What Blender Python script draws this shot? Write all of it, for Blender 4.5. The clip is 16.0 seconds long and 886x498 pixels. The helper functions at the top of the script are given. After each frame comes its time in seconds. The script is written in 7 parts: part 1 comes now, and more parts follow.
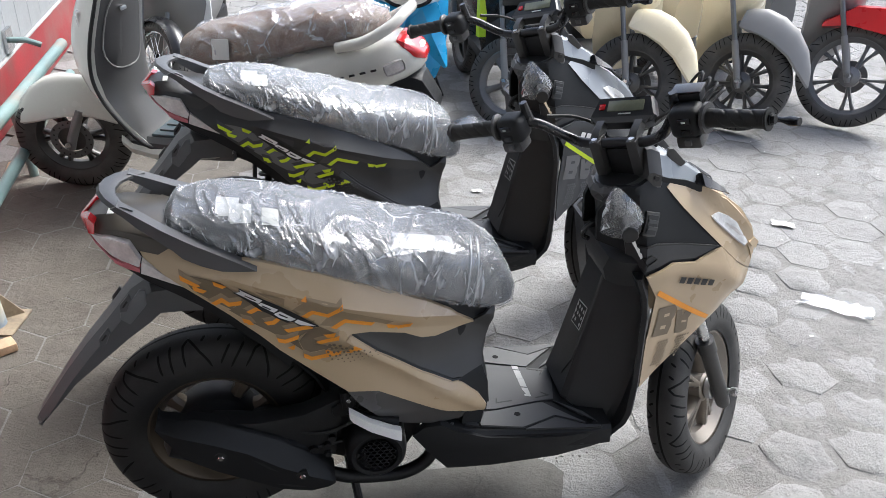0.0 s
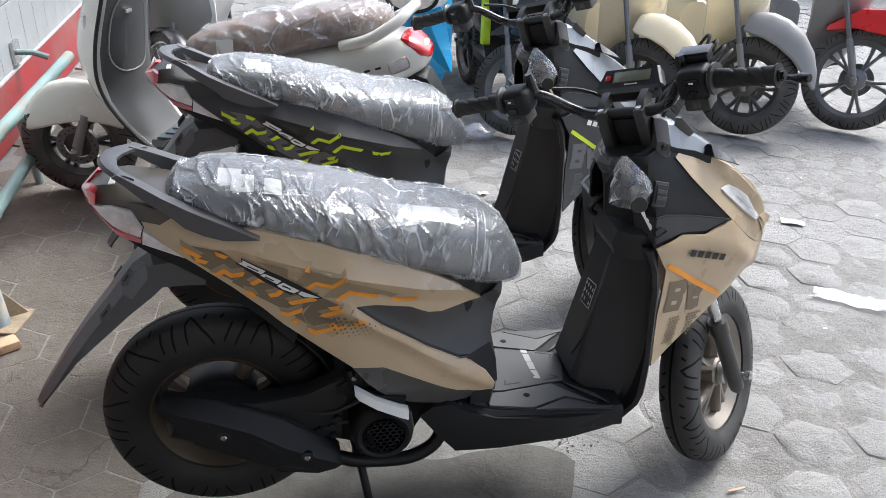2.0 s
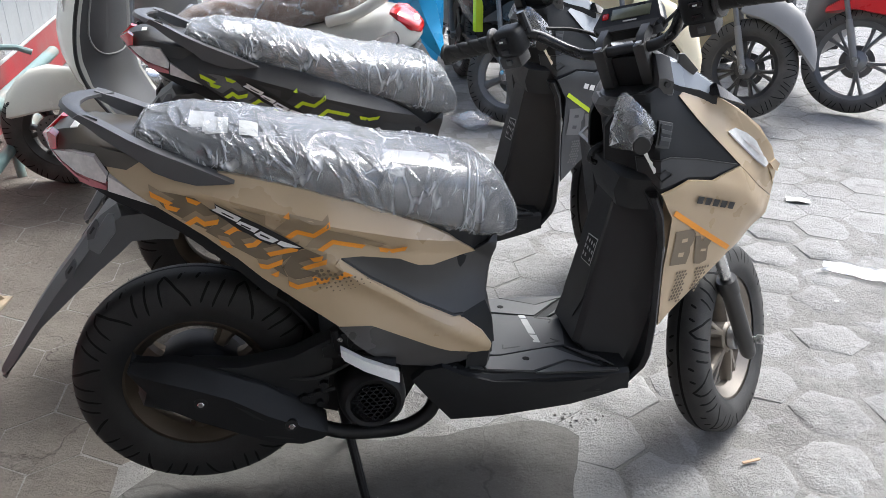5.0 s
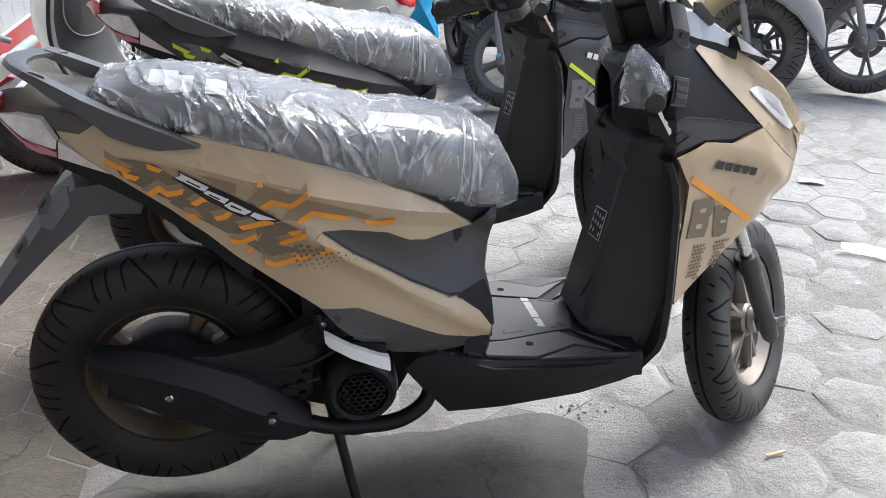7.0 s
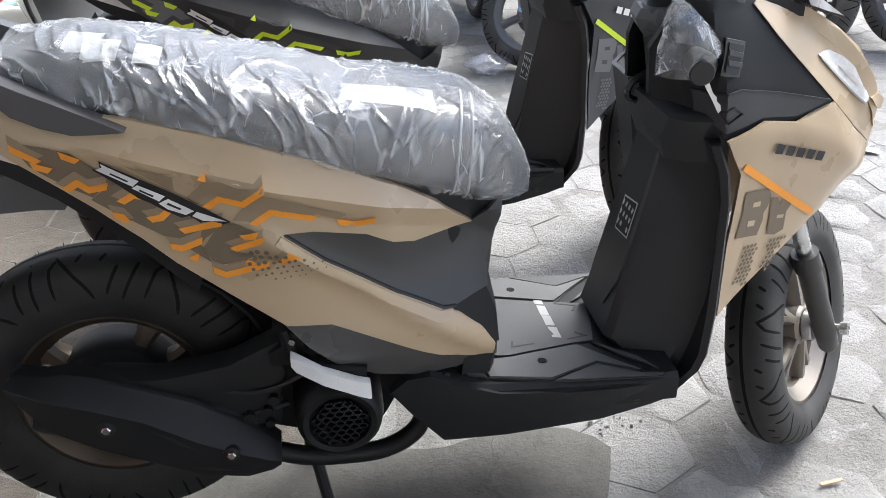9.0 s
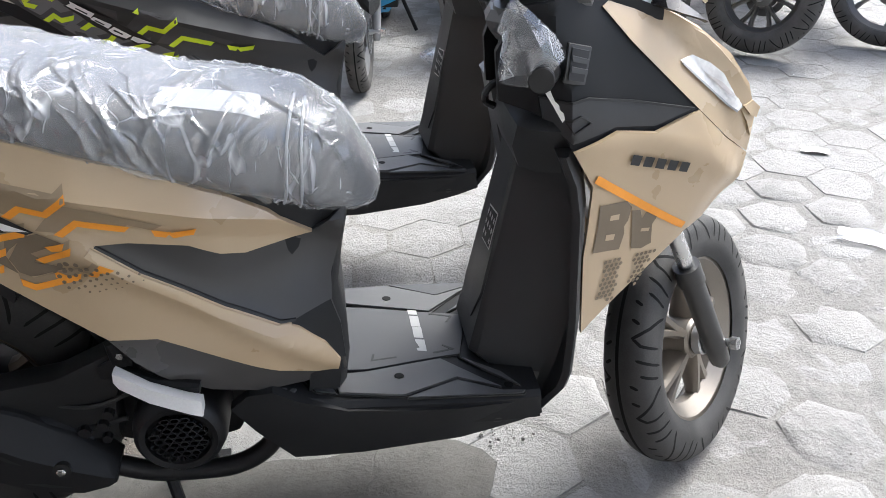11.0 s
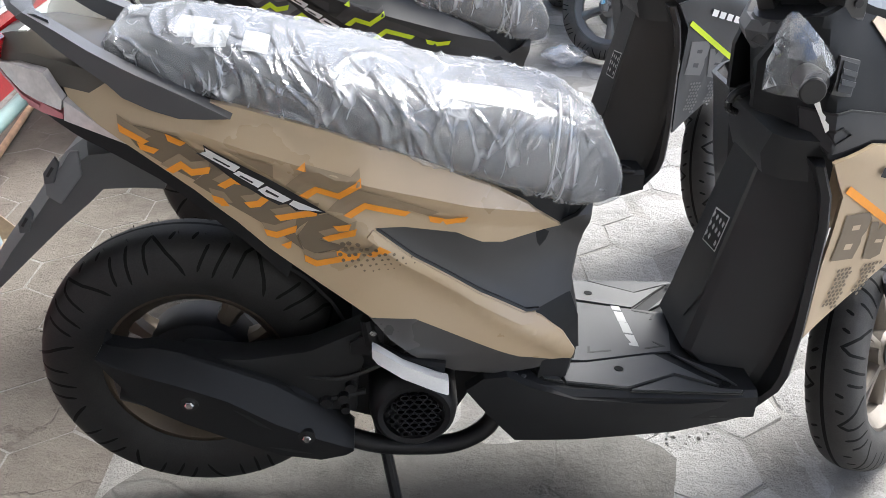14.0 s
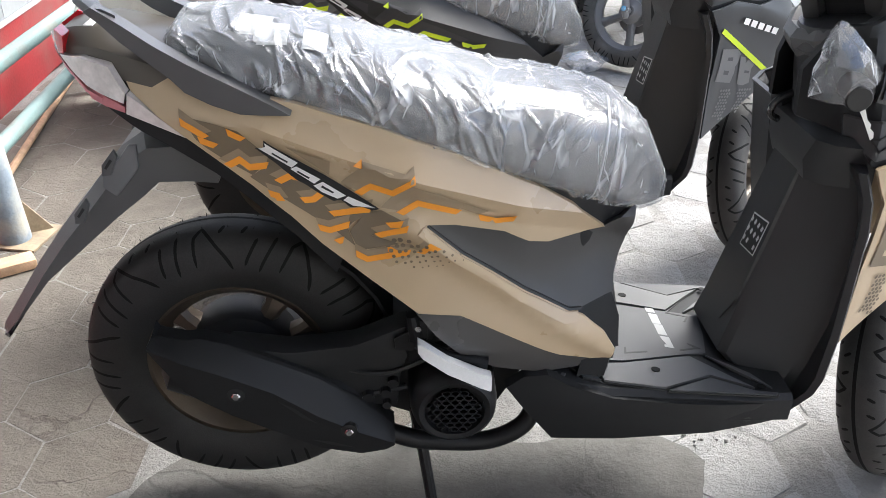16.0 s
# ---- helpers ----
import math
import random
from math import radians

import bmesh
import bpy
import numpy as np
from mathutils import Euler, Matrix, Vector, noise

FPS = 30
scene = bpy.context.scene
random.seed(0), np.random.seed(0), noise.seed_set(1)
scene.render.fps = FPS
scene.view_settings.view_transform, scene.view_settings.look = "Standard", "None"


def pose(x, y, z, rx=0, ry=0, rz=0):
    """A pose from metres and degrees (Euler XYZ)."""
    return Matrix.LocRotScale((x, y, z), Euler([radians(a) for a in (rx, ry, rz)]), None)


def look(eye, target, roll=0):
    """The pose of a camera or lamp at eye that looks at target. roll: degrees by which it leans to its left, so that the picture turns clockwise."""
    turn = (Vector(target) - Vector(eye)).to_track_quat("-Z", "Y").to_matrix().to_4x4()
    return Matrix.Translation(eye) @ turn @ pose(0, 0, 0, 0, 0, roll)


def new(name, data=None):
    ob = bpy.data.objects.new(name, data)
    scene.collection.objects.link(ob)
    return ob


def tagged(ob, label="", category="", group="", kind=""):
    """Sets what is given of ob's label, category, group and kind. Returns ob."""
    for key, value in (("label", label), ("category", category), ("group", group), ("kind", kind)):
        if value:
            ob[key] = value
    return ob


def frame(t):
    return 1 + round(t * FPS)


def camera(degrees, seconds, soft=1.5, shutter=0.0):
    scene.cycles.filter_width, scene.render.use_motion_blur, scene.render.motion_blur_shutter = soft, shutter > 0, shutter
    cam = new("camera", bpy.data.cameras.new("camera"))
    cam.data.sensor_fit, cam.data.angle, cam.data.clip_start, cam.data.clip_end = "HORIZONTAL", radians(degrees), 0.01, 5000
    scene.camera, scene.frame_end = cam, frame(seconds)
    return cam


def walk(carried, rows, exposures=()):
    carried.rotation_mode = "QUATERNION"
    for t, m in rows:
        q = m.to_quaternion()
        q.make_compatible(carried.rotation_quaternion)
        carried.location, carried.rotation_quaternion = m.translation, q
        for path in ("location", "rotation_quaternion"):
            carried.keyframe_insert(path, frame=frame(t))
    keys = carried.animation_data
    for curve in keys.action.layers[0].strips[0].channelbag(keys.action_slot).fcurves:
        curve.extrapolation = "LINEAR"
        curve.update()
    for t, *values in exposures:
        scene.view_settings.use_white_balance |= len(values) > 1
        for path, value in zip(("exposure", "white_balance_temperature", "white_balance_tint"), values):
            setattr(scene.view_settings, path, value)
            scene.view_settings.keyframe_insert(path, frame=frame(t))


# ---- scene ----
cam = camera(56.3, 16.0, 0.6)
METRES, EYE, TILT, LEAN, TURN = 1.386, 1.675, -29.3, -1.7, 0.0
ROWS = [
    (0.0, 0.0, 0.0, 0.0, 0.0, 0.0, -0.0),
    (0.5, 0.0011, -0.0019, -0.0138, -0.0, 0.29, -0.0),
    (1.0, 0.0014, 0.007, -0.0326, 0.12, 0.68, 0.01),
    (1.5, 0.0022, 0.0143, -0.0597, 0.19, 1.42, 0.3),
    (2.0, 0.0017, 0.0222, -0.0861, 0.51, 1.99, 0.58),
    (2.5, 0.0045, 0.0346, -0.1068, 0.78, 2.53, 0.8),
    (3.0, 0.0089, 0.0483, -0.1242, 0.63, 3.24, 0.94),
    (3.5, 0.0075, 0.0607, -0.1403, 0.5, 3.22, 1.06),
    (4.0, 0.007, 0.076, -0.1551, 0.42, 3.19, 1.17),
    (6.5, 0.0176, 0.1963, -0.2093, 0.61, 3.22, 2.36),
    (7.0, 0.0168, 0.2307, -0.2123, 0.49, 3.23, 2.39),
    (7.5, 0.0338, 0.2531, -0.2096, 0.85, 3.26, 2.1),
    (8.0, 0.0299, 0.3352, -0.1855, 1.46, 2.8, 2.03),
    (8.5, 0.0198, 0.4001, -0.1614, 1.55, 1.33, 2.23),
    (9.0, 0.053, 0.4283, -0.1513, 2.25, 0.25, 2.08),
    (9.5, 0.1186, 0.4541, -0.1425, 3.32, -0.76, 1.59),
    (10.0, 0.188, 0.4756, -0.133, 3.36, -0.79, 1.61),
    (12.5, 0.1444, 0.4668, -0.1228, 3.26, -0.62, 0.36),
    (13.0, 0.1021, 0.4532, -0.1237, 4.34, -0.66, -0.58),
    (13.5, 0.0581, 0.4382, -0.1284, 5.12, -0.95, -1.1),
    (14.0, 0.0158, 0.4263, -0.1322, 5.92, -0.99, -1.88),
    (14.5, -0.0124, 0.42, -0.1363, 6.03, -0.94, -2.38),
    (15.0, -0.0239, 0.4152, -0.1372, 5.94, -0.94, -2.56),
    (15.5, -0.028, 0.4069, -0.1392, 5.93, -0.87, -2.72),
    (16.0, -0.0301, 0.4056, -0.1403, 6.1, -0.73, -2.98),
]
BETWEEN = [(10.2, look((0.292, 0.491, 1.199), (0.230, 2.221, 0.198), -1.1)), (10.9, look((0.332, 0.492, 1.203), (0.268, 2.223, 0.203), -0.9)), (12.3, look((0.235, 0.488, 1.212), (0.164, 2.220, 0.214), -0.4))]
walk(cam, sorted(BETWEEN + [(t, pose(0, 0, EYE, TILT, LEAN, TURN) @ pose(METRES * x, METRES * y, METRES * z, 90 + pitch, roll, yaw)) for t, x, y, z, yaw, pitch, roll in ROWS], key=lambda row: row[0]), exposures=[(0.0, 1.40, 5850, 6), (6.5, 1.56, 5850, 6), (9.0, 1.8, 5880, 6), (10.0, 1.85, 5880, 6), (12.5, 1.74, 5900, 6), (13.0, 1.80, 5900, 6), (14.5, 2.06, 5980, 6), (16.0, 2.10, 5980, 6)])

# ---- light ----
ROOF_X, ROOF_Y = 2.2, 2.95  # the unseen roof's open edges, set by where the floor brightens
SUN_AZ, SUN_EL = 44.0, 52.0
world = bpy.data.worlds.new("world")
scene.world = world
world.use_nodes = True
sky = world.node_tree.nodes.new("ShaderNodeTexSky")
sky.sky_type, sky.sun_disc = "NISHITA", False
sky.sun_elevation, sky.sun_rotation = radians(SUN_EL), radians(90 - SUN_AZ)
sky.air_density, sky.dust_density = 0.8, 6.0
world.node_tree.links.new(sky.outputs[0], world.node_tree.nodes["Background"].inputs[0])
world.node_tree.nodes["Background"].inputs[1].default_value = 0.13
sun = new("sun", bpy.data.lights.new("sun", "SUN"))
sun.data.energy, sun.data.angle, sun.data.color = 1.6, radians(25), (1.0, 0.96, 0.9)
sun.matrix_world = look((0, 0, 0), (-math.cos(radians(SUN_AZ)) * math.cos(radians(SUN_EL)), -math.sin(radians(SUN_AZ)) * math.cos(radians(SUN_EL)), -math.sin(radians(SUN_EL))))

# ---- materials ----
def surface(name, rgb, rough=0.5, metal=0.0, var=0.12, scale=6.0, grain=150.0, bump=0.1, stain=None, stain_amount=0.0, spec=0.5, coat=0.0, alpha=1.0):
    """A principled surface: broad and fine colour change, uneven gloss and fine relief at real size."""
    m = bpy.data.materials.new(name)
    m.use_nodes = True
    nt = m.node_tree
    n, link = nt.nodes, nt.links.new
    p = n["Principled BSDF"]
    co = n.new("ShaderNodeTexCoord")
    big = n.new("ShaderNodeTexNoise")
    big.inputs["Scale"].default_value, big.inputs["Detail"].default_value = scale, 6
    fine = n.new("ShaderNodeTexNoise")
    fine.inputs["Scale"].default_value, fine.inputs["Detail"].default_value = grain, 3
    link(co.outputs["Object"], big.inputs["Vector"])
    link(co.outputs["Object"], fine.inputs["Vector"])
    ramp = n.new("ShaderNodeMapRange")
    ramp.inputs[1].default_value, ramp.inputs[2].default_value = 0.3, 0.7
    ramp.inputs[3].default_value, ramp.inputs[4].default_value = 1 - var, 1 + var
    link(big.outputs[0], ramp.inputs[0])
    ramp2 = n.new("ShaderNodeMapRange")
    ramp2.inputs[1].default_value, ramp2.inputs[2].default_value = 0.3, 0.7
    ramp2.inputs[3].default_value, ramp2.inputs[4].default_value = 1 - var * 0.5, 1 + var * 0.5
    link(fine.outputs[0], ramp2.inputs[0])
    mul = n.new("ShaderNodeMath")
    mul.operation = "MULTIPLY"
    link(ramp.outputs[0], mul.inputs[0])
    link(ramp2.outputs[0], mul.inputs[1])
    col = n.new("ShaderNodeVectorMath")
    col.operation = "SCALE"
    col.inputs[0].default_value = rgb
    link(mul.outputs[0], col.inputs["Scale"])
    out = col.outputs[0]
    if stain:
        sn = n.new("ShaderNodeTexNoise")
        sn.inputs["Scale"].default_value, sn.inputs["Detail"].default_value = scale * 0.6, 8
        link(co.outputs["Object"], sn.inputs["Vector"])
        sr = n.new("ShaderNodeMapRange")
        sr.inputs[1].default_value, sr.inputs[2].default_value, sr.inputs[4].default_value = 0.5, 0.68, stain_amount
        link(sn.outputs[0], sr.inputs[0])
        mix = n.new("ShaderNodeMix")
        mix.data_type = "RGBA"
        mix.inputs["B"].default_value = (*stain, 1)
        link(out, mix.inputs["A"])
        link(sr.outputs[0], mix.inputs["Factor"])
        out = mix.outputs["Result"]
    link(out, p.inputs["Base Color"])
    rr = n.new("ShaderNodeMapRange")
    rr.inputs[1].default_value, rr.inputs[2].default_value = 0.3, 0.7
    rr.inputs[3].default_value, rr.inputs[4].default_value = max(0.02, rough - 0.08), min(1, rough + 0.08)
    link(big.outputs[0], rr.inputs[0])
    link(rr.outputs[0], p.inputs["Roughness"])
    p.inputs["Metallic"].default_value = metal
    p.inputs["Specular IOR Level"].default_value = spec
    p.inputs["Coat Weight"].default_value = coat
    p.inputs["Coat Roughness"].default_value = 0.15
    if bump:
        b = n.new("ShaderNodeBump")
        b.inputs["Strength"].default_value, b.inputs["Distance"].default_value = bump, 0.002
        link(fine.outputs[0], b.inputs["Height"])
        link(b.outputs[0], p.inputs["Normal"])
    return m


def wrap_film(name, haze=0.1, gloss=0.3, scale=14.0, stretch=(1.0, 1.0, 1.0), depth=0.012, rough=0.15, glint_lines=0.1):
    """Thin clear polythene: mostly see-through, with bumped creases and painted milky lines for their glints."""
    m = bpy.data.materials.new(name)
    m.use_nodes = True
    nt = m.node_tree
    n, link = nt.nodes, nt.links.new
    n.remove(n["Principled BSDF"])
    co = n.new("ShaderNodeTexCoord")
    mp = n.new("ShaderNodeMapping")
    mp.inputs["Scale"].default_value = stretch
    mp.inputs["Rotation"].default_value = (0.0, radians(-35), 0.0)
    link(co.outputs["Object"], mp.inputs["Vector"])
    warp = n.new("ShaderNodeTexNoise")
    warp.inputs["Scale"].default_value = scale * 0.5
    link(mp.outputs[0], warp.inputs["Vector"])
    add = n.new("ShaderNodeVectorMath")
    add.operation = "MULTIPLY_ADD"
    add.inputs[1].default_value = (0.05, 0.05, 0.05)
    link(warp.outputs["Color"], add.inputs[0])
    link(mp.outputs[0], add.inputs[2])
    near = n.new("ShaderNodeVectorMath")
    near.operation = "MULTIPLY_ADD"
    near.inputs[1].default_value = (0.022, 0.022, 0.022)
    link(warp.outputs["Color"], near.inputs[0])
    link(mp.outputs[0], near.inputs[2])
    fold = n.new("ShaderNodeTexNoise")
    fold.noise_type = "RIDGED_MULTIFRACTAL"
    fold.inputs["Scale"].default_value, fold.inputs["Detail"].default_value, fold.inputs["Roughness"].default_value = scale, 3, 0.45
    link(add.outputs[0], fold.inputs["Vector"])
    soft = n.new("ShaderNodeTexNoise")
    soft.inputs["Scale"].default_value, soft.inputs["Detail"].default_value = scale * 1.5, 3
    link(add.outputs[0], soft.inputs["Vector"])
    ridge = n.new("ShaderNodeMapRange")
    ridge.inputs[1].default_value, ridge.inputs[2].default_value = 0.9, 2.2
    link(fold.outputs[0], ridge.inputs[0])
    hgt = n.new("ShaderNodeMath")
    hgt.operation = "MULTIPLY_ADD"
    hgt.inputs[1].default_value = 0.35
    link(soft.outputs[0], hgt.inputs[0])
    link(ridge.outputs[0], hgt.inputs[2])
    # Milky lines painted in for whitened folds and the glints along them.
    line = None
    for k, wide in ((0.35, 0.05), (0.8, 0.035)):
        cell = n.new("ShaderNodeTexVoronoi")
        cell.feature = "DISTANCE_TO_EDGE"
        cell.inputs["Scale"].default_value = scale * k
        link(near.outputs[0], cell.inputs["Vector"])
        thin = n.new("ShaderNodeMapRange")
        thin.inputs[1].default_value, thin.inputs[2].default_value, thin.inputs[3].default_value, thin.inputs[4].default_value = 0.0, wide, 1.0, 0.0
        link(cell.outputs["Distance"], thin.inputs[0])
        rare = n.new("ShaderNodeTexNoise")
        rare.inputs["Scale"].default_value = scale * k * 1.1
        link(mp.outputs[0], rare.inputs["Vector"])
        fade = n.new("ShaderNodeMapRange")
        fade.inputs[1].default_value, fade.inputs[2].default_value = 0.53, 0.68
        link(rare.outputs[0], fade.inputs[0])
        both = n.new("ShaderNodeMath")
        both.operation = "MULTIPLY_ADD"
        link(thin.outputs[0], both.inputs[0])
        link(fade.outputs[0], both.inputs[1])
        both.inputs[2].default_value = 0.0
        if line:
            link(line, both.inputs[2])
        line = both.outputs[0]
    b = n.new("ShaderNodeBump")
    b.inputs["Strength"].default_value, b.inputs["Distance"].default_value = 0.9, depth
    link(hgt.outputs[0], b.inputs["Height"])
    clear = n.new("ShaderNodeBsdfTransparent")
    shine = n.new("ShaderNodeBsdfGlossy")
    shine.inputs["Roughness"].default_value = rough
    link(b.outputs[0], shine.inputs["Normal"])
    milk = n.new("ShaderNodeBsdfDiffuse")
    milk.inputs["Color"].default_value = (0.75, 0.77, 0.8, 1)
    link(b.outputs[0], milk.inputs["Normal"])
    m1 = n.new("ShaderNodeMixShader")
    m1.inputs[0].default_value = gloss
    link(clear.outputs[0], m1.inputs[1])
    link(shine.outputs[0], m1.inputs[2])
    m2 = n.new("ShaderNodeMixShader")
    cr = n.new("ShaderNodeMath")
    cr.operation, cr.use_clamp = "MULTIPLY_ADD", True
    cr.inputs[1].default_value, cr.inputs[2].default_value = glint_lines, haze
    link(line, cr.inputs[0])
    link(cr.outputs[0], m2.inputs[0])
    link(m1.outputs[0], m2.inputs[1])
    link(milk.outputs[0], m2.inputs[2])
    link(m2.outputs[0], n["Material Output"].inputs["Surface"])
    return m


SAND = surface("matte_sand_paint", (0.475, 0.362, 0.228), 0.31, var=0.03, grain=900, bump=0.03, spec=0.7)
SAND_DARK = surface("taupe_decal", (0.175, 0.135, 0.088), 0.5, var=0.04, bump=0.02)
SAND_MID = surface("pale_taupe_decal", (0.30, 0.228, 0.145), 0.5, var=0.04, bump=0.02)
COAL_MID = surface("dark_grey_decal", (0.06, 0.06, 0.062), 0.5, var=0.04, bump=0.02)
ORANGE = surface("orange_decal", (0.85, 0.33, 0.03), 0.45, var=0.05, bump=0.02)
LIME = surface("lime_decal", (0.62, 0.78, 0.02), 0.45, var=0.05, bump=0.02)
WHITE = surface("white_decal", (0.8, 0.8, 0.78), 0.45, var=0.03, bump=0.0)
# Black of print and marks, also painted for the dark in slots and gaps.
INK_GAP_BLACK = surface("ink_gap_black", (0.012, 0.012, 0.012), 0.5, var=0.05, bump=0.0)
CHARCOAL = surface("charcoal_matte_paint", (0.038, 0.0382, 0.039), 0.38, var=0.08, grain=900, bump=0.03)
COWL_GREY = surface("dark_satin_grey_paint", (0.044, 0.047, 0.052), 0.33, var=0.05, grain=900, bump=0.03)
GREY_DECAL = surface("grey_decal", (0.14, 0.142, 0.146), 0.5, var=0.04, bump=0.02)
PLASTIC = surface("black_grained_plastic", (0.018, 0.0185, 0.0195), 0.5, var=0.15, scale=9, grain=1100, bump=0.12, spec=0.2)
PLASTIC_GREY = surface("dark_grey_plastic", (0.042, 0.041, 0.040), 0.40, var=0.12, scale=9, grain=1100, bump=0.12)
BLACK_SHINY = surface("black_satin_plastic", (0.012, 0.012, 0.014), 0.28, var=0.1, bump=0.02)
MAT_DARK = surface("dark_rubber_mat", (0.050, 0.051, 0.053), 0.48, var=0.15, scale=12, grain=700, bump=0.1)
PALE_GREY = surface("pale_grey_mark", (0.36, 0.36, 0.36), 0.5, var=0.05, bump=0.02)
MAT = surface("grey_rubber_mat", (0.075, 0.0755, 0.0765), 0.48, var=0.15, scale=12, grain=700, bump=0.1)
# Near-black painted for the shade inside tread grooves and mat holes.
HOLLOW_SHADE = surface("hollow_shade_black", (0.005, 0.005, 0.005), 0.75, var=0.1, bump=0.1, spec=0.2)
RUBBER = surface("tyre_rubber", (0.025, 0.0246, 0.024), 0.58, var=0.25, scale=14, grain=400, bump=0.15, stain=(0.05, 0.047, 0.044), stain_amount=0.3, spec=0.28)
# Front tyre's dust, paled further to put the open light into its colour.
RUBBER_LIT_DUST = surface("lit_dusty_tyre_rubber", (0.040, 0.039, 0.038), 0.6, var=0.25, scale=14, grain=400, bump=0.15, stain=(0.10, 0.096, 0.09), stain_amount=0.35, spec=0.3)
RUBBER_GREY = surface("grey_dust_tyre_rubber", (0.070, 0.067, 0.063), 0.65, var=0.25, scale=14, grain=400, bump=0.15, stain=(0.15, 0.142, 0.13), stain_amount=0.4, spec=0.3)
# The same alloy settings twice; the rear rim's colour is the darker one.
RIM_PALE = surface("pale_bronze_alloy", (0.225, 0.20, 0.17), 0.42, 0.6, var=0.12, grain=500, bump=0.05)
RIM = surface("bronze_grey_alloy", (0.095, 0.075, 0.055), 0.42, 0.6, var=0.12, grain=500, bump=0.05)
ALLOY = surface("silver_alloy", (0.55, 0.55, 0.56), 0.35, 0.9, var=0.08, grain=400, bump=0.05)
STEEL = surface("bright_steel", (0.62, 0.62, 0.62), 0.25, 1.0, var=0.08, grain=300, bump=0.03)
DARK_METAL = surface("black_engine_metal", (0.013, 0.013, 0.014), 0.48, 0.2, var=0.2, grain=300, bump=0.15, spec=0.35)
SEAT = surface("black_seat_leatherette", (0.03, 0.031, 0.034), 0.55, var=0.1, grain=600, bump=0.3)
PAPER = surface("white_paper_label", (0.66, 0.66, 0.64), 0.7, var=0.05, grain=200, bump=0.05)
LABEL = surface("label_under_film", (0.52, 0.53, 0.51), 0.6, var=0.12, scale=40, grain=200, bump=0.05)
WHITE_LENS = surface("milky_headlamp_lens", (0.82, 0.81, 0.79), 0.1, var=0.15, scale=45, bump=0.0, coat=0.8)
RED_LENS = surface("red_lamp_lens", (0.55, 0.015, 0.02), 0.15, var=0.1, bump=0.0, coat=0.6)
CLEAR_LENS = surface("clear_lamp_lens", (0.66, 0.62, 0.60), 0.12, var=0.15, scale=30, bump=0.0, coat=0.8)
LCD = surface("display_glass", (0.16, 0.17, 0.12), 0.15, var=0.1, bump=0.0, coat=0.5)
FILM = wrap_film("clear_seat_wrap", 0.235, 0.15, 42.0, (1.0, 0.8, 0.42), 0.0012, 0.15, 0.55)
BAG = wrap_film("clear_bag_film", 0.10, 0.16, 40.0, (1.0, 1.0, 0.6), 0.003, 0.1, 0.6)
FILM_CLEAR = wrap_film("thin_clear_wrap", 0.14, 0.15, 30.0, (1.0, 0.8, 0.45), 0.0016, 0.18, 0.4)
SEAM = wrap_film("welded_film_seam", 0.42, 0.2, 40.0, (1.0, 1.0, 1.0), 0.001, 0.2, 0.1)
SHIELD_BLACK = surface("black_shield_plastic", (0.031, 0.0318, 0.0335), 0.42, var=0.12, scale=9, grain=1100, bump=0.1, spec=0.5)
PINK_LENS = surface("pale_red_lens_rim", (0.50, 0.17, 0.19), 0.2, var=0.1, bump=0.0, coat=0.5)
RAIL_GREY = surface("grey_rail_plastic", (0.082, 0.082, 0.084), 0.45, var=0.1, scale=9, grain=1100, bump=0.1)
LOWER_GREY = surface("satin_lower_cover", (0.078, 0.075, 0.072), 0.27, var=0.08, grain=900, bump=0.03)
# Satin grey panels, paled to put the sky's reflection into their colour.
TOP_SKY_GREY = surface("satin_grey_sky_sheen", (0.33, 0.348, 0.37), 0.27, var=0.05, grain=900, bump=0.02, coat=0.5)
TAIL_GREY = surface("smoky_taupe_plastic", (0.085, 0.075, 0.062), 0.35, var=0.06, grain=900, bump=0.03)
FOOTREST = surface("bright_cast_alloy", (0.80, 0.80, 0.80), 0.45, 0.3, var=0.06, grain=300, bump=0.05)
EXHAUST = surface("black_heat_cover", (0.017, 0.0172, 0.0175), 0.5, var=0.15, scale=9, grain=900, bump=0.12, spec=0.22)

# ---- shapes ----
def ip(v, xs, ys):
    return float(np.interp(v, xs, ys))


def part(name, bm, material, parent=None, label="", angle=35, at=None):
    """Links a bmesh as one mesh object, under a thing or a part."""
    bmesh.ops.recalc_face_normals(bm, faces=bm.faces[:])
    me = bpy.data.meshes.new(name)
    bm.to_mesh(me)
    bm.free()
    me.materials.append(material)
    me.polygons.foreach_set("use_smooth", [True] * len(me.polygons))
    me.set_sharp_from_angle(angle=radians(angle))
    ob = new(name, me)
    if parent:
        ob.parent = parent
    if at:
        ob.matrix_basis = at
    if label:
        ob["label"] = label
    return ob


def thing(name, m, label, category, group=""):
    ob = tagged(new(name), label, category, group)
    ob.matrix_basis = m
    ob.empty_display_size = 0.1
    return ob


def loft(rings, bm=None, close=True, caps=True):
    bm = bm or bmesh.new()
    rows = [[bm.verts.new(p) for p in r] for r in rings]
    k = len(rows[0])
    for a, b in zip(rows, rows[1:]):
        for i in range(k if close else k - 1):
            j = (i + 1) % k
            bm.faces.new((a[i], a[j], b[j], b[i]))
    if caps and close:
        bm.faces.new(rows[0][::-1])
        bm.faces.new(rows[-1])
    return bm


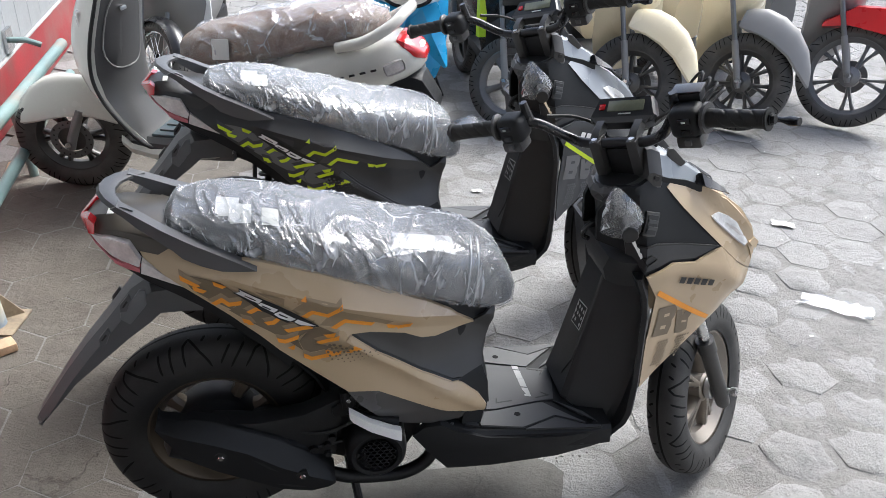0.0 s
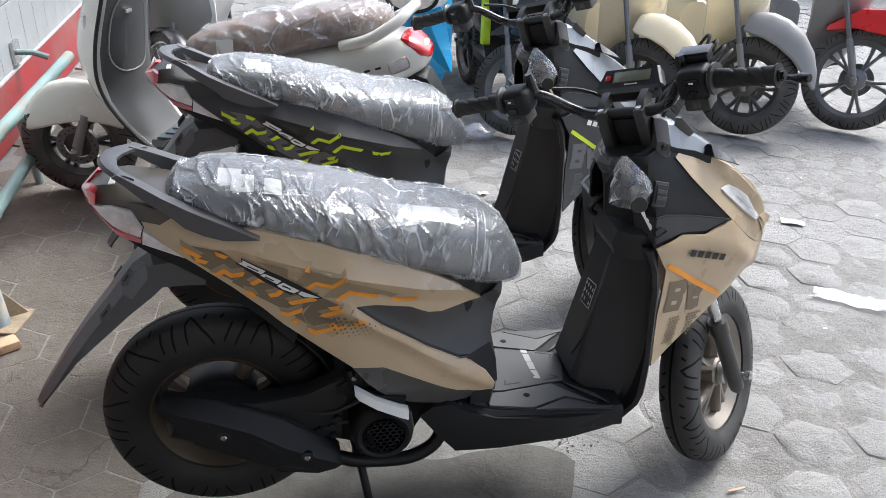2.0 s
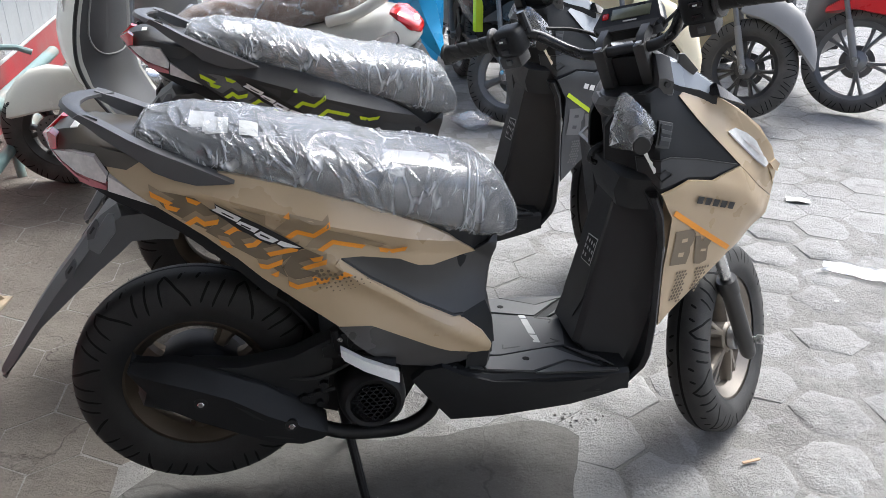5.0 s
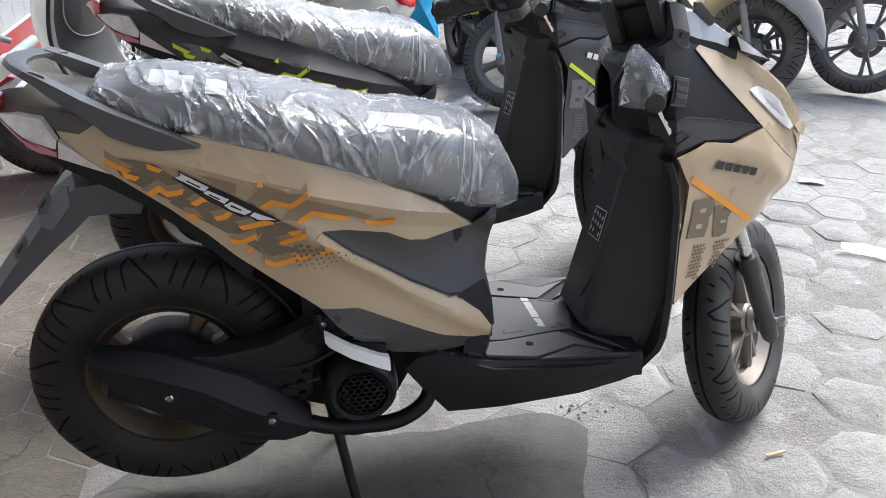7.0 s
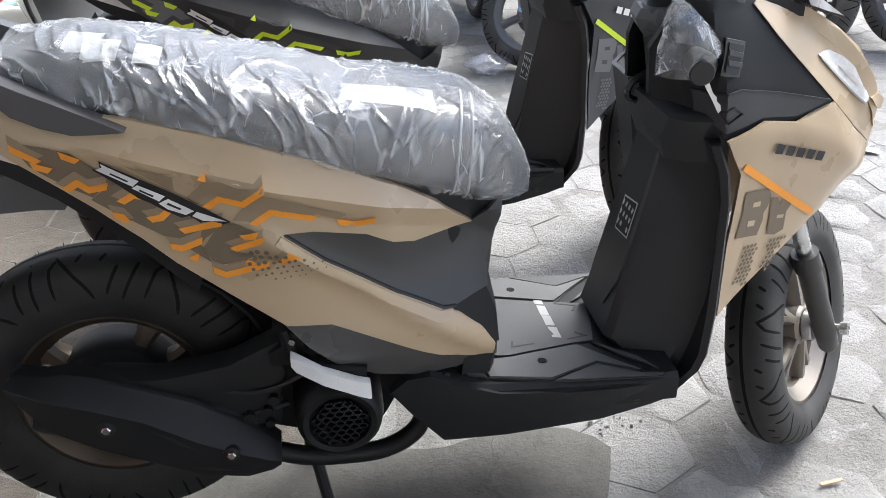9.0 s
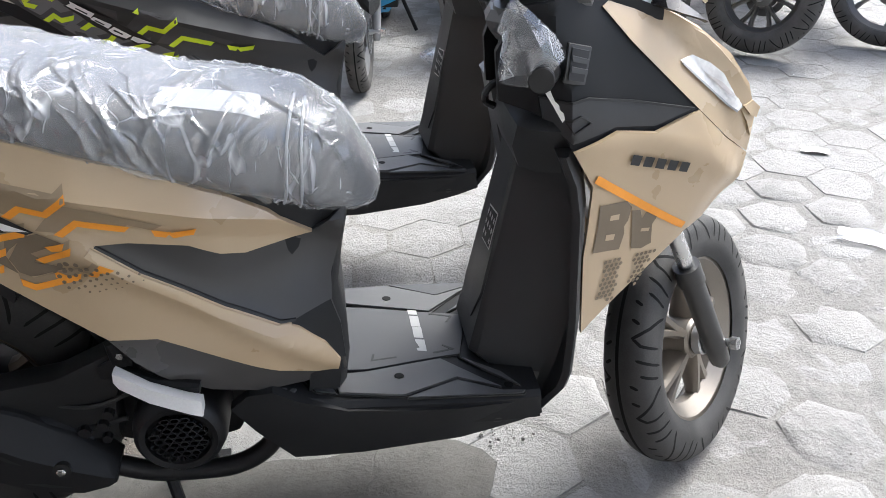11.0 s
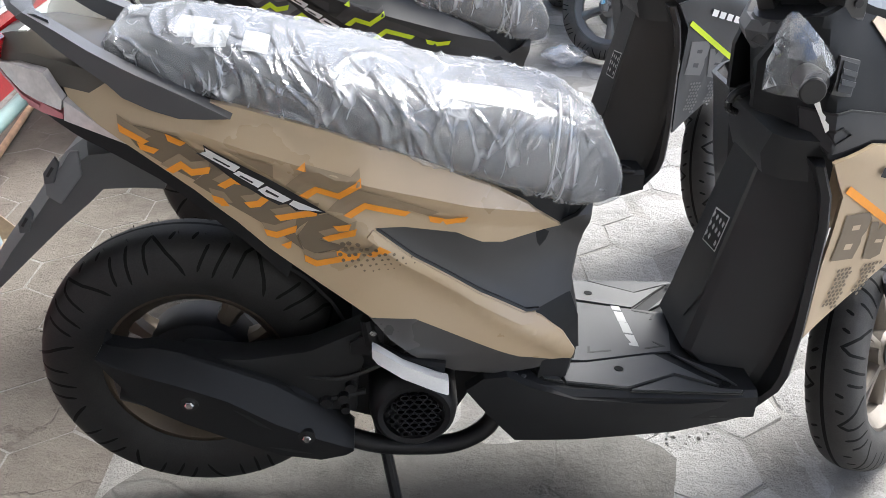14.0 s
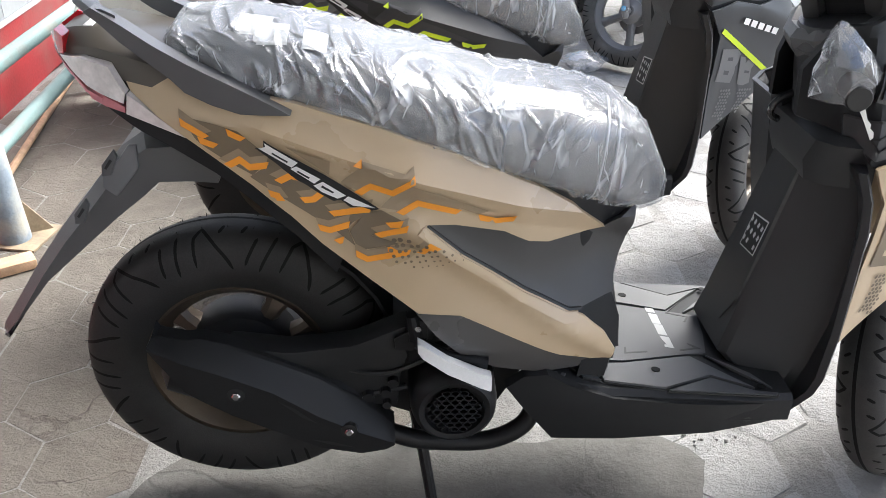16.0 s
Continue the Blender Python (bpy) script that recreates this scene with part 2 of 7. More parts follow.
def tube(path, r, seg=10, bm=None, caps=True):
    """A round bar along a path; r: one radius or one a point."""
    pts = [Vector(p) for p in path]
    rs = r if isinstance(r, (list, tuple)) else [r] * len(pts)
    rings, up = [], None
    for i, p in enumerate(pts):
        d = (pts[min(i + 1, len(pts) - 1)] - pts[max(i - 1, 0)]).normalized()
        if up is None:
            up = d.orthogonal().normalized()
        u = (up - d * up.dot(d)).normalized()
        v, up = d.cross(u), u
        rings.append([p + (u * math.cos(a) + v * math.sin(a)) * rs[i] for a in [2 * math.pi * k / seg for k in range(seg)]])
    return loft(rings, bm, True, caps)


def smooth_path(pts, n=6):
    """Catmull-Rom through the points."""
    P = [Vector(p) for p in pts]
    P = [P[0] * 2 - P[1]] + P + [P[-1] * 2 - P[-2]]
    out = []
    for a, b, c, d in zip(P, P[1:], P[2:], P[3:]):
        for k in range(n):
            t = k / n
            out.append(0.5 * (2 * b + (c - a) * t + (2 * a - 5 * b + 4 * c - d) * t * t + (3 * b - a - 3 * c + d) * t ** 3))
    return out + [P[-2]]


def box(size, at=(0, 0, 0), bevel=0.0, bm=None, turn=None, seg=2):
    b = bmesh.new()
    bmesh.ops.create_cube(b, size=1, matrix=Matrix.Diagonal((*size, 1)))
    if bevel:
        bmesh.ops.bevel(b, geom=b.edges[:], offset=bevel, segments=seg, affect="EDGES", profile=0.6)
    m = Matrix.Translation(at) @ (turn or Matrix())
    b.transform(m)
    return join(bm, b)


def join(bm, b):
    if bm is None:
        return b
    me = bpy.data.meshes.new("tmp")
    b.to_mesh(me)
    b.free()
    bm.from_mesh(me)
    bpy.data.meshes.remove(me)
    return bm


def prism(poly, y0, y1, bevel=0.0, bm=None, seg=2):
    """A plate with the outline poly in x, z, from y0 to y1."""
    b = bmesh.new()
    f = b.faces.new([b.verts.new((x, y0, z)) for x, z in poly])
    r = bmesh.ops.extrude_face_region(b, geom=[f])
    for v in r["geom"]:
        if isinstance(v, bmesh.types.BMVert):
            v.co.y = y1
    if bevel:
        bmesh.ops.bevel(b, geom=b.edges[:], offset=bevel, segments=seg, affect="EDGES", profile=0.6, clamp_overlap=True)
    return join(bm, b)


def skin(poly, width, off=0.0, thick=0.006, side=-1, step=0.03, bm=None, creases=()):
    """A panel with the outline poly in x, z, bent to the body's half width."""
    b = bmesh.new()
    b.faces.new([b.verts.new((x, 0, z)) for x, z in poly])
    b.normal_update()
    bmesh.ops.triangulate(b, faces=b.faces[:])
    for k, axis in ((0, (1, 0, 0)), (1, (0, 0, 1))):
        lo, hi = min(p[k] for p in poly), max(p[k] for p in poly)
        c = math.floor(lo / step) * step + step
        while c < hi:
            bmesh.ops.bisect_plane(b, geom=b.verts[:] + b.edges[:] + b.faces[:], plane_co=Vector(axis) * c, plane_no=axis, dist=1e-5)
            c += step
    for co, no in creases:
        bmesh.ops.bisect_plane(b, geom=b.verts[:] + b.edges[:] + b.faces[:], plane_co=co, plane_no=no, dist=1e-5)
    b.normal_update()
    r = bmesh.ops.extrude_face_region(b, geom=b.faces[:]) if thick else {"geom": []}
    inner = {v for v in r["geom"] if isinstance(v, bmesh.types.BMVert)}
    for v in b.verts:
        wd = width(v.co.x, v.co.z)
        v.co.y = side * max(0.0, wd + off - (thick if v in inner else 0))
    return join(bm, b)


def ribbon(pts, wide, tip=0.0):
    """The outline of a stroke of that width along points in x, z, its corners mitred and its ends drawn out by tip."""
    P = [Vector(p) for p in pts]
    left, right = [], []
    for i, p in enumerate(P):
        d0 = (P[i] - P[i - 1]).normalized() if i else (P[1] - P[0]).normalized()
        d1 = (P[i + 1] - P[i]).normalized() if i + 1 < len(P) else d0
        d = (d0 + d1).normalized()
        n = Vector((-d.y, d.x)) * wide / 2 / max(0.6, d.dot(d0))
        ends = (tip if i == 0 else -tip if i == len(P) - 1 else 0.0)
        left.append(tuple(p + n - d * ends))
        right.append(tuple(p - n + d * ends))
    return left + right[::-1]


def inside(x, y, poly):
    hit = False
    for (x0, y0), (x1, y1) in zip(poly, poly[1:] + poly[:1]):
        if (y0 > y) != (y1 > y) and x < x0 + (x1 - x0) * (y - y0) / (y1 - y0):
            hit = not hit
    return hit


def revolve(profile, seg=64, bm=None, closed=False):
    """Turns a profile of (radius, y) about the y axis."""
    rings = [[(r * math.cos(a), y, r * math.sin(a)) for r, y in profile] for a in [2 * math.pi * k / seg for k in range(seg)]]
    b = bmesh.new()
    rows = [[b.verts.new(p) for p in ring] for ring in rings]
    k = len(profile)
    for i in range(seg):
        A, B = rows[i], rows[(i + 1) % seg]
        for j in range(k if closed else k - 1):
            b.faces.new((A[j], A[(j + 1) % k], B[(j + 1) % k], B[j]))
    return join(bm, b)


def disc(r, y0, y1, at=(0, 0, 0), seg=24, bevel=0.0, bm=None):
    c = bevel
    return join(bm, shifted(revolve([(0.0001, y0), (r - c, y0), (r, y0 + c if y1 > y0 else y0 - c), (r, y1 - c if y1 > y0 else y1 + c), (r - c, y1), (0.0001, y1)], seg), at))


def shifted(b, at=(0, 0, 0), turn=None):
    b.transform(Matrix.Translation(at) @ (turn or Matrix()))
    return b


TREAD = (((-0.02, 1.12), (0.16, 0.72), (0.30, 0.28), (0.38, 0.50), (0.42, 1.05)), ((0.55, 0.38), (0.60, 0.75), (0.66, 1.12)), ((0.74, 0.50), (0.79, 0.8), (0.84, 1.05)), ((0.86, 0.22), (0.91, 0.42)), ((0.08, 0.22), (0.13, 0.42)))


def tyre_mesh(R, half, bead, pitches=26, seg=260, rows=22, deep=0.005):
    """A tyre whose crown carries hooked and slanted grooves and one line round it, as shade-dark strips."""
    prof = []
    for k in range(rows + 1):
        a = -1 + 2 * k / rows
        s = abs(a)
        if s < 0.66:
            u = s / 0.66
            r, y = R - 0.85 * half * u ** 2.3, half * 0.97 * math.sin(u * math.pi / 2) ** 0.96
        else:
            u = (s - 0.66) / 0.34
            top = R - 0.85 * half
            r = top + (bead - top) * u
            y = half * (0.97 + 0.06 * math.sin(math.pi * min(1, u * 1.1)) - 0.22 * u * u)
        prof.append((r, math.copysign(y, a) if a else 0.0, a))
    b = bmesh.new()
    ring = [[b.verts.new((r * math.cos(th), y, r * math.sin(th))) for r, y, a in prof] for th in [2 * math.pi * i / seg for i in range(seg)]]
    for i in range(seg):
        A, B = ring[i], ring[(i + 1) % seg]
        for j in range(len(prof) - 1):
            b.faces.new((A[j], A[j + 1], B[j + 1], B[j]))
    RS, YS, SS = [q[0] for q in prof if q[2] >= 0], [q[1] for q in prof if q[2] >= 0], [q[2] for q in prof if q[2] >= 0]

    def at(f, s, side, lift):
        """A place on the crown: f pitches round, s from the crown (0) to the shoulder (1)."""
        th, r, y = 2 * math.pi * f / pitches, ip(s * 0.66, SS, RS) + lift, ip(s * 0.66, SS, YS)
        return (r * math.cos(th), side * (y + lift * s), r * math.sin(th))

    def strip(line, side, wide):
        n = 5
        pts = [(a[0] + (c[0] - a[0]) * k / n, a[1] + (c[1] - a[1]) * k / n) for a, c in zip(line, line[1:]) for k in range(n)] + [line[-1]]
        rows, arc, reach = [], 2 * math.pi * R / pitches, half * 1.25
        for i, (f, s) in enumerate(pts):
            (f0, s0), (f1, s1) = pts[max(0, i - 1)], pts[min(len(pts) - 1, i + 1)]
            d = Vector(((f1 - f0) * arc, (s1 - s0) * reach)).normalized()
            w = wide * (0.35 if i in (0, len(pts) - 1) else 1.0)
            rows.append([b.verts.new(at(f + k * -d.y * w / arc, max(0.0, min(1.25, s + k * d.x * w / reach)), side, 0.0005)) for k in (-1, 1)])
        for p, q in zip(rows, rows[1:]):
            b.faces.new((p[0], p[1], q[1], q[0])).material_index = 1

    for k in range(pitches):
        for side in (-1, 1):
            for line in TREAD:
                strip([(k + f + (0.5 if side > 0 else 0), s) for f, s in line], side, deep * 0.5)
    strip([(pitches * k / 24, 0.07) for k in range(25)], 1, deep * 0.45)
    return b


def alloy_rim(bead, half, hub=0.05, seg=72):
    """Rim well, lips and hub; the spokes are parts of their own."""
    h = half * 0.72
    b = revolve([(bead + 0.012, -h), (bead + 0.012, -h + 0.006), (bead - 0.006, -h + 0.012), (bead - 0.018, -h * 0.3), (bead - 0.018, h * 0.3), (bead - 0.006, h - 0.012), (bead + 0.012, h - 0.006), (bead + 0.012, h),
                 (bead - 0.002, h), (bead - 0.014, h - 0.012), (bead - 0.026, h * 0.3), (bead - 0.026, -h * 0.3), (bead - 0.014, -h + 0.012), (bead - 0.002, -h)], seg, closed=True)
    return disc(hub, -h * 0.9, h * 0.9, seg=32, bevel=0.006, bm=b)


def spoke_mesh(bead, half, hub, split=True, wide=1.0):
    """One cast spoke along x, forked where split."""
    h, b = half * 0.72, bmesh.new()
    for da in ((-0.16, 0.16) if split else (0.0,)):
        rings = []
        for t in (0.0, 0.2, 0.45, 0.75, 1.0):
            r = hub * 0.8 + (bead - 0.02 - hub * 0.8) * t
            ang = da * t ** 0.8
            wd, tall = (0.013 - 0.004 * t + 0.008 * t ** 5) * (0.8 if split else 1.5) * wide, h * (0.8 - 0.4 * t)
            c, s = math.cos(ang), math.sin(ang)
            rings.append([(r * c - u * wd * s, v * tall, r * s + u * wd * c) for u, v in ((-1, -0.5), (-0.5, -1), (0.5, -1), (1, -0.5), (1, 0.5), (0.5, 1), (-0.5, 1), (-1, 0.5))])
        loft(rings, b)
    return b


def add_spokes(parent, bead, half, hub, count, material, split=True, wide=1.0):
    first = None
    for k in range(count):
        if first is None:
            first = part("spoke", spoke_mesh(bead, half, hub, split, wide), material, parent)
            ob = first
        else:
            ob = new("spoke", first.data)
            ob.parent = parent
        ob.matrix_basis = Matrix.Rotation(2 * math.pi * k / count, 4, "Y")

import functools

# ---- step-through scooter ----
def eased(f, r=0.014):
    """The same width with its kinks rounded off."""
    def g(x, z):
        return sum(f(x + i * r, z + j * r) for i in (-1, 0, 1) for j in (-1, 0, 1)) / 9
    return functools.lru_cache(None)(g)


def body_w(x, z):
    """Half width of the scooter's tail and side covers."""
    top = ip(x, (-0.2, -0.1, 0.1, 0.3, 0.45, 0.6), (0.075, 0.115, 0.16, 0.175, 0.15, 0.085))
    low = ip(x, (0.2, 0.35, 0.5, 0.62), (0.17, 0.18, 0.175, 0.145))
    k = min(max((0.60 - z) / 0.14, 0), 1)
    k = k * k * (3 - 2 * k)
    return top * (1 - k) + low * k


def nose_w(x, z):
    """Half width of the front cowl; it closes to nothing at the nose."""
    xn = ip(z, (0.40, 0.53, 0.66, 0.74, 0.89, 0.98), (1.20, 1.232, 1.304, 1.30, 1.19, 1.05))
    u = (x - 0.9) / (xn - 0.9)
    return ip(u, (-0.3, 0, 0.26, 0.4, 0.61, 0.8, 0.93, 1), (0.185, 0.178, 0.15, 0.124, 0.094, 0.066, 0.036, 0)) * ip(z, (0.42, 0.6, 0.8, 0.95), (1, 1, 0.88, 0.6))


body_w, nose_w = eased(body_w), eased(nose_w, 0.02)


def cowl_w(x, z):
    """The cowl's flank; above the crease from the dash to the lamp it leans inwards."""
    w = nose_w(x, z)
    return max(w - 0.30 * max(0.0, 0.71 * (z - 0.921 + 0.994 * (x - 1.003))), min(w, 0.034))


cowl_w = eased(cowl_w, 0.008)


def crowned(x, z):
    """Side cover: a shoulder under the seat, and a raised edge along the dark inlay."""
    d = z - (0.815 - 0.33 * max(0.0, x - 0.08))
    w = body_w(x, z) + 0.011 * max(0.0, 1 - abs(d) / 0.034) * min(1.0, max(0.0, (x + 0.05) / 0.2)) - 0.55 * max(0.0, d)
    e = (z - 0.672) * 0.809 + (x - 0.311) * 0.588
    if x > 0.2:
        w += 0.011 * math.exp(-((e + 0.02) / 0.017) ** 2) * min(1.0, (x - 0.2) / 0.14)
    return w


SIDE = [(-0.112, 0.886), (-0.089, 0.844), (-0.017, 0.79), (0.023, 0.761), (0.071, 0.726), (0.122, 0.682), (0.163, 0.639), (0.229, 0.582), (0.275, 0.544), (0.301, 0.522), (0.365, 0.516), (0.44, 0.478), (0.526, 0.434), (0.582, 0.416), (0.612, 0.416), (0.617, 0.434), (0.597, 0.465), (0.561, 0.496), (0.535, 0.509), (0.464, 0.551), (0.364, 0.623), (0.311, 0.672), (0.353, 0.668), (0.427, 0.65), (0.466, 0.627), (0.498, 0.618), (0.592, 0.623), (0.535, 0.673), (0.483, 0.706), (0.375, 0.759), (0.255, 0.804), (0.132, 0.84), (0.029, 0.86), (-0.063, 0.884)]
INLAY = [(0.311, 0.672), (0.353, 0.668), (0.427, 0.65), (0.466, 0.627), (0.498, 0.618), (0.592, 0.623), (0.645, 0.655), (0.628, 0.59), (0.614, 0.555), (0.612, 0.521), (0.556, 0.506), (0.535, 0.509), (0.464, 0.551), (0.364, 0.623)]
LIP = [(0.364, 0.623), (0.464, 0.551), (0.535, 0.509), (0.556, 0.506)]
INLAY_LOW = [(0.537, 0.507), (0.61, 0.519), (0.622, 0.485), (0.625, 0.433), (0.617, 0.434), (0.597, 0.465), (0.561, 0.496)]
LOWER = [(0.295, 0.524), (0.365, 0.514), (0.44, 0.476), (0.526, 0.431), (0.612, 0.413), (0.624, 0.43), (0.625, 0.395), (0.563, 0.388), (0.496, 0.392), (0.425, 0.408), (0.371, 0.44), (0.328, 0.479)]
TAUPE = [[(-0.018, 0.82), (0.026, 0.815), (0.059, 0.807), (0.083, 0.785), (0.132, 0.759), (0.094, 0.762), (0.073, 0.743), (0.036, 0.762), (0.011, 0.778), (-0.001, 0.788)],
         [(0.069, 0.74), (0.107, 0.769), (0.135, 0.757), (0.175, 0.731), (0.212, 0.702), (0.237, 0.697), (0.207, 0.675), (0.2, 0.667), (0.211, 0.637), (0.179, 0.665), (0.142, 0.691), (0.105, 0.716)],
         [(0.226, 0.693), (0.248, 0.698), (0.276, 0.683), (0.234, 0.655), (0.256, 0.649), (0.272, 0.643), (0.234, 0.634), (0.214, 0.632), (0.203, 0.661)]]
TAUPE_PALE = [[(0.193, 0.738), (0.217, 0.761), (0.222, 0.773), (0.289, 0.752), (0.275, 0.742), (0.264, 0.734), (0.237, 0.746), (0.22, 0.734), (0.204, 0.727)],
              [(0.247, 0.702), (0.284, 0.74), (0.328, 0.723), (0.401, 0.689), (0.386, 0.683), (0.353, 0.699), (0.299, 0.716), (0.274, 0.697)],
              [(0.122, 0.79), (0.18, 0.771), (0.178, 0.748)]]
MARK = [(0.093, 0.799), (0.099, 0.794), (0.177, 0.746), (0.246, 0.701), (0.236, 0.698), (0.22, 0.703), (0.205, 0.701), (0.193, 0.712), (0.182, 0.710), (0.162, 0.722), (0.144, 0.735), (0.133, 0.741), (0.116, 0.756), (0.109, 0.763), (0.080, 0.785), (0.092, 0.787)]
MARK_BLOCKS = [[(0.094, 0.795), (0.137, 0.767), (0.128, 0.759), (0.085, 0.7855), (0.095, 0.789)], [(0.134, 0.761), (0.166, 0.743), (0.157, 0.736), (0.126, 0.757)], [(0.169, 0.739), (0.200, 0.719), (0.188, 0.714), (0.166, 0.724), (0.156, 0.733)], [(0.203, 0.718), (0.240, 0.7025), (0.209, 0.704), (0.196, 0.712)]]
MARK_SLOTS = [[(0.104, 0.781), (0.124, 0.768), (0.122, 0.766), (0.102, 0.779)], [(0.136, 0.755), (0.152, 0.745), (0.150, 0.743), (0.134, 0.753)], [(0.168, 0.734), (0.184, 0.724), (0.182, 0.722), (0.166, 0.731)]]
FLASHES = [[(-0.02, 0.813), (-0.005, 0.805), (0.014, 0.794)], [(0.003, 0.789), (0.026, 0.782)], [(0.044, 0.805), (0.065, 0.796)], [(0.039, 0.754), (0.057, 0.765), (0.07, 0.755), (0.095, 0.76)], [(0.107, 0.736), (0.125, 0.746), (0.138, 0.743)], [(0.094, 0.718), (0.105, 0.715), (0.11, 0.707)], [(0.139, 0.709), (0.155, 0.711), (0.175, 0.728)], [(0.178, 0.689), (0.234, 0.699)], [(0.16, 0.667), (0.175, 0.663), (0.203, 0.673)], [(0.184, 0.644), (0.194, 0.648)],
           [(0.216, 0.765), (0.223, 0.77)], [(0.216, 0.722), (0.234, 0.734), (0.264, 0.724), (0.295, 0.747)], [(0.274, 0.693), (0.299, 0.709), (0.357, 0.69)], [(0.387, 0.679), (0.406, 0.673)], [(0.408, 0.671), (0.44, 0.673)], [(0.257, 0.675), (0.277, 0.678)], [(0.242, 0.656), (0.285, 0.671)], [(0.211, 0.626), (0.227, 0.617), (0.288, 0.63)], [(0.303, 0.629), (0.317, 0.642), (0.328, 0.635)], [(0.256, 0.636), (0.273, 0.626)]]
COWL = [(0.961, 0.744), (1.031, 0.76), (1.097, 0.746), (1.179, 0.760), (1.24, 0.703), (1.298, 0.66), (1.290, 0.62), (1.232, 0.552), (1.19, 0.550), (1.09, 0.485), (0.998, 0.425), (0.988, 0.572), (0.996, 0.685)]
COWL_ARM = [(1.014, 0.922), (1.060, 0.872), (1.109, 0.826), (1.178, 0.762), (1.24, 0.705), (1.298, 0.662), (1.302, 0.72), (1.285, 0.775), (1.245, 0.826), (1.19, 0.866), (1.131, 0.899), (1.067, 0.928), (1.03, 0.930)]
COWL_BLOCKS = [[(1.010, 0.653), (1.058, 0.647), (1.068, 0.634), (1.064, 0.612), (1.058, 0.604), (1.060, 0.590), (1.054, 0.563), (1.003, 0.575), (1.008, 0.615)], [(1.069, 0.628), (1.085, 0.624), (1.090, 0.608), (1.098, 0.619), (1.124, 0.610), (1.112, 0.590), (1.117, 0.553), (1.098, 0.549), (1.078, 0.556)]]
COWL_GAPS = [[(1.030, 0.631), (1.046, 0.629), (1.046, 0.620), (1.029, 0.623)], [(1.025, 0.600), (1.042, 0.596), (1.040, 0.586), (1.024, 0.590)], [(1.092, 0.590), (1.108, 0.586), (1.107, 0.580), (1.091, 0.584)]]
COWL_SCREEN = [[(1.031, 0.553), (1.066, 0.547), (1.058, 0.497), (1.054, 0.465), (1.022, 0.480), (1.029, 0.519)], [(1.084, 0.540), (1.129, 0.535), (1.114, 0.509), (1.098, 0.478), (1.080, 0.488), (1.092, 0.517)]]
DASH_SIDE = [(0.875, 0.79), (0.87, 0.86), (0.90, 0.925), (0.96, 0.945), (1.03, 0.935), (1.024, 0.921), (1.070, 0.872), (1.118, 0.826), (1.188, 0.760), (1.099, 0.741), (1.035, 0.750), (0.963, 0.742), (0.943, 0.772)]
RAIL = [(-0.137, 0.946), (-0.125, 0.953), (-0.086, 0.933), (-0.045, 0.910), (-0.002, 0.890), (0.04, 0.873), (0.082, 0.855), (0.117, 0.839), (0.131, 0.832), (0.093, 0.829), (0.063, 0.828), (0.027, 0.837), (-0.01, 0.851), (-0.027, 0.867), (-0.058, 0.888), (-0.092, 0.911), (-0.115, 0.931)]
STEER = 46.5
RAKE = radians(22.5)
HEAD = Vector((0.916, 0, 0.992))
STEERING = Matrix.Translation(HEAD) @ Matrix.Rotation(radians(STEER), 4, Vector((-math.sin(RAKE), 0, math.cos(RAKE)))) @ Matrix.Translation(-HEAD)

FORK = Matrix.Translation((0, 0, -0.014)) @ Matrix.Translation(HEAD) @ Matrix.Rotation(radians(3.4), 4, "X") @ Matrix.Rotation(radians(-2.3), 4, "Y") @ Matrix.Translation(-HEAD) @ STEERING


def rail_w(x, z):
    return ip(x, (-0.15, -0.06, 0.02, 0.13), (0.085, 0.115, 0.14, 0.165))


def crease_field(n, k, length, girth, seed, count=460, size=1.0):
    """Heights of sharp folds in stretched film: steep ones behind, long slanted pulls in front."""
    rng = random.Random(seed)
    u, v = np.meshgrid(np.linspace(0, length, n), np.linspace(0, girth, k, endpoint=False), indexing="ij")
    h = np.zeros((n, k))
    for c in range(count):
        cu, cv = rng.uniform(0, length), rng.uniform(0, girth)
        near = 1 if cv > girth * 0.25 else -1
        pull = cu > 0.62 * length and rng.random() < 0.7
        if pull:
            a, long, wide = radians(-48 + rng.gauss(0, 9)) * near, rng.uniform(0.03, 0.11) * size, rng.uniform(0.002, 0.004) * size
        else:
            a = radians(rng.gauss(58, 18) if rng.random() < 0.75 else rng.uniform(-60, 30)) * near
            long, wide = rng.uniform(0.012, 0.06) * size, rng.uniform(0.0022, 0.006) * size
        tall, bow = wide * rng.uniform(0.8, 1.8) * (0.8 if pull else 1.0), rng.gauss(0, 1.0 if pull else 5.0)
        du, dv = u - cu, (v - cv + girth / 2) % girth - girth / 2
        s = du * math.cos(a) + dv * math.sin(a)
        d = -du * math.sin(a) + dv * math.cos(a) + bow * s * s
        taper = np.clip(1.15 - (s / long) ** 2, 0, 1)
        side = np.where(d > 0, d / wide, -d / (wide * rng.uniform(1.0, 3.0)))
        h += tall * np.clip(1 - side, 0, 1) ** 1.2 * taper
    return np.minimum(h, 0.009 * size)


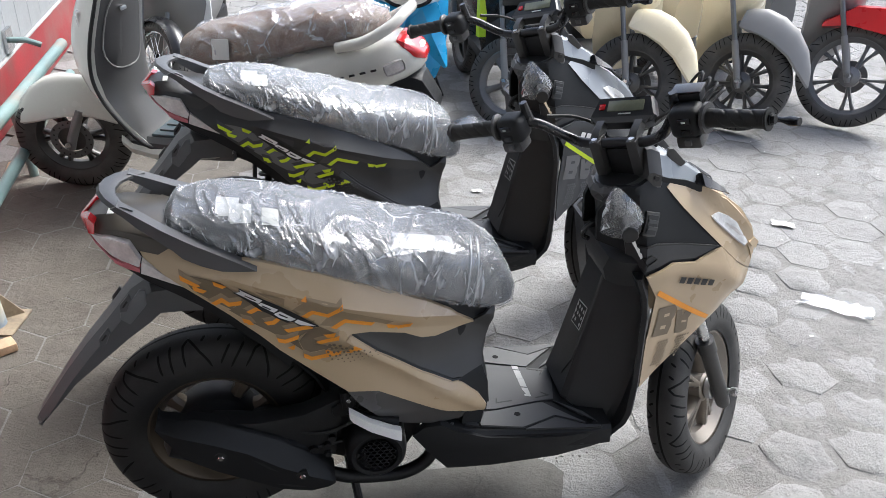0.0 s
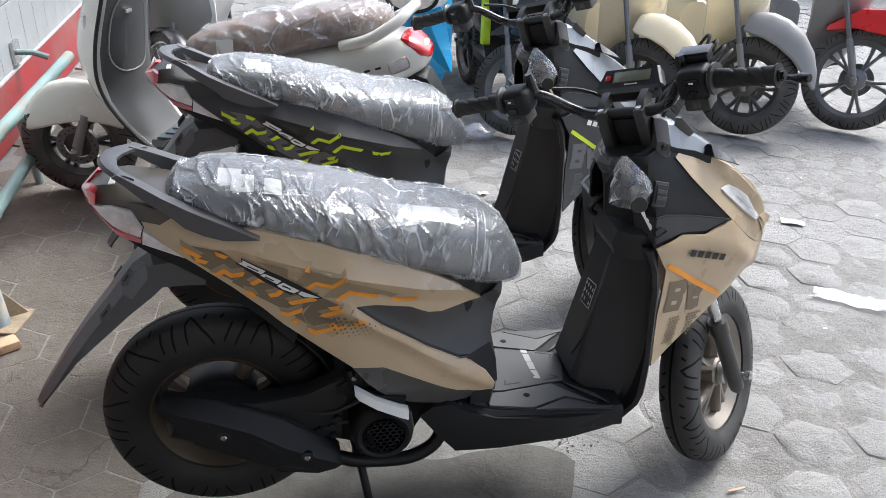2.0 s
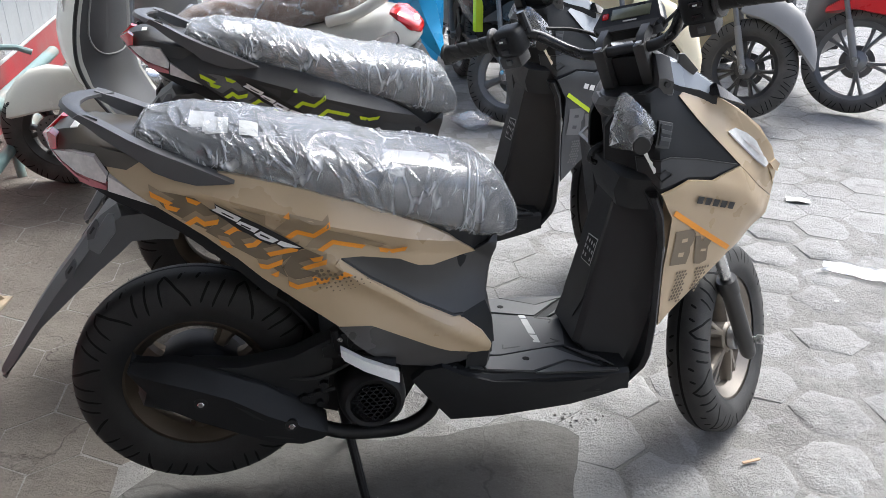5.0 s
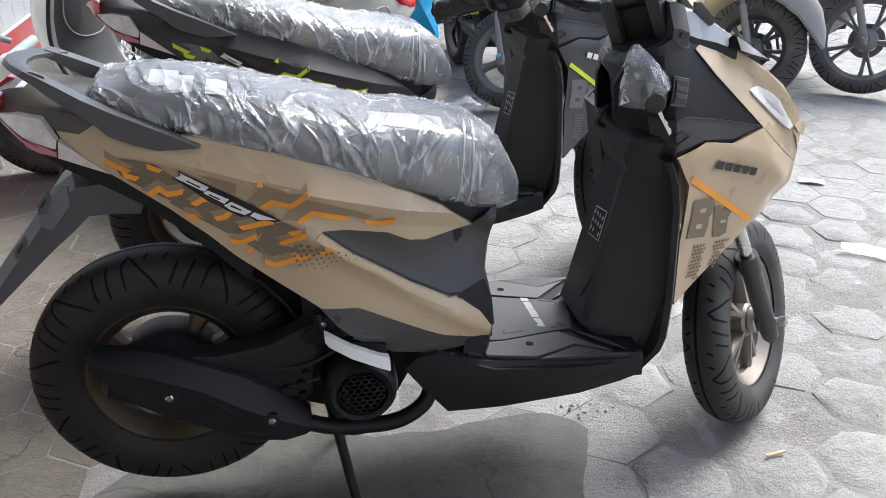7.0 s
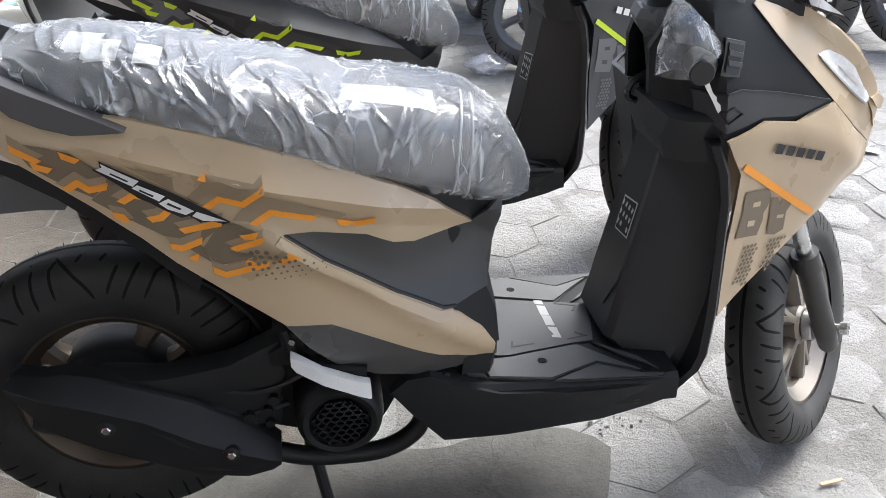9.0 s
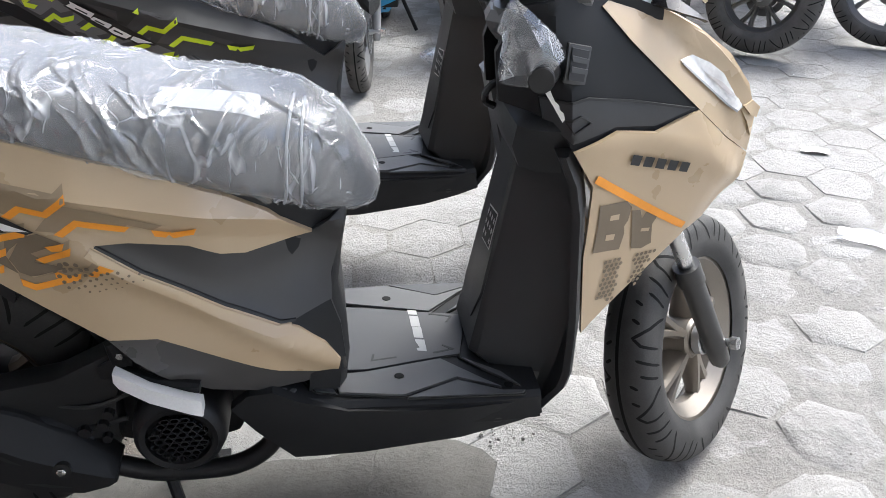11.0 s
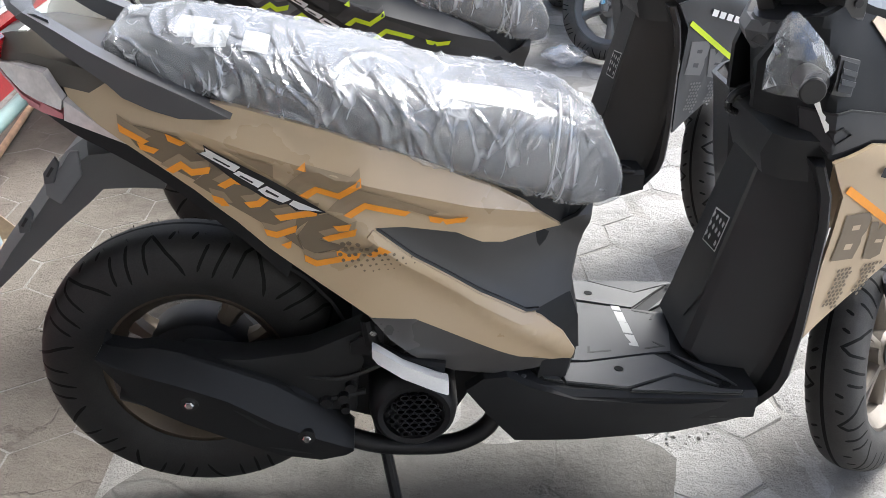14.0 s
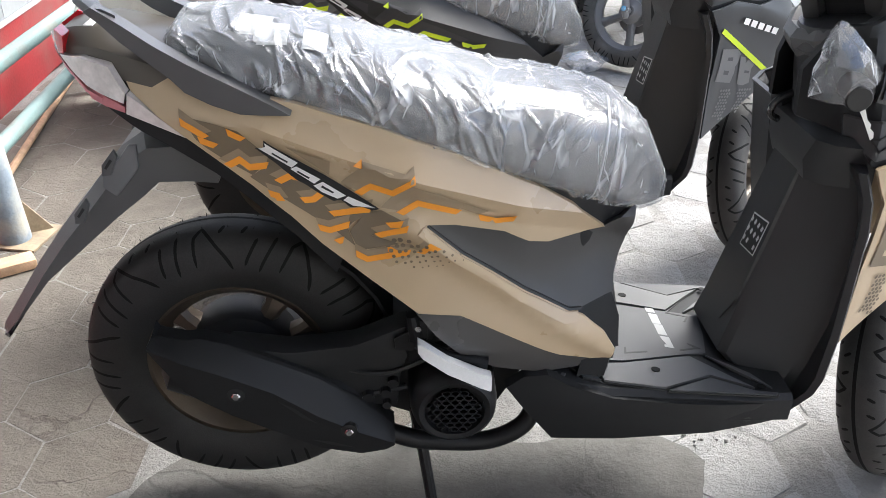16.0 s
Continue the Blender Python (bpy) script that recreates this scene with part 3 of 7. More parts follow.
def seat_rings(grow=0.0, rumple=0.0, n=44, k=28):
    rings = []
    X = (-0.052, -0.03, 0.05, 0.16, 0.30, 0.42, 0.52, 0.60, 0.655, 0.69, 0.70)
    TOP = (0.895, 0.921, 0.928, 0.908, 0.870, 0.838, 0.826, 0.806, 0.765, 0.70, 0.675)
    LOW = (0.875, 0.850, 0.832, 0.806, 0.756, 0.713, 0.675, 0.645, 0.632, 0.640, 0.66)
    HALF = (0.045, 0.085, 0.112, 0.134, 0.146, 0.142, 0.128, 0.108, 0.085, 0.055, 0.02)
    for i in range(n):
        x = X[0] + (X[-1] - X[0]) * (i / (n - 1))
        t, l, h = ip(x, X, TOP), ip(x, X, LOW), ip(x, X, HALF)
        mid, ry = (t + l) / 2, (t - l) / 2
        ring = []
        for j in range(k):
            a = 2 * math.pi * j / k
            c, s = math.cos(a), math.sin(a)
            y = h * math.copysign(abs(c) ** 0.75, c)
            z = mid + ry * math.copysign(abs(s) ** 0.62, s)
            p = Vector((x, y, z))
            nrm = Vector((0, c, s))
            q = p + nrm * grow
            ring.append(q)
        rings.append(ring)
    if rumple:
        lift = crease_field(n, k, X[-1] - X[0], 0.44, 21) * rumple
        for i, ring in enumerate(rings):
            for j, q in enumerate(ring):
                a = 2 * math.pi * j / k
                ring[j] = q + Vector((0, math.cos(a), math.sin(a))) * float(lift[i, j])
    return rings


TREADS = {}


def tread(parent, R, half, rubber=None):
    if (R, half) not in TREADS:
        t = part("tyre", tyre_mesh(R, half, 0.158, 10, 160, 28, 0.0056), rubber or RUBBER, parent, angle=25)
        t.data.materials.append(HOLLOW_SHADE)
        TREADS[(R, half)] = t.data
    else:
        t = new("tyre", TREADS[(R, half)])
        t.parent = parent
    t["label"] = "new black tyre with slanted grooves"
    return t


def fan_cover(parent, x, y, z, k=1.0):
    cover = part("fan_cover", shifted(revolve([(0.0001, -0.022), (0.056 * k, -0.022), (0.058 * k, -0.036), (0.068 * k, -0.038), (0.078 * k, -0.03), (0.084 * k, -0.01), (0.086 * k, 0.06)], 40), (x, y, z)), DARK_METAL, parent)
    b = bmesh.new()
    for i in range(-4, 5):
        for j in range(-4, 5):
            u, v = 0.0145 * (i + 0.5 * (j % 2)), 0.0095 * j
            if u * u + v * v < (0.056 * k - 0.006) ** 2:
                ring = [(0.0064 * math.cos(a), 0.0042 * math.sin(a)) for a in [math.pi / 3 * q for q in range(6)]]
                ring2 = [(p * 1.3, q * 1.3) for p, q in ring]
                loft([[(x + u + p, y - 0.029, z + v + q) for p, q in ring2], [(x + u + p, y - 0.038, z + v + q) for p, q in ring2], [(x + u + p, y - 0.038, z + v + q) for p, q in ring], [(x + u + p, y - 0.029, z + v + q) for p, q in ring]], b, caps=False)
    part("honeycomb_grille", b, BLACK_SHINY, cover)


def fork_leg(side):
    """One slider and stanchion, in the straight-ahead position."""
    ax = Vector((1.252, side * 0.072, 0.243))
    up = Vector((-math.sin(RAKE), 0, math.cos(RAKE)))
    back = Vector((-0.012, 0, -0.005))
    low = ax + back - up * 0.05
    slider = tube([low, low + up * 0.012, low + up * 0.05, low + up * 0.235, low + up * 0.245], [0.012, 0.019, 0.021, 0.0215, 0.02], 16)
    tube([low + up * 0.225, low + up * 0.265], [0.025, 0.024], 16, slider)
    stanchion = tube([low + up * 0.25, low + up * 0.62], 0.0145, 14)
    return slider, stanchion


def scooter(m, label, paint, paint_dark, flash, mark, cowl_paint, top_paint, paper, group=""):
    bike = thing("scooter", m, label, "scooter", group)
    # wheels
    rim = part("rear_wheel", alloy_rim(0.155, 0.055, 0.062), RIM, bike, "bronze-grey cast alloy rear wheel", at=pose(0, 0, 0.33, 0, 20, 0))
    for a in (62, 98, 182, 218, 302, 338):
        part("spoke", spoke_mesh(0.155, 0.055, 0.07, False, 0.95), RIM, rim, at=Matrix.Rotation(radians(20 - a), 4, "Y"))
    tread(rim, 0.262, 0.056)
    b = revolve([(0.0001, -0.058), (0.03, -0.058), (0.034, -0.05), (0.066, -0.05), (0.072, -0.044), (0.092, -0.036), (0.098, -0.02), (0.098, 0.03), (0.0001, 0.03)], 48)
    part("brake_drum", b, DARK_METAL, rim)
    b = bmesh.new()
    for k in range(40):
        a = math.pi * 2 * k / 40 + 0.03
        for s in (-0.4, 0.35):
            r = 0.2595 if s < 0 else 0.2605
            p = Vector((r * math.cos(a), 0.028 * s * 2, r * math.sin(a)))
            tube([p, p * 1.022 + Vector((0.001, 0.002 * s, 0))], 0.0007, 4, b)
    tagged(part("rubber_hairs", b, RUBBER, rim), kind="stuff")
    axle = FORK @ pose(1.252, 0, 0.243)
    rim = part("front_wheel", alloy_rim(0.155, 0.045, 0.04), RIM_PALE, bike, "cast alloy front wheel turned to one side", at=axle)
    tread(rim, 0.243, 0.049, RUBBER_LIT_DUST)
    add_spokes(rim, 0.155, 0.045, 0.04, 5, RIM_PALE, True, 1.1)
    part("hub_cap", disc(0.03, -0.05, -0.03, seg=24, bevel=0.003), ALLOY, rim)
    part("axle_bolt", tube([(0, -0.112, 0), (0, 0.1, 0)], 0.008, 10), STEEL, rim)
    part("axle_nut", shifted(tube([(0, -0.112, 0), (0, -0.098, 0)], 0.013, 6), (0, 0, 0)), STEEL, rim)
    for s in (-1, 1):
        sl, st = fork_leg(s)
        part("fork_slider", sl, PLASTIC_GREY, bike, at=FORK)
        part("fork_stanchion", st, STEEL, bike, "bright steel fork tube", at=FORK)
    # core under the covers
    rings = []
    for x, lo, hi, wd in ((-0.12, 0.80, 0.87, 0.06), (0.0, 0.775, 0.86, 0.10), (0.12, 0.71, 0.84, 0.12), (0.25, 0.60, 0.80, 0.13), (0.36, 0.47, 0.76, 0.14), (0.46, 0.39, 0.72, 0.12), (0.56, 0.375, 0.68, 0.10), (0.615, 0.375, 0.655, 0.07)):
        rings.append([(x, -wd, lo), (x, wd, lo), (x, wd, hi), (x, -wd, hi)])
    part("frame_cover", loft(rings), PLASTIC, bike)
    rings = []
    for z, x, wd in ((0.36, 0.622, 0.145), (0.42, 0.632, 0.14), (0.47, 0.63, 0.128), (0.52, 0.622, 0.105), (0.58, 0.634, 0.085), (0.65, 0.65, 0.075)):
        rings.append([(x - 0.06, -wd, z), (x - 0.012, -wd + 0.006, z), (x, -wd + 0.03, z), (x, wd - 0.03, z), (x - 0.012, wd - 0.006, z), (x - 0.06, wd, z)])
    part("seat_post_cover", loft(rings), PLASTIC, bike)
    for s in (-1, 1):
        cover = part("side_cover", skin(SIDE, crowned, 0, 0.012, s, 0.0125, None, [((0.08, 0, 0.815 + dz), (0.33, 0, 1)) for dz in (0.0, -0.034, 0.034)]), paint, bike, "matte side cover with angular flashes")
        part("dark_inlay", skin(INLAY, crowned, -0.004, 0.01, s, 0.0125), PLASTIC_GREY, bike)
        part("cover_lip", skin(ribbon([(0.304, 0.666)] + [(x - 0.006, z - 0.0065) for x, z in LIP], 0.013), crowned, 0.0035, 0.008, s, 0.0125), paint, cover)
        # A black ribbon painted for the shade in the gap beside the inlay.
        part("cover_gap", skin(ribbon([(0.313, 0.671)] + [(x + 0.001, z + 0.001) for x, z in LIP], 0.003), crowned, 0.001, 0.004, s, 0.0125), INK_GAP_BLACK, cover)
        part("front_corner", skin(INLAY_LOW, crowned, -0.006, 0.01, s, 0.02), PLASTIC, bike)
        part("lower_cover", skin(LOWER, lambda x, z: body_w(x, z) - 0.25 * max(0.0, 0.45 - z), -0.004, 0.012, s, 0.0125), LOWER_GREY, bike)
        if s < 0:
            b = bmesh.new()
            for q in TAUPE:
                skin(q, crowned, 0.0022, 0, s, 0.0125, b)
            part("decal", b, paint_dark, cover)
            b = bmesh.new()
            for q in TAUPE_PALE:
                skin(q, crowned, 0.0022, 0, s, 0.0125, b)
            for k, f in enumerate(FLASHES):
                if len(f) > 2 or k in (0, 7, 16):
                    skin(ribbon([(x - 0.001, z + 0.005) for x, z in f], 0.019, 0.006), crowned, 0.0029 + 0.0001 * (k % 4), 0, s, 0.0125, b)
            part("decal", b, SAND_MID if paint is SAND else COAL_MID, cover)
            b = bmesh.new()
            for k, f in enumerate(FLASHES):
                skin(ribbon(f, 0.0095, 0.003), crowned, 0.0038 + 0.0001 * (k % 3), 0, s, 0.0125, b)
            part("flash", b, flash, cover)
            b = bmesh.new()
            for i in range(10):
                for j in range(6):
                    x, z = 0.249 + 0.0125 * i + 0.004 * j, 0.660 - 0.0092 * j - 0.0042 * i + 0.003 * (i % 2)
                    r = 0.0047 - 0.00034 * i - 0.00045 * j
                    if r > 0.0011 and i + j > 1:
                        skin([(x + r * math.cos(a), z + r * math.sin(a)) for a in [math.pi / 4 * q for q in range(8)]], crowned, 0.0044, 0, s, 0.05, b)
            part("dots", b, paint_dark, cover)
            part("mark_outline", skin(MARK, crowned, 0.005, 0, s, 0.0125), INK_GAP_BLACK, cover)
            b = bmesh.new()
            for q in MARK_BLOCKS:
                skin(q, crowned, 0.0058, 0, s, 0.0125, b)
            part("mark", b, WHITE, cover)
            b = bmesh.new()
            for q in MARK_SLOTS:
                skin(q, crowned, 0.0064, 0, s, 0.0125, b)
            part("mark_slots", b, INK_GAP_BLACK, cover)
    # seat, its wrap and labels
    seat = part("seat", loft(seat_rings()), SEAT, bike, "long black dual seat wrapped in creased clear film")
    if "film" not in TREADS:
        wrap = part("film_wrap", loft(seat_rings(0.0035, 0.68, 440, 220)), FILM, seat, "", 26)
        TREADS["film"] = wrap.data
    else:
        wrap = new("film_wrap", TREADS["film"])
        wrap.parent = seat
    wrap["label"] = "creased clear plastic film"
    rings = seat_rings(0.0055)
    for x, lean in ((0.555, 0.030), (0.578, 0.022)):
        line = []
        for q in range(15):
            t = q / 14
            u = (x + lean * (1 - t) + 0.052) / 0.752 * 43
            k, j = int(u), 8 + 10 * t
            a, c = rings[k][int(j)].lerp(rings[k][int(j) + 1], j % 1), rings[k + 1][int(j)].lerp(rings[k + 1][int(j) + 1], j % 1)
            line.append(a.lerp(c, u - k))
        part("film_seam", tube(line, 0.0024, 6), SEAM, seat)
    for x0, x1, y0, y1 in paper:
        b = bmesh.new()
        rows = []
        for i in range(7):
            x = x0 + (x1 - x0) * i / 6
            row = []
            for j in range(7):
                y = y0 + (y1 - y0) * j / 6
                X = (-0.02, 0.05, 0.16, 0.30, 0.42, 0.52, 0.60, 0.655)
                T = (0.908, 0.925, 0.91, 0.868, 0.838, 0.826, 0.806, 0.765)
                H = (0.07, 0.10, 0.132, 0.146, 0.142, 0.128, 0.108, 0.085)
                L = (0.852, 0.845, 0.822, 0.775, 0.732, 0.692, 0.655, 0.637)
                c = min(0.99, abs(y) / ip(x, X, H))
                sn = math.sqrt(max(0, 1 - c ** 2.67))
                t, l = ip(x, X, T), ip(x, X, L)
                row.append(b.verts.new((x, y, (t + l) / 2 + (t - l) / 2 * sn ** 0.62 + 0.004)))
            rows.append(row)
        for p, q in zip(rows, rows[1:]):
            for j in range(6):
                b.faces.new((p[j], p[j + 1], q[j + 1], q[j]))
        part("paper_label", b, SEAM if x0 > 0.3 else LABEL, seat)
    # grab rail and tail
    b = skin(RAIL, rail_w, 0, 0.03, -1, 0.02)
    skin(RAIL, rail_w, 0, 0.03, 1, 0.02, b)
    loft([[(-0.122 - 0.044 * (1 - (y / 0.09) ** 2) + dx, y, 0.944 + 0.010 * (1 - (y / 0.09) ** 2) + dz) for dx, dz in ((-0.010, 0.0), (-0.003, 0.007), (0.010, 0.006), (0.026, -0.002), (0.026, -0.008), (0.0, -0.010))] for y in (-0.09, -0.06, -0.03, 0.0, 0.03, 0.06, 0.09)], b)
    part("grab_rail", b, RAIL_GREY, bike, "dark grey moulded grab rail")
    rings = []
    for x, wd, lo, hi in ((-0.205, 0.03, 0.885, 0.897), (-0.19, 0.055, 0.876, 0.909), (-0.165, 0.074, 0.87, 0.916), (-0.13, 0.087, 0.862, 0.917), (-0.06, 0.105, 0.85, 0.90), (0.02, 0.11, 0.83, 0.872)):
        rings.append([(x, -wd, lo), (x, wd, lo), (x, wd * 0.95, hi - 0.02), (x, wd * 0.6, hi), (x, -wd * 0.6, hi), (x, -wd * 0.95, hi - 0.02)])
    tail = part("tail_cover", loft(rings), TAIL_GREY if paint is SAND else PLASTIC_GREY, bike, "tail cover behind the seat")
    part("maker_mark", box((0.012, 0.040, 0.002), (-0.148, -0.028, 0.9175), 0, None, Matrix.Rotation(-0.02, 4, "Y")), WHITE, tail)

    def lens_w(x, z):
        return ip(x, (-0.215, -0.19, -0.15, -0.1, 0.1), (0.0, 0.055, 0.09, 0.112, 0.15))

    for s in (-1, 1):
        part("lamp_lens", skin([(-0.188, 0.882), (-0.149, 0.886), (-0.11, 0.88), (-0.102, 0.864), (-0.092, 0.844), (-0.096, 0.831), (-0.128, 0.84), (-0.148, 0.849), (-0.172, 0.865)], lens_w, 0.004, 0.02, s, 0.02), CLEAR_LENS, bike, "clear turn lamp lens")
        part("lamp_lens", skin([(-0.09, 0.844), (-0.064, 0.824), (-0.017, 0.787), (-0.095, 0.816)], lens_w, 0.003, 0.02, s, 0.02), CLEAR_LENS, bike, "clear turn lamp lens")
        lamp = part("tail_lamp", skin([(-0.214, 0.898), (-0.187, 0.917), (-0.174, 0.91), (-0.178, 0.886), (-0.192, 0.882)], lens_w, 0.007, 0.03, s, 0.02), RED_LENS, bike, "red tail lamp at the rear tip")
        part("lamp_edge", skin(ribbon([(-0.2, 0.884), (-0.173, 0.862), (-0.149, 0.842), (-0.127, 0.832)], 0.004), lens_w, 0.005, 0.02, s, 0.02), PINK_LENS, lamp)
        part("lamp_pod", skin([(-0.15, 0.843), (-0.137, 0.842), (-0.096, 0.825), (-0.097, 0.817), (-0.125, 0.822), (-0.145, 0.83)], lens_w, 0.001, 0.02, s, 0.02), PINK_LENS, lamp)
        part("tail_underside", skin([(-0.145, 0.83), (-0.095, 0.815), (-0.019, 0.785), (0.021, 0.757), (0.068, 0.72), (0.12, 0.678), (0.165, 0.632), (0.19, 0.60), (0.18, 0.575), (0.125, 0.64), (0.07, 0.69), (0.018, 0.732), (-0.038, 0.765), (-0.08, 0.787)], lens_w, -0.008, 0.05, s, 0.03), PLASTIC, bike)
    # rear mudguard blade
    rings = []
    for x, z, u, v, wd in ((0.01, 0.75, 0.006, 0.69, 0.07), (-0.05, 0.765, -0.03, 0.697, 0.078), (-0.10, 0.762, -0.077, 0.697, 0.08), (-0.135, 0.738, -0.10, 0.676, 0.08), (-0.2, 0.658, -0.15, 0.634, 0.072), (-0.25, 0.60, -0.215, 0.575, 0.066), (-0.30, 0.535, -0.28, 0.515, 0.058), (-0.385, 0.412, -0.375, 0.404, 0.04), (-0.392, 0.398, -0.387, 0.394, 0.03)):
        rings.append([(u, -wd, v), (u, wd, v), (x + 0.012, wd, z - 0.012), (x, wd * 0.5, z), (x, -wd * 0.5, z), (x + 0.012, -wd, z - 0.012)])
    guard = part("mudguard", loft(rings), RAIL_GREY, bike, "long dark grey rear mudguard blade", angle=20)
    part("guard_panel", prism([(-0.128, 0.735), (-0.112, 0.757), (-0.10, 0.757), (-0.102, 0.72), (-0.14, 0.675), (-0.158, 0.69), (-0.155, 0.71)], -0.084, -0.076, 0.003), GREY_DECAL, guard, "paler grey facet of the mudguard")
    for y in (-0.083, 0.083):
        for x, z in ((-0.145, 0.733), (-0.198, 0.655)):
            tab = part("plate_bracket", prism([(x - 0.010, z - 0.024), (x - 0.008, z - 0.006), (x + 0.012, z + 0.018), (x + 0.016, z + 0.006), (x + 0.004, z - 0.022)], y - 0.004, y + 0.004, 0.002), RAIL_GREY, guard)
            part("bracket_slot", prism([(x - 0.004, z - 0.010), (x + 0.006, z + 0.004), (x + 0.009, z + 0.001), (x - 0.001, z - 0.012)], y - 0.0055, y - 0.0035), INK_GAP_BLACK, tab)
    inner = []
    for a in range(0, 150, 12):
        r, t = 0.275, radians(20 + a)
        inner.append([(r * math.cos(t), -0.065, 0.33 + r * math.sin(t)), (r * math.cos(t), 0.065, 0.33 + r * math.sin(t)), ((r + 0.006) * math.cos(t), 0.065, 0.33 + (r + 0.006) * math.sin(t)), ((r + 0.006) * math.cos(t), -0.065, 0.33 + (r + 0.006) * math.sin(t))])
    part("inner_guard", loft(inner[:4]), PLASTIC, bike)
    # swing unit, exhaust
    b = prism([(0.06, 0.29), (0.06, 0.37), (0.20, 0.39), (0.33, 0.45), (0.47, 0.43), (0.49, 0.33), (0.44, 0.24), (0.33, 0.22), (0.2, 0.27)], -0.075, 0.12, 0.02)
    part("engine_case", b, DARK_METAL, bike)
    fan_cover(bike, 0.362, -0.135, 0.325, 0.86)
    b = tube(smooth_path([(0.29, -0.11, 0.40), (0.30, -0.13, 0.44), (0.32, -0.125, 0.47)]), 0.02, 12)
    part("hanger", b, DARK_METAL, bike)
    b = tube([(0.292, -0.145, 0.50), (0.300, -0.14, 0.455)], [0.010, 0.016], 10)
    part("peg_bracket", b, DARK_METAL, bike, "black bracket of the folded footrest")
    part("swing_arm", prism([(0.0, 0.44), (0.10, 0.425), (0.20, 0.437), (0.285, 0.475), (0.30, 0.45), (0.275, 0.38), (0.27, 0.31), (0.2, 0.32), (0.1, 0.36)], -0.14, -0.09, 0.008), EXHAUST, bike)
    XS = (-0.109, -0.096, -0.06, -0.034, 0.008, 0.076, 0.145, 0.21, 0.25, 0.264)
    TOP = (0.464, 0.462, 0.462, 0.464, 0.452, 0.422, 0.388, 0.338, 0.30, 0.283)
    EDGE = (0.464, 0.458, 0.448, 0.437, 0.419, 0.386, 0.336, 0.30, 0.282, 0.278)
    LOW = (0.46, 0.44, 0.388, 0.366, 0.336, 0.299, 0.264, 0.252, 0.262, 0.272)

    def exhaust_w(x, z):
        return 0.19 - 0.3 * max(0, -0.06 - x) - 0.1 * max(0, ip(x, XS, EDGE) - z)

    rings = []
    for x, t, e, l in zip(XS, TOP, EDGE, LOW):
        o = exhaust_w(x, e)
        rings.append([(x, -o + 0.075, t - 0.006), (x, -o + 0.04, t), (x, -o + 0.034, t - 0.002), (x, -o + 0.002, e + 0.002), (x, -o, e), (x, -o + 0.1 * (e - l), l), (x, -o + 0.1 * (e - l) + 0.006, l - 0.002), (x, -o + 0.07, l + 0.01)])
    cover = part("exhaust_cover", loft(rings), EXHAUST, bike, "matte black exhaust heat cover", angle=22)
    muffler = tube([(-0.10, -0.125, 0.405), (-0.085, -0.125, 0.40), (0.02, -0.125, 0.365), (0.16, -0.125, 0.325), (0.22, -0.12, 0.30)], [0.02, 0.044, 0.052, 0.05, 0.03], 20)
    part("muffler", muffler, DARK_METAL, bike)
    part("exhaust_pipe", tube(smooth_path([(0.2, -0.13, 0.275), (0.236, -0.122, 0.25), (0.296, -0.12, 0.222), (0.362, -0.12, 0.213), (0.428, -0.12, 0.214), (0.477, -0.118, 0.236), (0.502, -0.11, 0.268), (0.51, -0.09, 0.33), (0.47, -0.04, 0.40)]), 0.0165, 12), DARK_METAL, bike, "black exhaust pipe")
    for x, z in ((0.019, 0.382), (0.191, 0.306)):
        o = -exhaust_w(x, z)
        part("bolt_recess", shifted(disc(0.0135, -0.0015, 0.01, seg=20), (x, o, z)), INK_GAP_BLACK, cover)
        part("bolt", shifted(disc(0.0075, -0.007, 0.002, seg=6, bevel=0.002), (x, o, z)), STEEL, cover, "bright steel hex bolt")
    # Flat black patches painted for the dark inside the cover's slots.
    part("slot", skin([(0.082, 0.37), (0.107, 0.355), (0.142, 0.322), (0.118, 0.335)], exhaust_w, 0.0015, 0, -1, 0.02), INK_GAP_BLACK, cover)
    part("slot", skin([(0.128, 0.285), (0.16, 0.281), (0.20, 0.268), (0.165, 0.272)], exhaust_w, 0.0015, 0, -1, 0.02), INK_GAP_BLACK, cover)
    plate_b = part("mount_plate", prism([(0.292, 0.492), (0.316, 0.488), (0.318, 0.45), (0.31, 0.43), (0.266, 0.436), (0.265, 0.458), (0.288, 0.47)], -0.15, -0.144, 0.002), DARK_METAL, bike)
    part("mount_bolt", shifted(disc(0.006, -0.006, 0.002, seg=6, bevel=0.001), (0.302, -0.15, 0.478)), STEEL, plate_b)
    for x, z, r, l in ((0.222, 0.338, 0.012, 0.03), (0.25, 0.346, 0.011, 0.04), (0.252, 0.322, 0.009, 0.045), (0.262, 0.368, 0.010, 0.045)):
        part("linkage_boss", tube([(x, -0.15, z), (x, -0.15 + 0.02, z), (x, -0.15 + l, z)], [r * 0.8, r, r * 0.6], 10), DARK_METAL, bike)
    part("kick_rod", tube([(0.21, -0.14, 0.338), (0.285, -0.135, 0.35)], 0.006, 8), DARK_METAL, bike)
    part("brake_cable", tube(smooth_path([(0.16, -0.13, 0.39), (0.24, -0.145, 0.385), (0.30, -0.14, 0.40), (0.36, -0.12, 0.42), (0.44, -0.10, 0.40)]), 0.0035, 6), RUBBER, bike)
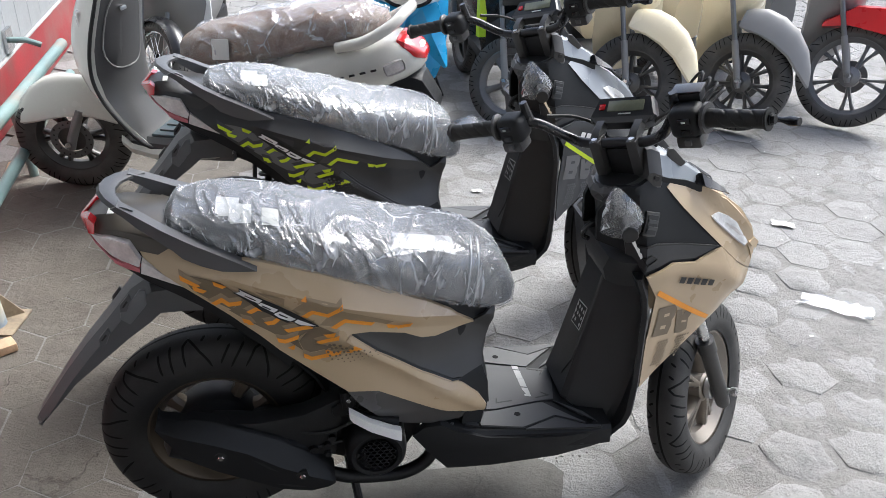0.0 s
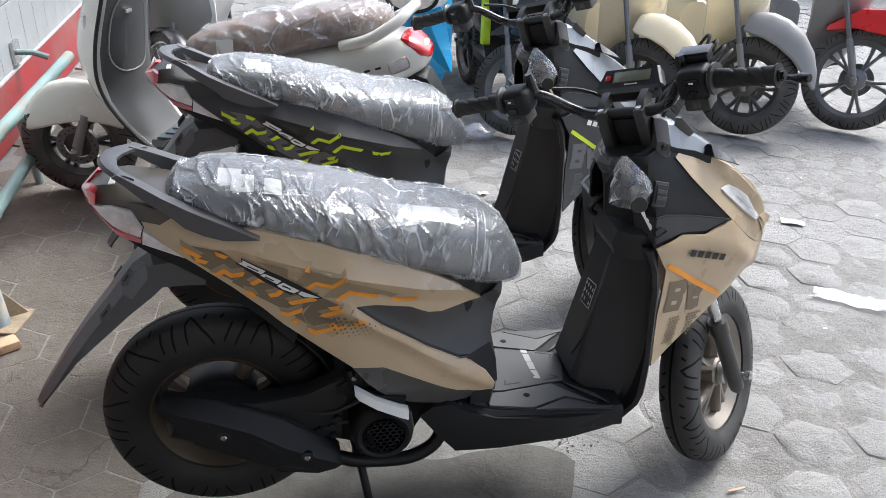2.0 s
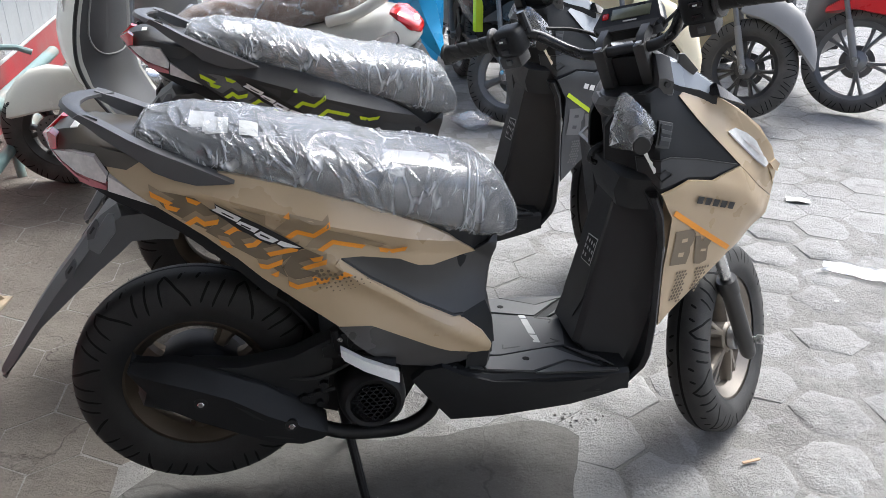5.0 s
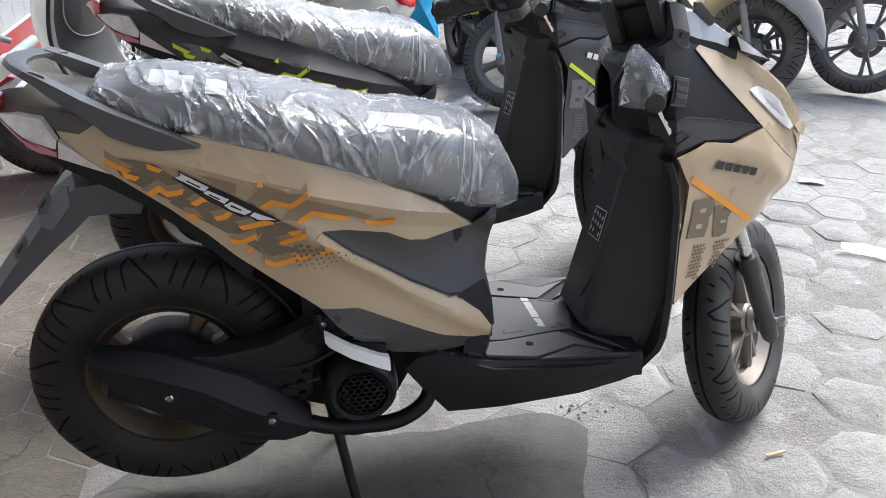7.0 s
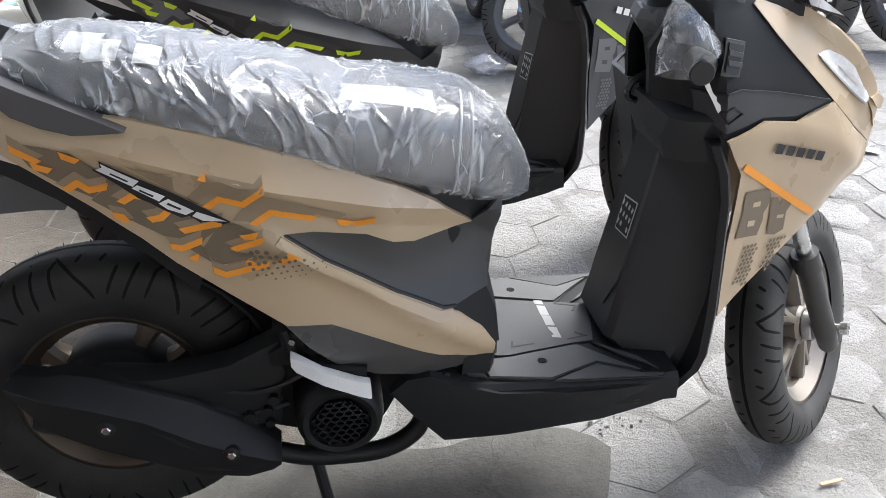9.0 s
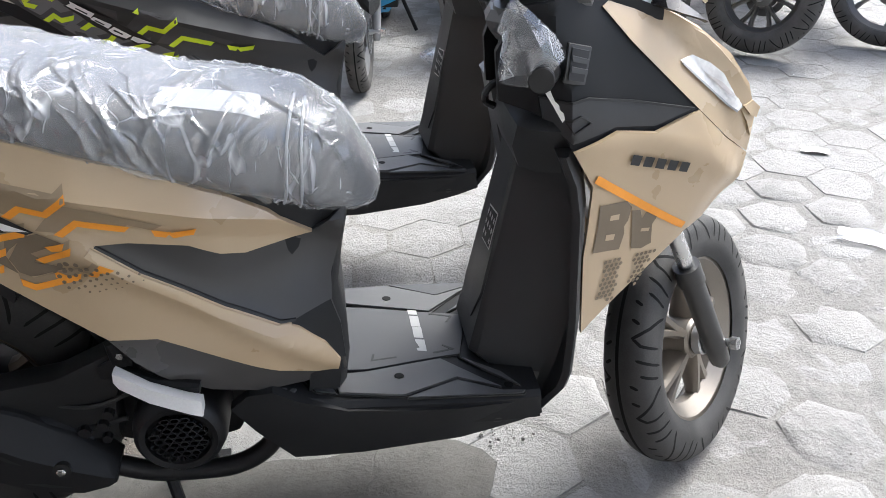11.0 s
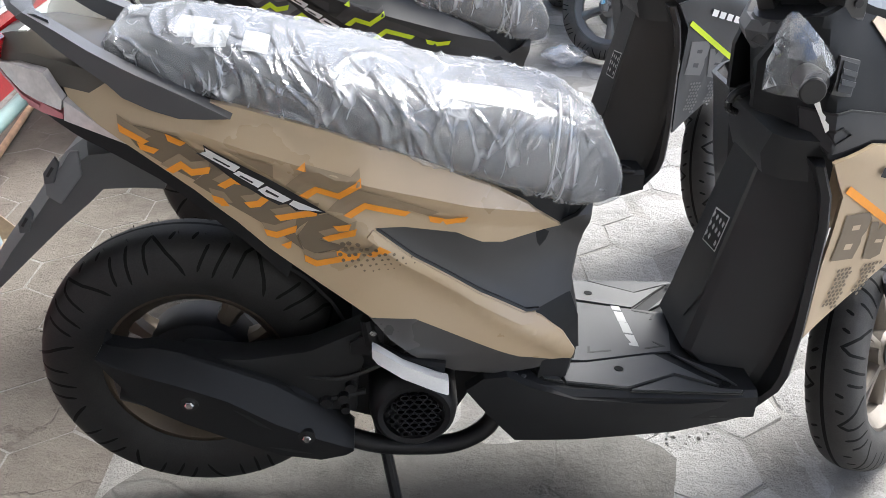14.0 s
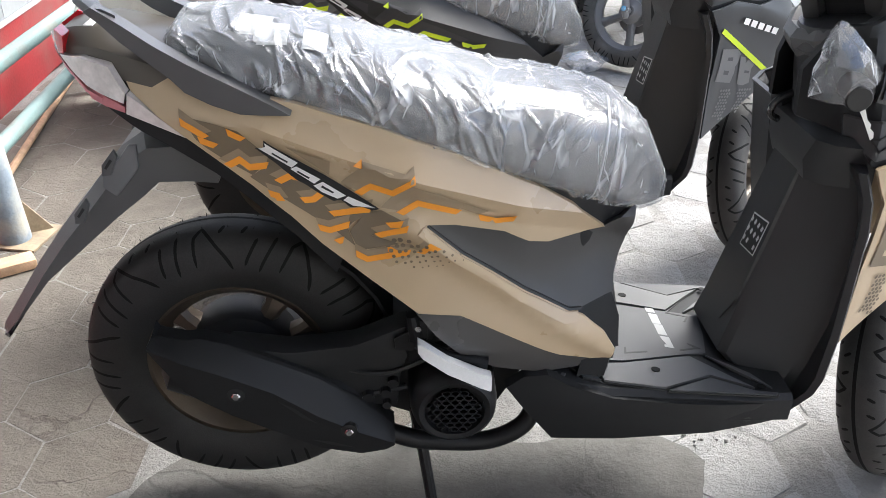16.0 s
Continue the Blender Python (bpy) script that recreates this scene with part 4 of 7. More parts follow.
    # folded passenger footrest
    peg = loft([[(x, y + dy, z + dz) for dy, dz in ((-0.014, -h), (0.01, -h), (0.014, h * 0.5), (0.004, h), (-0.01, h))] for x, y, z, h in ((0.300, -0.188, 0.474, 0.006), (0.307, -0.192, 0.470, 0.011), (0.345, -0.20, 0.446, 0.011), (0.395, -0.20, 0.42, 0.012), (0.412, -0.198, 0.412, 0.013), (0.414, -0.197, 0.411, 0.011))])
    part("footrest", peg, FOOTREST, bike, "silver folded passenger footrest", angle=50)
    part("footrest_arm", tube([(0.30, -0.15, 0.45), (0.35, -0.17, 0.435), (0.41, -0.175, 0.425)], 0.011, 10), DARK_METAL, bike)
    part("shock", tube([(0.10, 0.10, 0.40), (0.12, 0.10, 0.66)], 0.012, 10), DARK_METAL, bike)
    coil = [(0.1 + 0.02 * t + 0.028 * math.cos(t * 44), 0.10 + 0.028 * math.sin(t * 44), 0.43 + 0.2 * t) for t in [i / 90 for i in range(91)]]
    part("shock_spring", tube(coil, 0.005, 6), DARK_METAL, bike)
    # centre stand
    b = bmesh.new()
    for s in (-1, 1):
        tube(smooth_path([(0.30, s * 0.07, 0.25), (0.315, s * 0.09, 0.17), (0.335, s * 0.12, 0.05), (0.345, s * 0.135, 0.0)]), 0.0105, 10, b)
        box((0.06, 0.03, 0.006), (0.345, s * 0.135, 0.003), 0.002, b)
    tube([(0.305, -0.08, 0.21), (0.305, 0.08, 0.21)], 0.01, 8, b)
    part("centre_stand", b, DARK_METAL, bike, "black tubular centre stand, lowered")
    # floor and skirts
    skirt = [(0.445, 0.367), (0.53, 0.25), (0.641, 0.246), (0.8, 0.258), (0.89, 0.272), (0.937, 0.285), (0.93, 0.313), (0.88, 0.325), (0.737, 0.334), (0.621, 0.348), (0.546, 0.376), (0.51, 0.396), (0.473, 0.391)]
    for s in (-1, 1):
        part("floor_skirt", skin(skirt, lambda x, z: ip(x, (0.44, 0.55, 0.8, 0.94), (0.165, 0.175, 0.178, 0.165)) - 0.22 * max(0, 0.32 - z), 0, 0.02, s, 0.03), PLASTIC, bike, "black plastic skirt under the footboard")
        part("skirt_hole", skin([(0.86 + 0.008 * math.cos(a), 0.29 + 0.006 * math.sin(a)) for a in [math.pi / 4 * q for q in range(8)]], lambda x, z: 0.172 - 0.22 * max(0, 0.32 - z), 0.004, 0, s, 0.05), INK_GAP_BLACK, bike)

    def fz(x):
        return ip(x, (0.5, 0.62, 0.75, 0.9, 0.95), (0.385, 0.357, 0.347, 0.336, 0.34))

    rings = [[(x, -0.17, fz(x) - 0.05), (x, 0.17, fz(x) - 0.05), (x, 0.17, fz(x) - 0.008), (x, 0.16, fz(x)), (x, -0.16, fz(x)), (x, -0.17, fz(x) - 0.008)] for x in (0.5, 0.56, 0.62, 0.7, 0.78, 0.86, 0.93)]
    board = part("footboard", loft(rings), PLASTIC, bike)

    def plate(name, poly, h, mat, thick=0.004):
        b = bmesh.new()
        f = b.faces.new([b.verts.new((x, y, 0)) for x, y in poly])
        r = bmesh.ops.extrude_face_region(b, geom=[f])
        for v in b.verts:
            v.co.z = fz(v.co.x) + h
        for v in r["geom"]:
            if isinstance(v, bmesh.types.BMVert):
                v.co.z += thick
        return part(name, b, mat, board, "grey rubber mat on the footboard" if name == "mat_panel" else "")

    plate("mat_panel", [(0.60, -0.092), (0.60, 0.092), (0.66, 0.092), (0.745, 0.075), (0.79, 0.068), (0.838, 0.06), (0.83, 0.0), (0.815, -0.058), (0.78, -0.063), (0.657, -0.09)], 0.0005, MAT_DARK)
    for s in (-1, 1):
        for poly, h in (([(0.60, 0.108), (0.657, 0.0985), (0.78, 0.0715), (0.84, 0.128), (0.868, 0.152), (0.80, 0.122), (0.711, 0.16), (0.61, 0.15)], 0.006), ([(0.716, 0.165), (0.80, 0.1275), (0.868, 0.158), (0.905, 0.162), (0.90, 0.168)], 0.004), ([(0.812, 0.066), (0.845, 0.100), (0.90, 0.15), (0.875, 0.112)], 0.005), ([(0.546, 0.115), (0.588, 0.112), (0.605, 0.15), (0.575, 0.148)], 0.004)):
            c = [sum(q[k] for q in poly) / len(poly) for k in (0, 1)]
            plate("mat_groove", [(x + 0.0022 * (1 if x > c[0] else -1), s * (y + 0.0022 * (1 if y > c[1] else -1))) for x, y in poly], 0.0003, INK_GAP_BLACK, 0.0022)
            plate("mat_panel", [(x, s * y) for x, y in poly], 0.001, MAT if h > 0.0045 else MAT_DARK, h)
        for x, y in ((0.707, 0.115), (0.88, 0.15)):
            plate("mat_hole", [(x + 0.008 * math.cos(a), s * y + 0.007 * math.sin(a)) for a in [math.pi / 5 * q for q in range(10)]], 0.0076, HOLLOW_SHADE, 0.0008)
    for j, y in enumerate((0.098, 0.06, 0.026, -0.012)):
        x = 0.742 + 0.001 * j
        plate("mat_mark", [(x, y), (x, y - 0.033), (x + 0.016, y - 0.036), (x + 0.016, y - 0.003)], 0.0045, PALE_GREY, 0.0006)
    for p in ([(0.679, -0.004), (0.664, -0.07), (0.708, -0.063), (0.708, -0.059), (0.669, -0.0655), (0.682, -0.006)], [(0.779, 0.067), (0.821, 0.055), (0.809, 0.036), (0.805, 0.037), (0.815, 0.053), (0.778, 0.063)], [(0.61, 0.07), (0.70, 0.062), (0.70, 0.059), (0.61, 0.064)], [(0.79, -0.03), (0.81, -0.045), (0.77, -0.055), (0.77, -0.051), (0.80, -0.044), (0.789, -0.033)]):
        plate("mat_groove", p, 0.0045, INK_GAP_BLACK, 0.0006)
    for k in range(3):
        plate("mat_rib", [(0.50 + 0.014 * k, -0.163), (0.507 + 0.014 * k, -0.163), (0.517 + 0.014 * k, -0.145), (0.51 + 0.014 * k, -0.145)], 0.0, MAT, 0.004)
    # leg shield: wings, inner valley and central hump, by height
    rings = []
    for z, xw, yw, xv, yv, xh, yh in ((0.285, 0.935, 0.150, 0.945, 0.12, 0.93, 0.08), (0.33, 0.968, 0.158, 0.955, 0.12, 0.86, 0.085), (0.36, 0.976, 0.160, 0.965, 0.12, 0.83, 0.078), (0.45, 0.98, 0.160, 0.985, 0.118, 0.853, 0.07), (0.55, 0.977, 0.160, 0.99, 0.115, 0.876, 0.064), (0.64, 0.975, 0.158, 0.985, 0.112, 0.893, 0.058), (0.69, 0.968, 0.155, 0.97, 0.11, 0.903, 0.056), (0.735, 0.95, 0.150, 0.945, 0.105, 0.905, 0.07)):
        half = [(xw + 0.007, -yw + 0.006), (xw + 0.001, -yw), (xw - 0.008, -yw + 0.008), (xv, -yv), (xv - 0.012, -yv + 0.012), (xh + 0.012, -yh), (xh, -yh + 0.014)]
        rings.append([(x, y, z) for x, y in half] + [(x, -y, z) for x, y in reversed(half)] + [(xw + 0.028, yw * 0.62, z), (xw + 0.028, -yw * 0.62, z)])
    part("leg_shield", loft(rings), SHIELD_BLACK, bike, "black inner leg shield with a central hump", angle=30)
    # facet strip on the hump, warning sticker
    def on_hump(y, z, out):
        return (0.853 + (z - 0.45) * 0.22 - out, y, z)

    corners = [(0.012, 0.592), (-0.042, 0.60), (-0.042, 0.535), (0.012, 0.53)]
    plate_poly = [(-0.046, 0.715), (0.03, 0.725), (0.045, 0.70), (0.056, 0.43), (0.05, 0.40), (-0.03, 0.40), (-0.054, 0.46)]
    b = loft([[on_hump(y, z, -0.002) for y, z in plate_poly], [on_hump(y * 0.97, 0.56 + (z - 0.56) * 0.985, 0.004) for y, z in plate_poly]])
    part("hump_plate", b, SHIELD_BLACK, bike)
    b = bmesh.new()
    b.faces.new([b.verts.new(on_hump(y, z, 0.0052)) for y, z in corners])
    sticker = part("warning_sticker", b, PAPER, bike, "black warning sticker with white symbols")
    b = bmesh.new()
    b.faces.new([b.verts.new(on_hump(-0.015 + (y + 0.015) * 0.9, 0.5645 + (z - 0.5645) * 0.92, 0.0058)) for y, z in corners])
    part("sticker_field", b, INK_GAP_BLACK, sticker)
    b = bmesh.new()
    for i, j in ((0, 0), (1, 0), (2, 0), (3, 0), (0, 1), (1, 1), (2, 1), (3, 1), (0, 2), (1, 2), (3, 2)):
        y, z = 0.0065 - 0.0132 * i, 0.582 - 0.0175 * j
        for k in (0, 1):
            a0 = 0.0 if k else math.pi
            ring = [(0.0047, -0.5), (0.0047, 1.2), (0.0047, 2.6)]
            b.faces.new([b.verts.new(on_hump(y + r * math.cos(a0 + a), z + 1.25 * r * math.sin(a0 + a), 0.0064)) for r, a in ring])
    tagged(part("sticker_symbols", b, PAPER, sticker), kind="stuff")
    # pocket block above the hump, with lid line, and left open pocket
    rings = []
    for z, x0, x1, y0, y1 in ((0.69, 0.905, 0.99, -0.10, 0.075), (0.725, 0.893, 0.985, -0.105, 0.08), (0.765, 0.895, 0.975, -0.125, 0.085), (0.775, 0.915, 0.975, -0.12, 0.08)):
        rings.append([(x1, y0 - 0.01, z), (x0 + 0.02, y0 + 0.01, z), (x0, y0 + 0.035, z), (x0, y1 - 0.02, z), (x0 + 0.02, y1, z), (x1, y1, z)])
    part("glove_shelf", loft(rings), SHIELD_BLACK, bike)
    def pocket_ring(x0, x1, y0, y1, z, k, inset):
        q = [(x1, y0), (x0 + 0.012, y0), (x0, y0 + 0.014), (x0, y1 - 0.018), (x0 + 0.02, y1), (x1, y1)]
        cx, cy = (x0 + x1) / 2, (y0 + y1) / 2
        return [(cx + (x - cx) * (1 - inset), cy + (y - cy) * (1 - inset), z + k * (x - x0)) for x, y in q]

    shell = [pocket_ring(0.94, 0.99, 0.07, 0.16, 0.52, 0, 0), pocket_ring(0.912, 0.985, 0.06, 0.16, 0.64, 0, 0), pocket_ring(0.893, 0.975, 0.05, 0.155, 0.74, 0.2, 0), pocket_ring(0.885, 0.965, 0.045, 0.152, 0.778, 0.4, 0), pocket_ring(0.885, 0.965, 0.045, 0.152, 0.784, 0.4, 0.1), pocket_ring(0.89, 0.96, 0.05, 0.148, 0.77, 0.4, 0.25), pocket_ring(0.90, 0.96, 0.06, 0.14, 0.70, 0.2, 0.35)]
    part("open_pocket", loft(shell), SHIELD_BLACK, bike, "open black pocket beside the steering mast", 30)
    part("pocket_rim", loft([pocket_ring(0.884, 0.966, 0.044, 0.153, 0.779, 0.4, 0), pocket_ring(0.882, 0.968, 0.042, 0.155, 0.784, 0.4, 0.0), pocket_ring(0.885, 0.966, 0.045, 0.152, 0.787, 0.4, 0.1), pocket_ring(0.885, 0.966, 0.045, 0.152, 0.779, 0.4, 0.12)], caps=False), PLASTIC_GREY, bike)
    part("bag_hook", tube(smooth_path([(0.90, 0.02, 0.80), (0.875, 0.02, 0.785), (0.87, 0.02, 0.765), (0.885, 0.02, 0.755)]), 0.006, 8), BLACK_SHINY, bike)
    # upper dash sides, mast
    for s in (-1, 1):
        part("dash_side", skin(DASH_SIDE, lambda x, z: min(nose_w(x, z), ip(x, (0.87, 0.92, 1.0), (0.055, 0.085, 0.2))), -0.006, 0.012, s, 0.01), PLASTIC, bike, "black panel beside the ignition lock")
        cowl = part("front_cowl", skin(COWL, lambda x, z: cowl_w(x, z) + 0.010 * math.exp(-((z - ip(x, (1.0, 1.1, 1.2, 1.28), (0.75, 0.735, 0.69, 0.62))) / 0.03) ** 2), 0, 0.008, s, 0.01), cowl_paint, bike, "matte front cowl")
        # On the dark scooter the arm's pale grey is painted sky reflection.
        part("cowl_arm", skin(COWL_ARM, cowl_w, 0, 0.008, s, 0.01), cowl_paint if paint is SAND else top_paint, bike, "upper arm of the front cowl beside the lamp")
        lamp = part("headlamp", skin([(1.146, 0.833), (1.170, 0.836), (1.200, 0.822), (1.274, 0.768), (1.283, 0.748), (1.257, 0.741), (1.238, 0.754), (1.174, 0.808)], cowl_w, 0.003, 0.012, s, 0.01), WHITE_LENS, bike, "milky slanted headlamp lens")
        part("lamp_line", skin(ribbon([(1.150, 0.829), (1.174, 0.808), (1.238, 0.754), (1.257, 0.741)], 0.003), cowl_w, 0.0045, 0.004, s, 0.01), PALE_GREY, lamp)
        part("lamp_facet", skin([(1.19, 0.81), (1.225, 0.79), (1.255, 0.763), (1.235, 0.772)], cowl_w, 0.0045, 0.002, s, 0.01), CLEAR_LENS, lamp)
        part("lamp_corner", skin([(1.268, 0.748), (1.288, 0.752), (1.306, 0.738), (1.300, 0.722), (1.284, 0.731)], cowl_w, 0.010, 0.012, s, 0.01), cowl_paint, lamp)
        if s < 0:
            part("flash", skin(ribbon([(1.0, 0.697), (1.086, 0.634), (1.18, 0.566)], 0.012), cowl_w, 0.0035, 0, s, 0.01), flash, cowl)
            b = bmesh.new()
            for shape in COWL_BLOCKS:
                skin(shape, cowl_w, 0.002, 0, s, 0.01, b)
            for shape in COWL_GAPS:
                part("decal_gap", skin(shape, cowl_w, 0.0028, 0, s, 0.01), cowl_paint, cowl)
            for i in range(14):
                for j in range(12):
                    x, z = 1.018 + 0.0088 * i + 0.0044 * (j % 2), 0.556 - 0.0082 * j - 0.0012 * i
                    if any(inside(x, z, q) for q in COWL_SCREEN):
                        skin([(x + 0.0036 * math.cos(a), z + 0.0036 * math.sin(a)) for a in [math.pi / 3 * q for q in range(6)]], cowl_w, 0.0022, 0, s, 0.05, b)
            part("decal", b, paint_dark, cowl)
            b = bmesh.new()
            for k in range(5):
                x, z = 1.055 + 0.0222 * k, 0.7225 - 0.0075 * k
                skin([(x + 0.004, z), (x + 0.0205, z - 0.0055), (x + 0.0150, z - 0.0195), (x - 0.001, z - 0.014)], cowl_w, 0.0105, 0, s, 0.02, b)
            part("maker_mark", b, mark, cowl)
    top_rows = ((0.985, 0.070, 0.950, 0.044, 0.992), (1.02, 0.060, 0.936, 0.040, 0.980), (1.07, 0.044, 0.922, 0.030, 0.954), (1.118, 0.034, 0.902, 0.022, 0.924))
    b = loft([[(x, -y0, z0), (x, -y1, z1), (x, -y1 * 0.5, z1 + 0.005), (x, y1 * 0.5, z1 + 0.005), (x, y1, z1), (x, y0, z0)] for x, y0, z0, y1, z1 in top_rows])
    part("cowl_top", b, top_paint, bike, "satin grey top panel of the front cowl")
    b = loft([[(x, -y0 - 0.002, z0 - 0.03), (x, -y0 - 0.002, z0 + 0.003), (x, y0 + 0.002, z0 + 0.003), (x, y0 + 0.002, z0 - 0.03)] for x, y0, z0, y1, z1 in top_rows])
    part("cowl_neck", b, PLASTIC, bike)
    b = loft([[(x, -0.080, 0.93), (x, -0.080, 0.958 + d), (x, -0.049, 1.0 + d), (x, 0.049, 1.0 + d), (x, 0.080, 0.958 + d), (x, 0.080, 0.93)] for x, d in ((0.962, 0.004), (0.975, 0.004), (0.994, -0.004))])
    part("neck_band", b, PLASTIC_GREY, bike, "dark grey band in front of the steering mast")
    b = loft([[(x, -y0 * 0.7, z0), (x, -y1 * 0.7, z1), (x, 0, z1 + 0.006), (x, y1 * 0.7, z1), (x, y0 * 0.7, z0)] for x, y0, z0, y1, z1 in ((1.035, 0.068, 0.905, 0.062, 0.925), (1.08, 0.062, 0.89, 0.054, 0.914), (1.115, 0.054, 0.88, 0.048, 0.901), (1.15, 0.052, 0.862, 0.044, 0.884), (1.19, 0.047, 0.835, 0.040, 0.862), (1.22, 0.046, 0.80, 0.040, 0.836), (1.25, 0.046, 0.765, 0.038, 0.806), (1.28, 0.04, 0.72, 0.03, 0.768), (1.297, 0.022, 0.69, 0.018, 0.735))])
    # The dark scooter's nose takes the same painted sky reflection.
    part("nose", b, cowl_paint if paint is SAND else top_paint, bike, "nose of the front cowl")
    for s in (-1, 1):
        fin = loft([[(x, s * y, z), (x + 0.004, s * (y + 0.006), z + 0.002), (x, s * (y - 0.012), z + h), (x - 0.006, s * (y - 0.016), z + h)] for x, y, z, h in ((1.098, 0.042, 0.912, 0.006), (1.112, 0.046, 0.908, 0.026), (1.135, 0.046, 0.900, 0.020), (1.172, 0.044, 0.888, 0.008), (1.178, 0.043, 0.884, 0.003))])
        part("visor_fin", fin, BLACK_SHINY, bike)
        part("cowl_ear", prism([(1.02, 0.978), (1.018, 1.0), (1.03, 1.0), (1.065, 0.965), (1.055, 0.955)], s * 0.03, s * 0.04, 0.002), PLASTIC_GREY, bike)
        part("cowl_screw", shifted(disc(0.006, -0.004, 0.004, seg=10), (0.980, s * 0.081, 0.950)), BLACK_SHINY, bike)
    rings = []
    for z, x, rx, ry in ((0.78, 0.958, 0.055, 0.066), (0.85, 0.943, 0.054, 0.066), (0.885, 0.936, 0.054, 0.066), (0.892, 0.934, 0.060, 0.070), (0.905, 0.932, 0.060, 0.070), (0.925, 0.925, 0.048, 0.055)):
        rings.append([(x + rx * math.cos(a), ry * math.sin(a), z + 0.25 * (rx * math.cos(a))) for a in [math.pi / 8 * q for q in range(16)]])
    part("steering_mast", loft(rings), SHIELD_BLACK, bike)

    def dash_w(x, z):
        return min(nose_w(x, z), ip(x, (0.87, 0.92, 1.0), (0.055, 0.085, 0.2)))

    lock = part("ignition_frame", skin([(0.948, 0.836), (0.957, 0.886), (0.992, 0.876), (0.979, 0.831)], dash_w, 0.0, 0.01, -1, 0.02), PLASTIC_GREY, bike, "raised frame of the ignition lock")
    part("lock_slot", skin([(0.953, 0.842), (0.961, 0.881), (0.987, 0.873), (0.976, 0.836)], dash_w, 0.003, 0.002, -1, 0.02), INK_GAP_BLACK, lock)
    for k in (0.25, 0.62):
        part("lock_line", skin([(0.956 + 0.006 * k, 0.842 + 0.036 * k), (0.957 + 0.006 * k, 0.849 + 0.036 * k), (0.982 + 0.006 * k, 0.842 + 0.034 * k), (0.980 + 0.006 * k, 0.836 + 0.034 * k)], dash_w, 0.0045, 0.002, -1, 0.02), PLASTIC_GREY, lock)
    part("dash_ledge", skin([(0.925, 0.806), (0.985, 0.812), (1.06, 0.795), (1.168, 0.765), (1.10, 0.752), (1.03, 0.764), (0.962, 0.752), (0.93, 0.775)], dash_w, -0.002, 0.008, -1, 0.01), SHIELD_BLACK, bike, "black ledge under the ignition lock")
    part("ledge_seam", skin(ribbon([(0.925, 0.806), (0.985, 0.812), (1.06, 0.795), (1.168, 0.765)], 0.003), dash_w, 0.0008, 0.003, -1, 0.01), INK_GAP_BLACK, bike)
    part("shelf_lid_line", skin(ribbon([(0.952, 0.783), (0.972, 0.790), (0.989, 0.779), (0.963, 0.767), (0.952, 0.783)], 0.0022), dash_w, 0.0012, 0.003, -1, 0.01), INK_GAP_BLACK, bike)
    # key in a small bag
    key = part("key", disc(0.019, -0.004, 0.004, seg=14, bevel=0.002), INK_GAP_BLACK, bike, "black headed key hanging in the lock", at=pose(0.914, -0.137, 0.846, 0, -30, -8))
    part("key_blade", prism([(-0.003, -0.068), (0.002, -0.066), (0.0045, -0.058), (0.002, -0.05), (0.0045, -0.044), (0.002, -0.036), (0.004, -0.015), (-0.004, -0.015), (-0.003, -0.04)], -0.001, 0.001), STEEL, key)
    part("lock_barrel", shifted(disc(0.02, -0.02, 0.02, seg=20, bevel=0.003), (0.925, -0.105, 0.85)), BLACK_SHINY, bike)
    rings = []
    rng = random.Random(9)
    for t, cx, cz, ra, rb in ((0, 0.880, 0.943, 0.006, 0.005), (0.14, 0.884, 0.930, 0.018, 0.012), (0.32, 0.894, 0.910, 0.033, 0.022), (0.5, 0.902, 0.890, 0.043, 0.030), (0.68, 0.911, 0.868, 0.051, 0.034), (0.84, 0.908, 0.848, 0.047, 0.034), (1.0, 0.902, 0.832, 0.040, 0.030)):
        ring = []
        for j in range(14):
            a = 2 * math.pi * j / 14
            r = 1 + 0.10 * math.sin(3 * a + 1.0) + rng.uniform(-0.22, 0.12) * min(1.0, 4 * t)
            ring.append((cx + ra * r * math.cos(a), -0.104 + rb * r * math.sin(a), cz + rng.uniform(-0.005, 0.005)))
        rings.append(ring)
    part("key_bag", loft(rings, caps=False), BAG, bike, "crumpled clear plastic bag round the key", angle=12)
    # handlebar, straight ahead, then turned with the fork
    up = Vector((-math.sin(RAKE), 0, math.cos(RAKE)))
    fwd = Vector((math.cos(RAKE), 0, math.sin(RAKE)))
    clamp = HEAD + up * 0.012

    def hb(f, y, u):
        return clamp + fwd * f + Vector((0, y, 0)) + up * u

    bar = part("handlebar", tube(smooth_path([hb(-0.08, -0.365, 0.089), hb(-0.063, -0.23, 0.09), hb(-0.035, -0.165, 0.08), hb(0.0, -0.115, 0.02), hb(0, -0.07, 0.0), hb(0, 0.0, 0.0), hb(0, 0.07, 0.0), hb(0, 0.115, 0.02), hb(-0.035, 0.165, 0.08), hb(-0.063, 0.23, 0.09), hb(-0.08, 0.365, 0.089)]), 0.0115, 12), BLACK_SHINY, bike, "bare black handlebar turned to one side", at=STEERING)
    lean = Matrix.Rotation(-RAKE, 4, "Y")
    part("clamp_bridge", box((0.034, 0.06, 0.07), hb(0.014, 0, -0.05), 0.006, None, lean), PLASTIC, bike, at=STEERING)
    for s in (-1, 1):
        tower = part("clamp_tower", box((0.040, 0.026, 0.088), hb(0, s * 0.044, -0.032), 0.006, None, lean), PLASTIC_GREY, bike, "dark grey clamp holding the handlebar", at=STEERING)
        part("clamp_bolt", tube([hb(-0.010, s * 0.044, 0.010), hb(-0.010, s * 0.044, 0.016)], 0.007, 6), STEEL, tower)
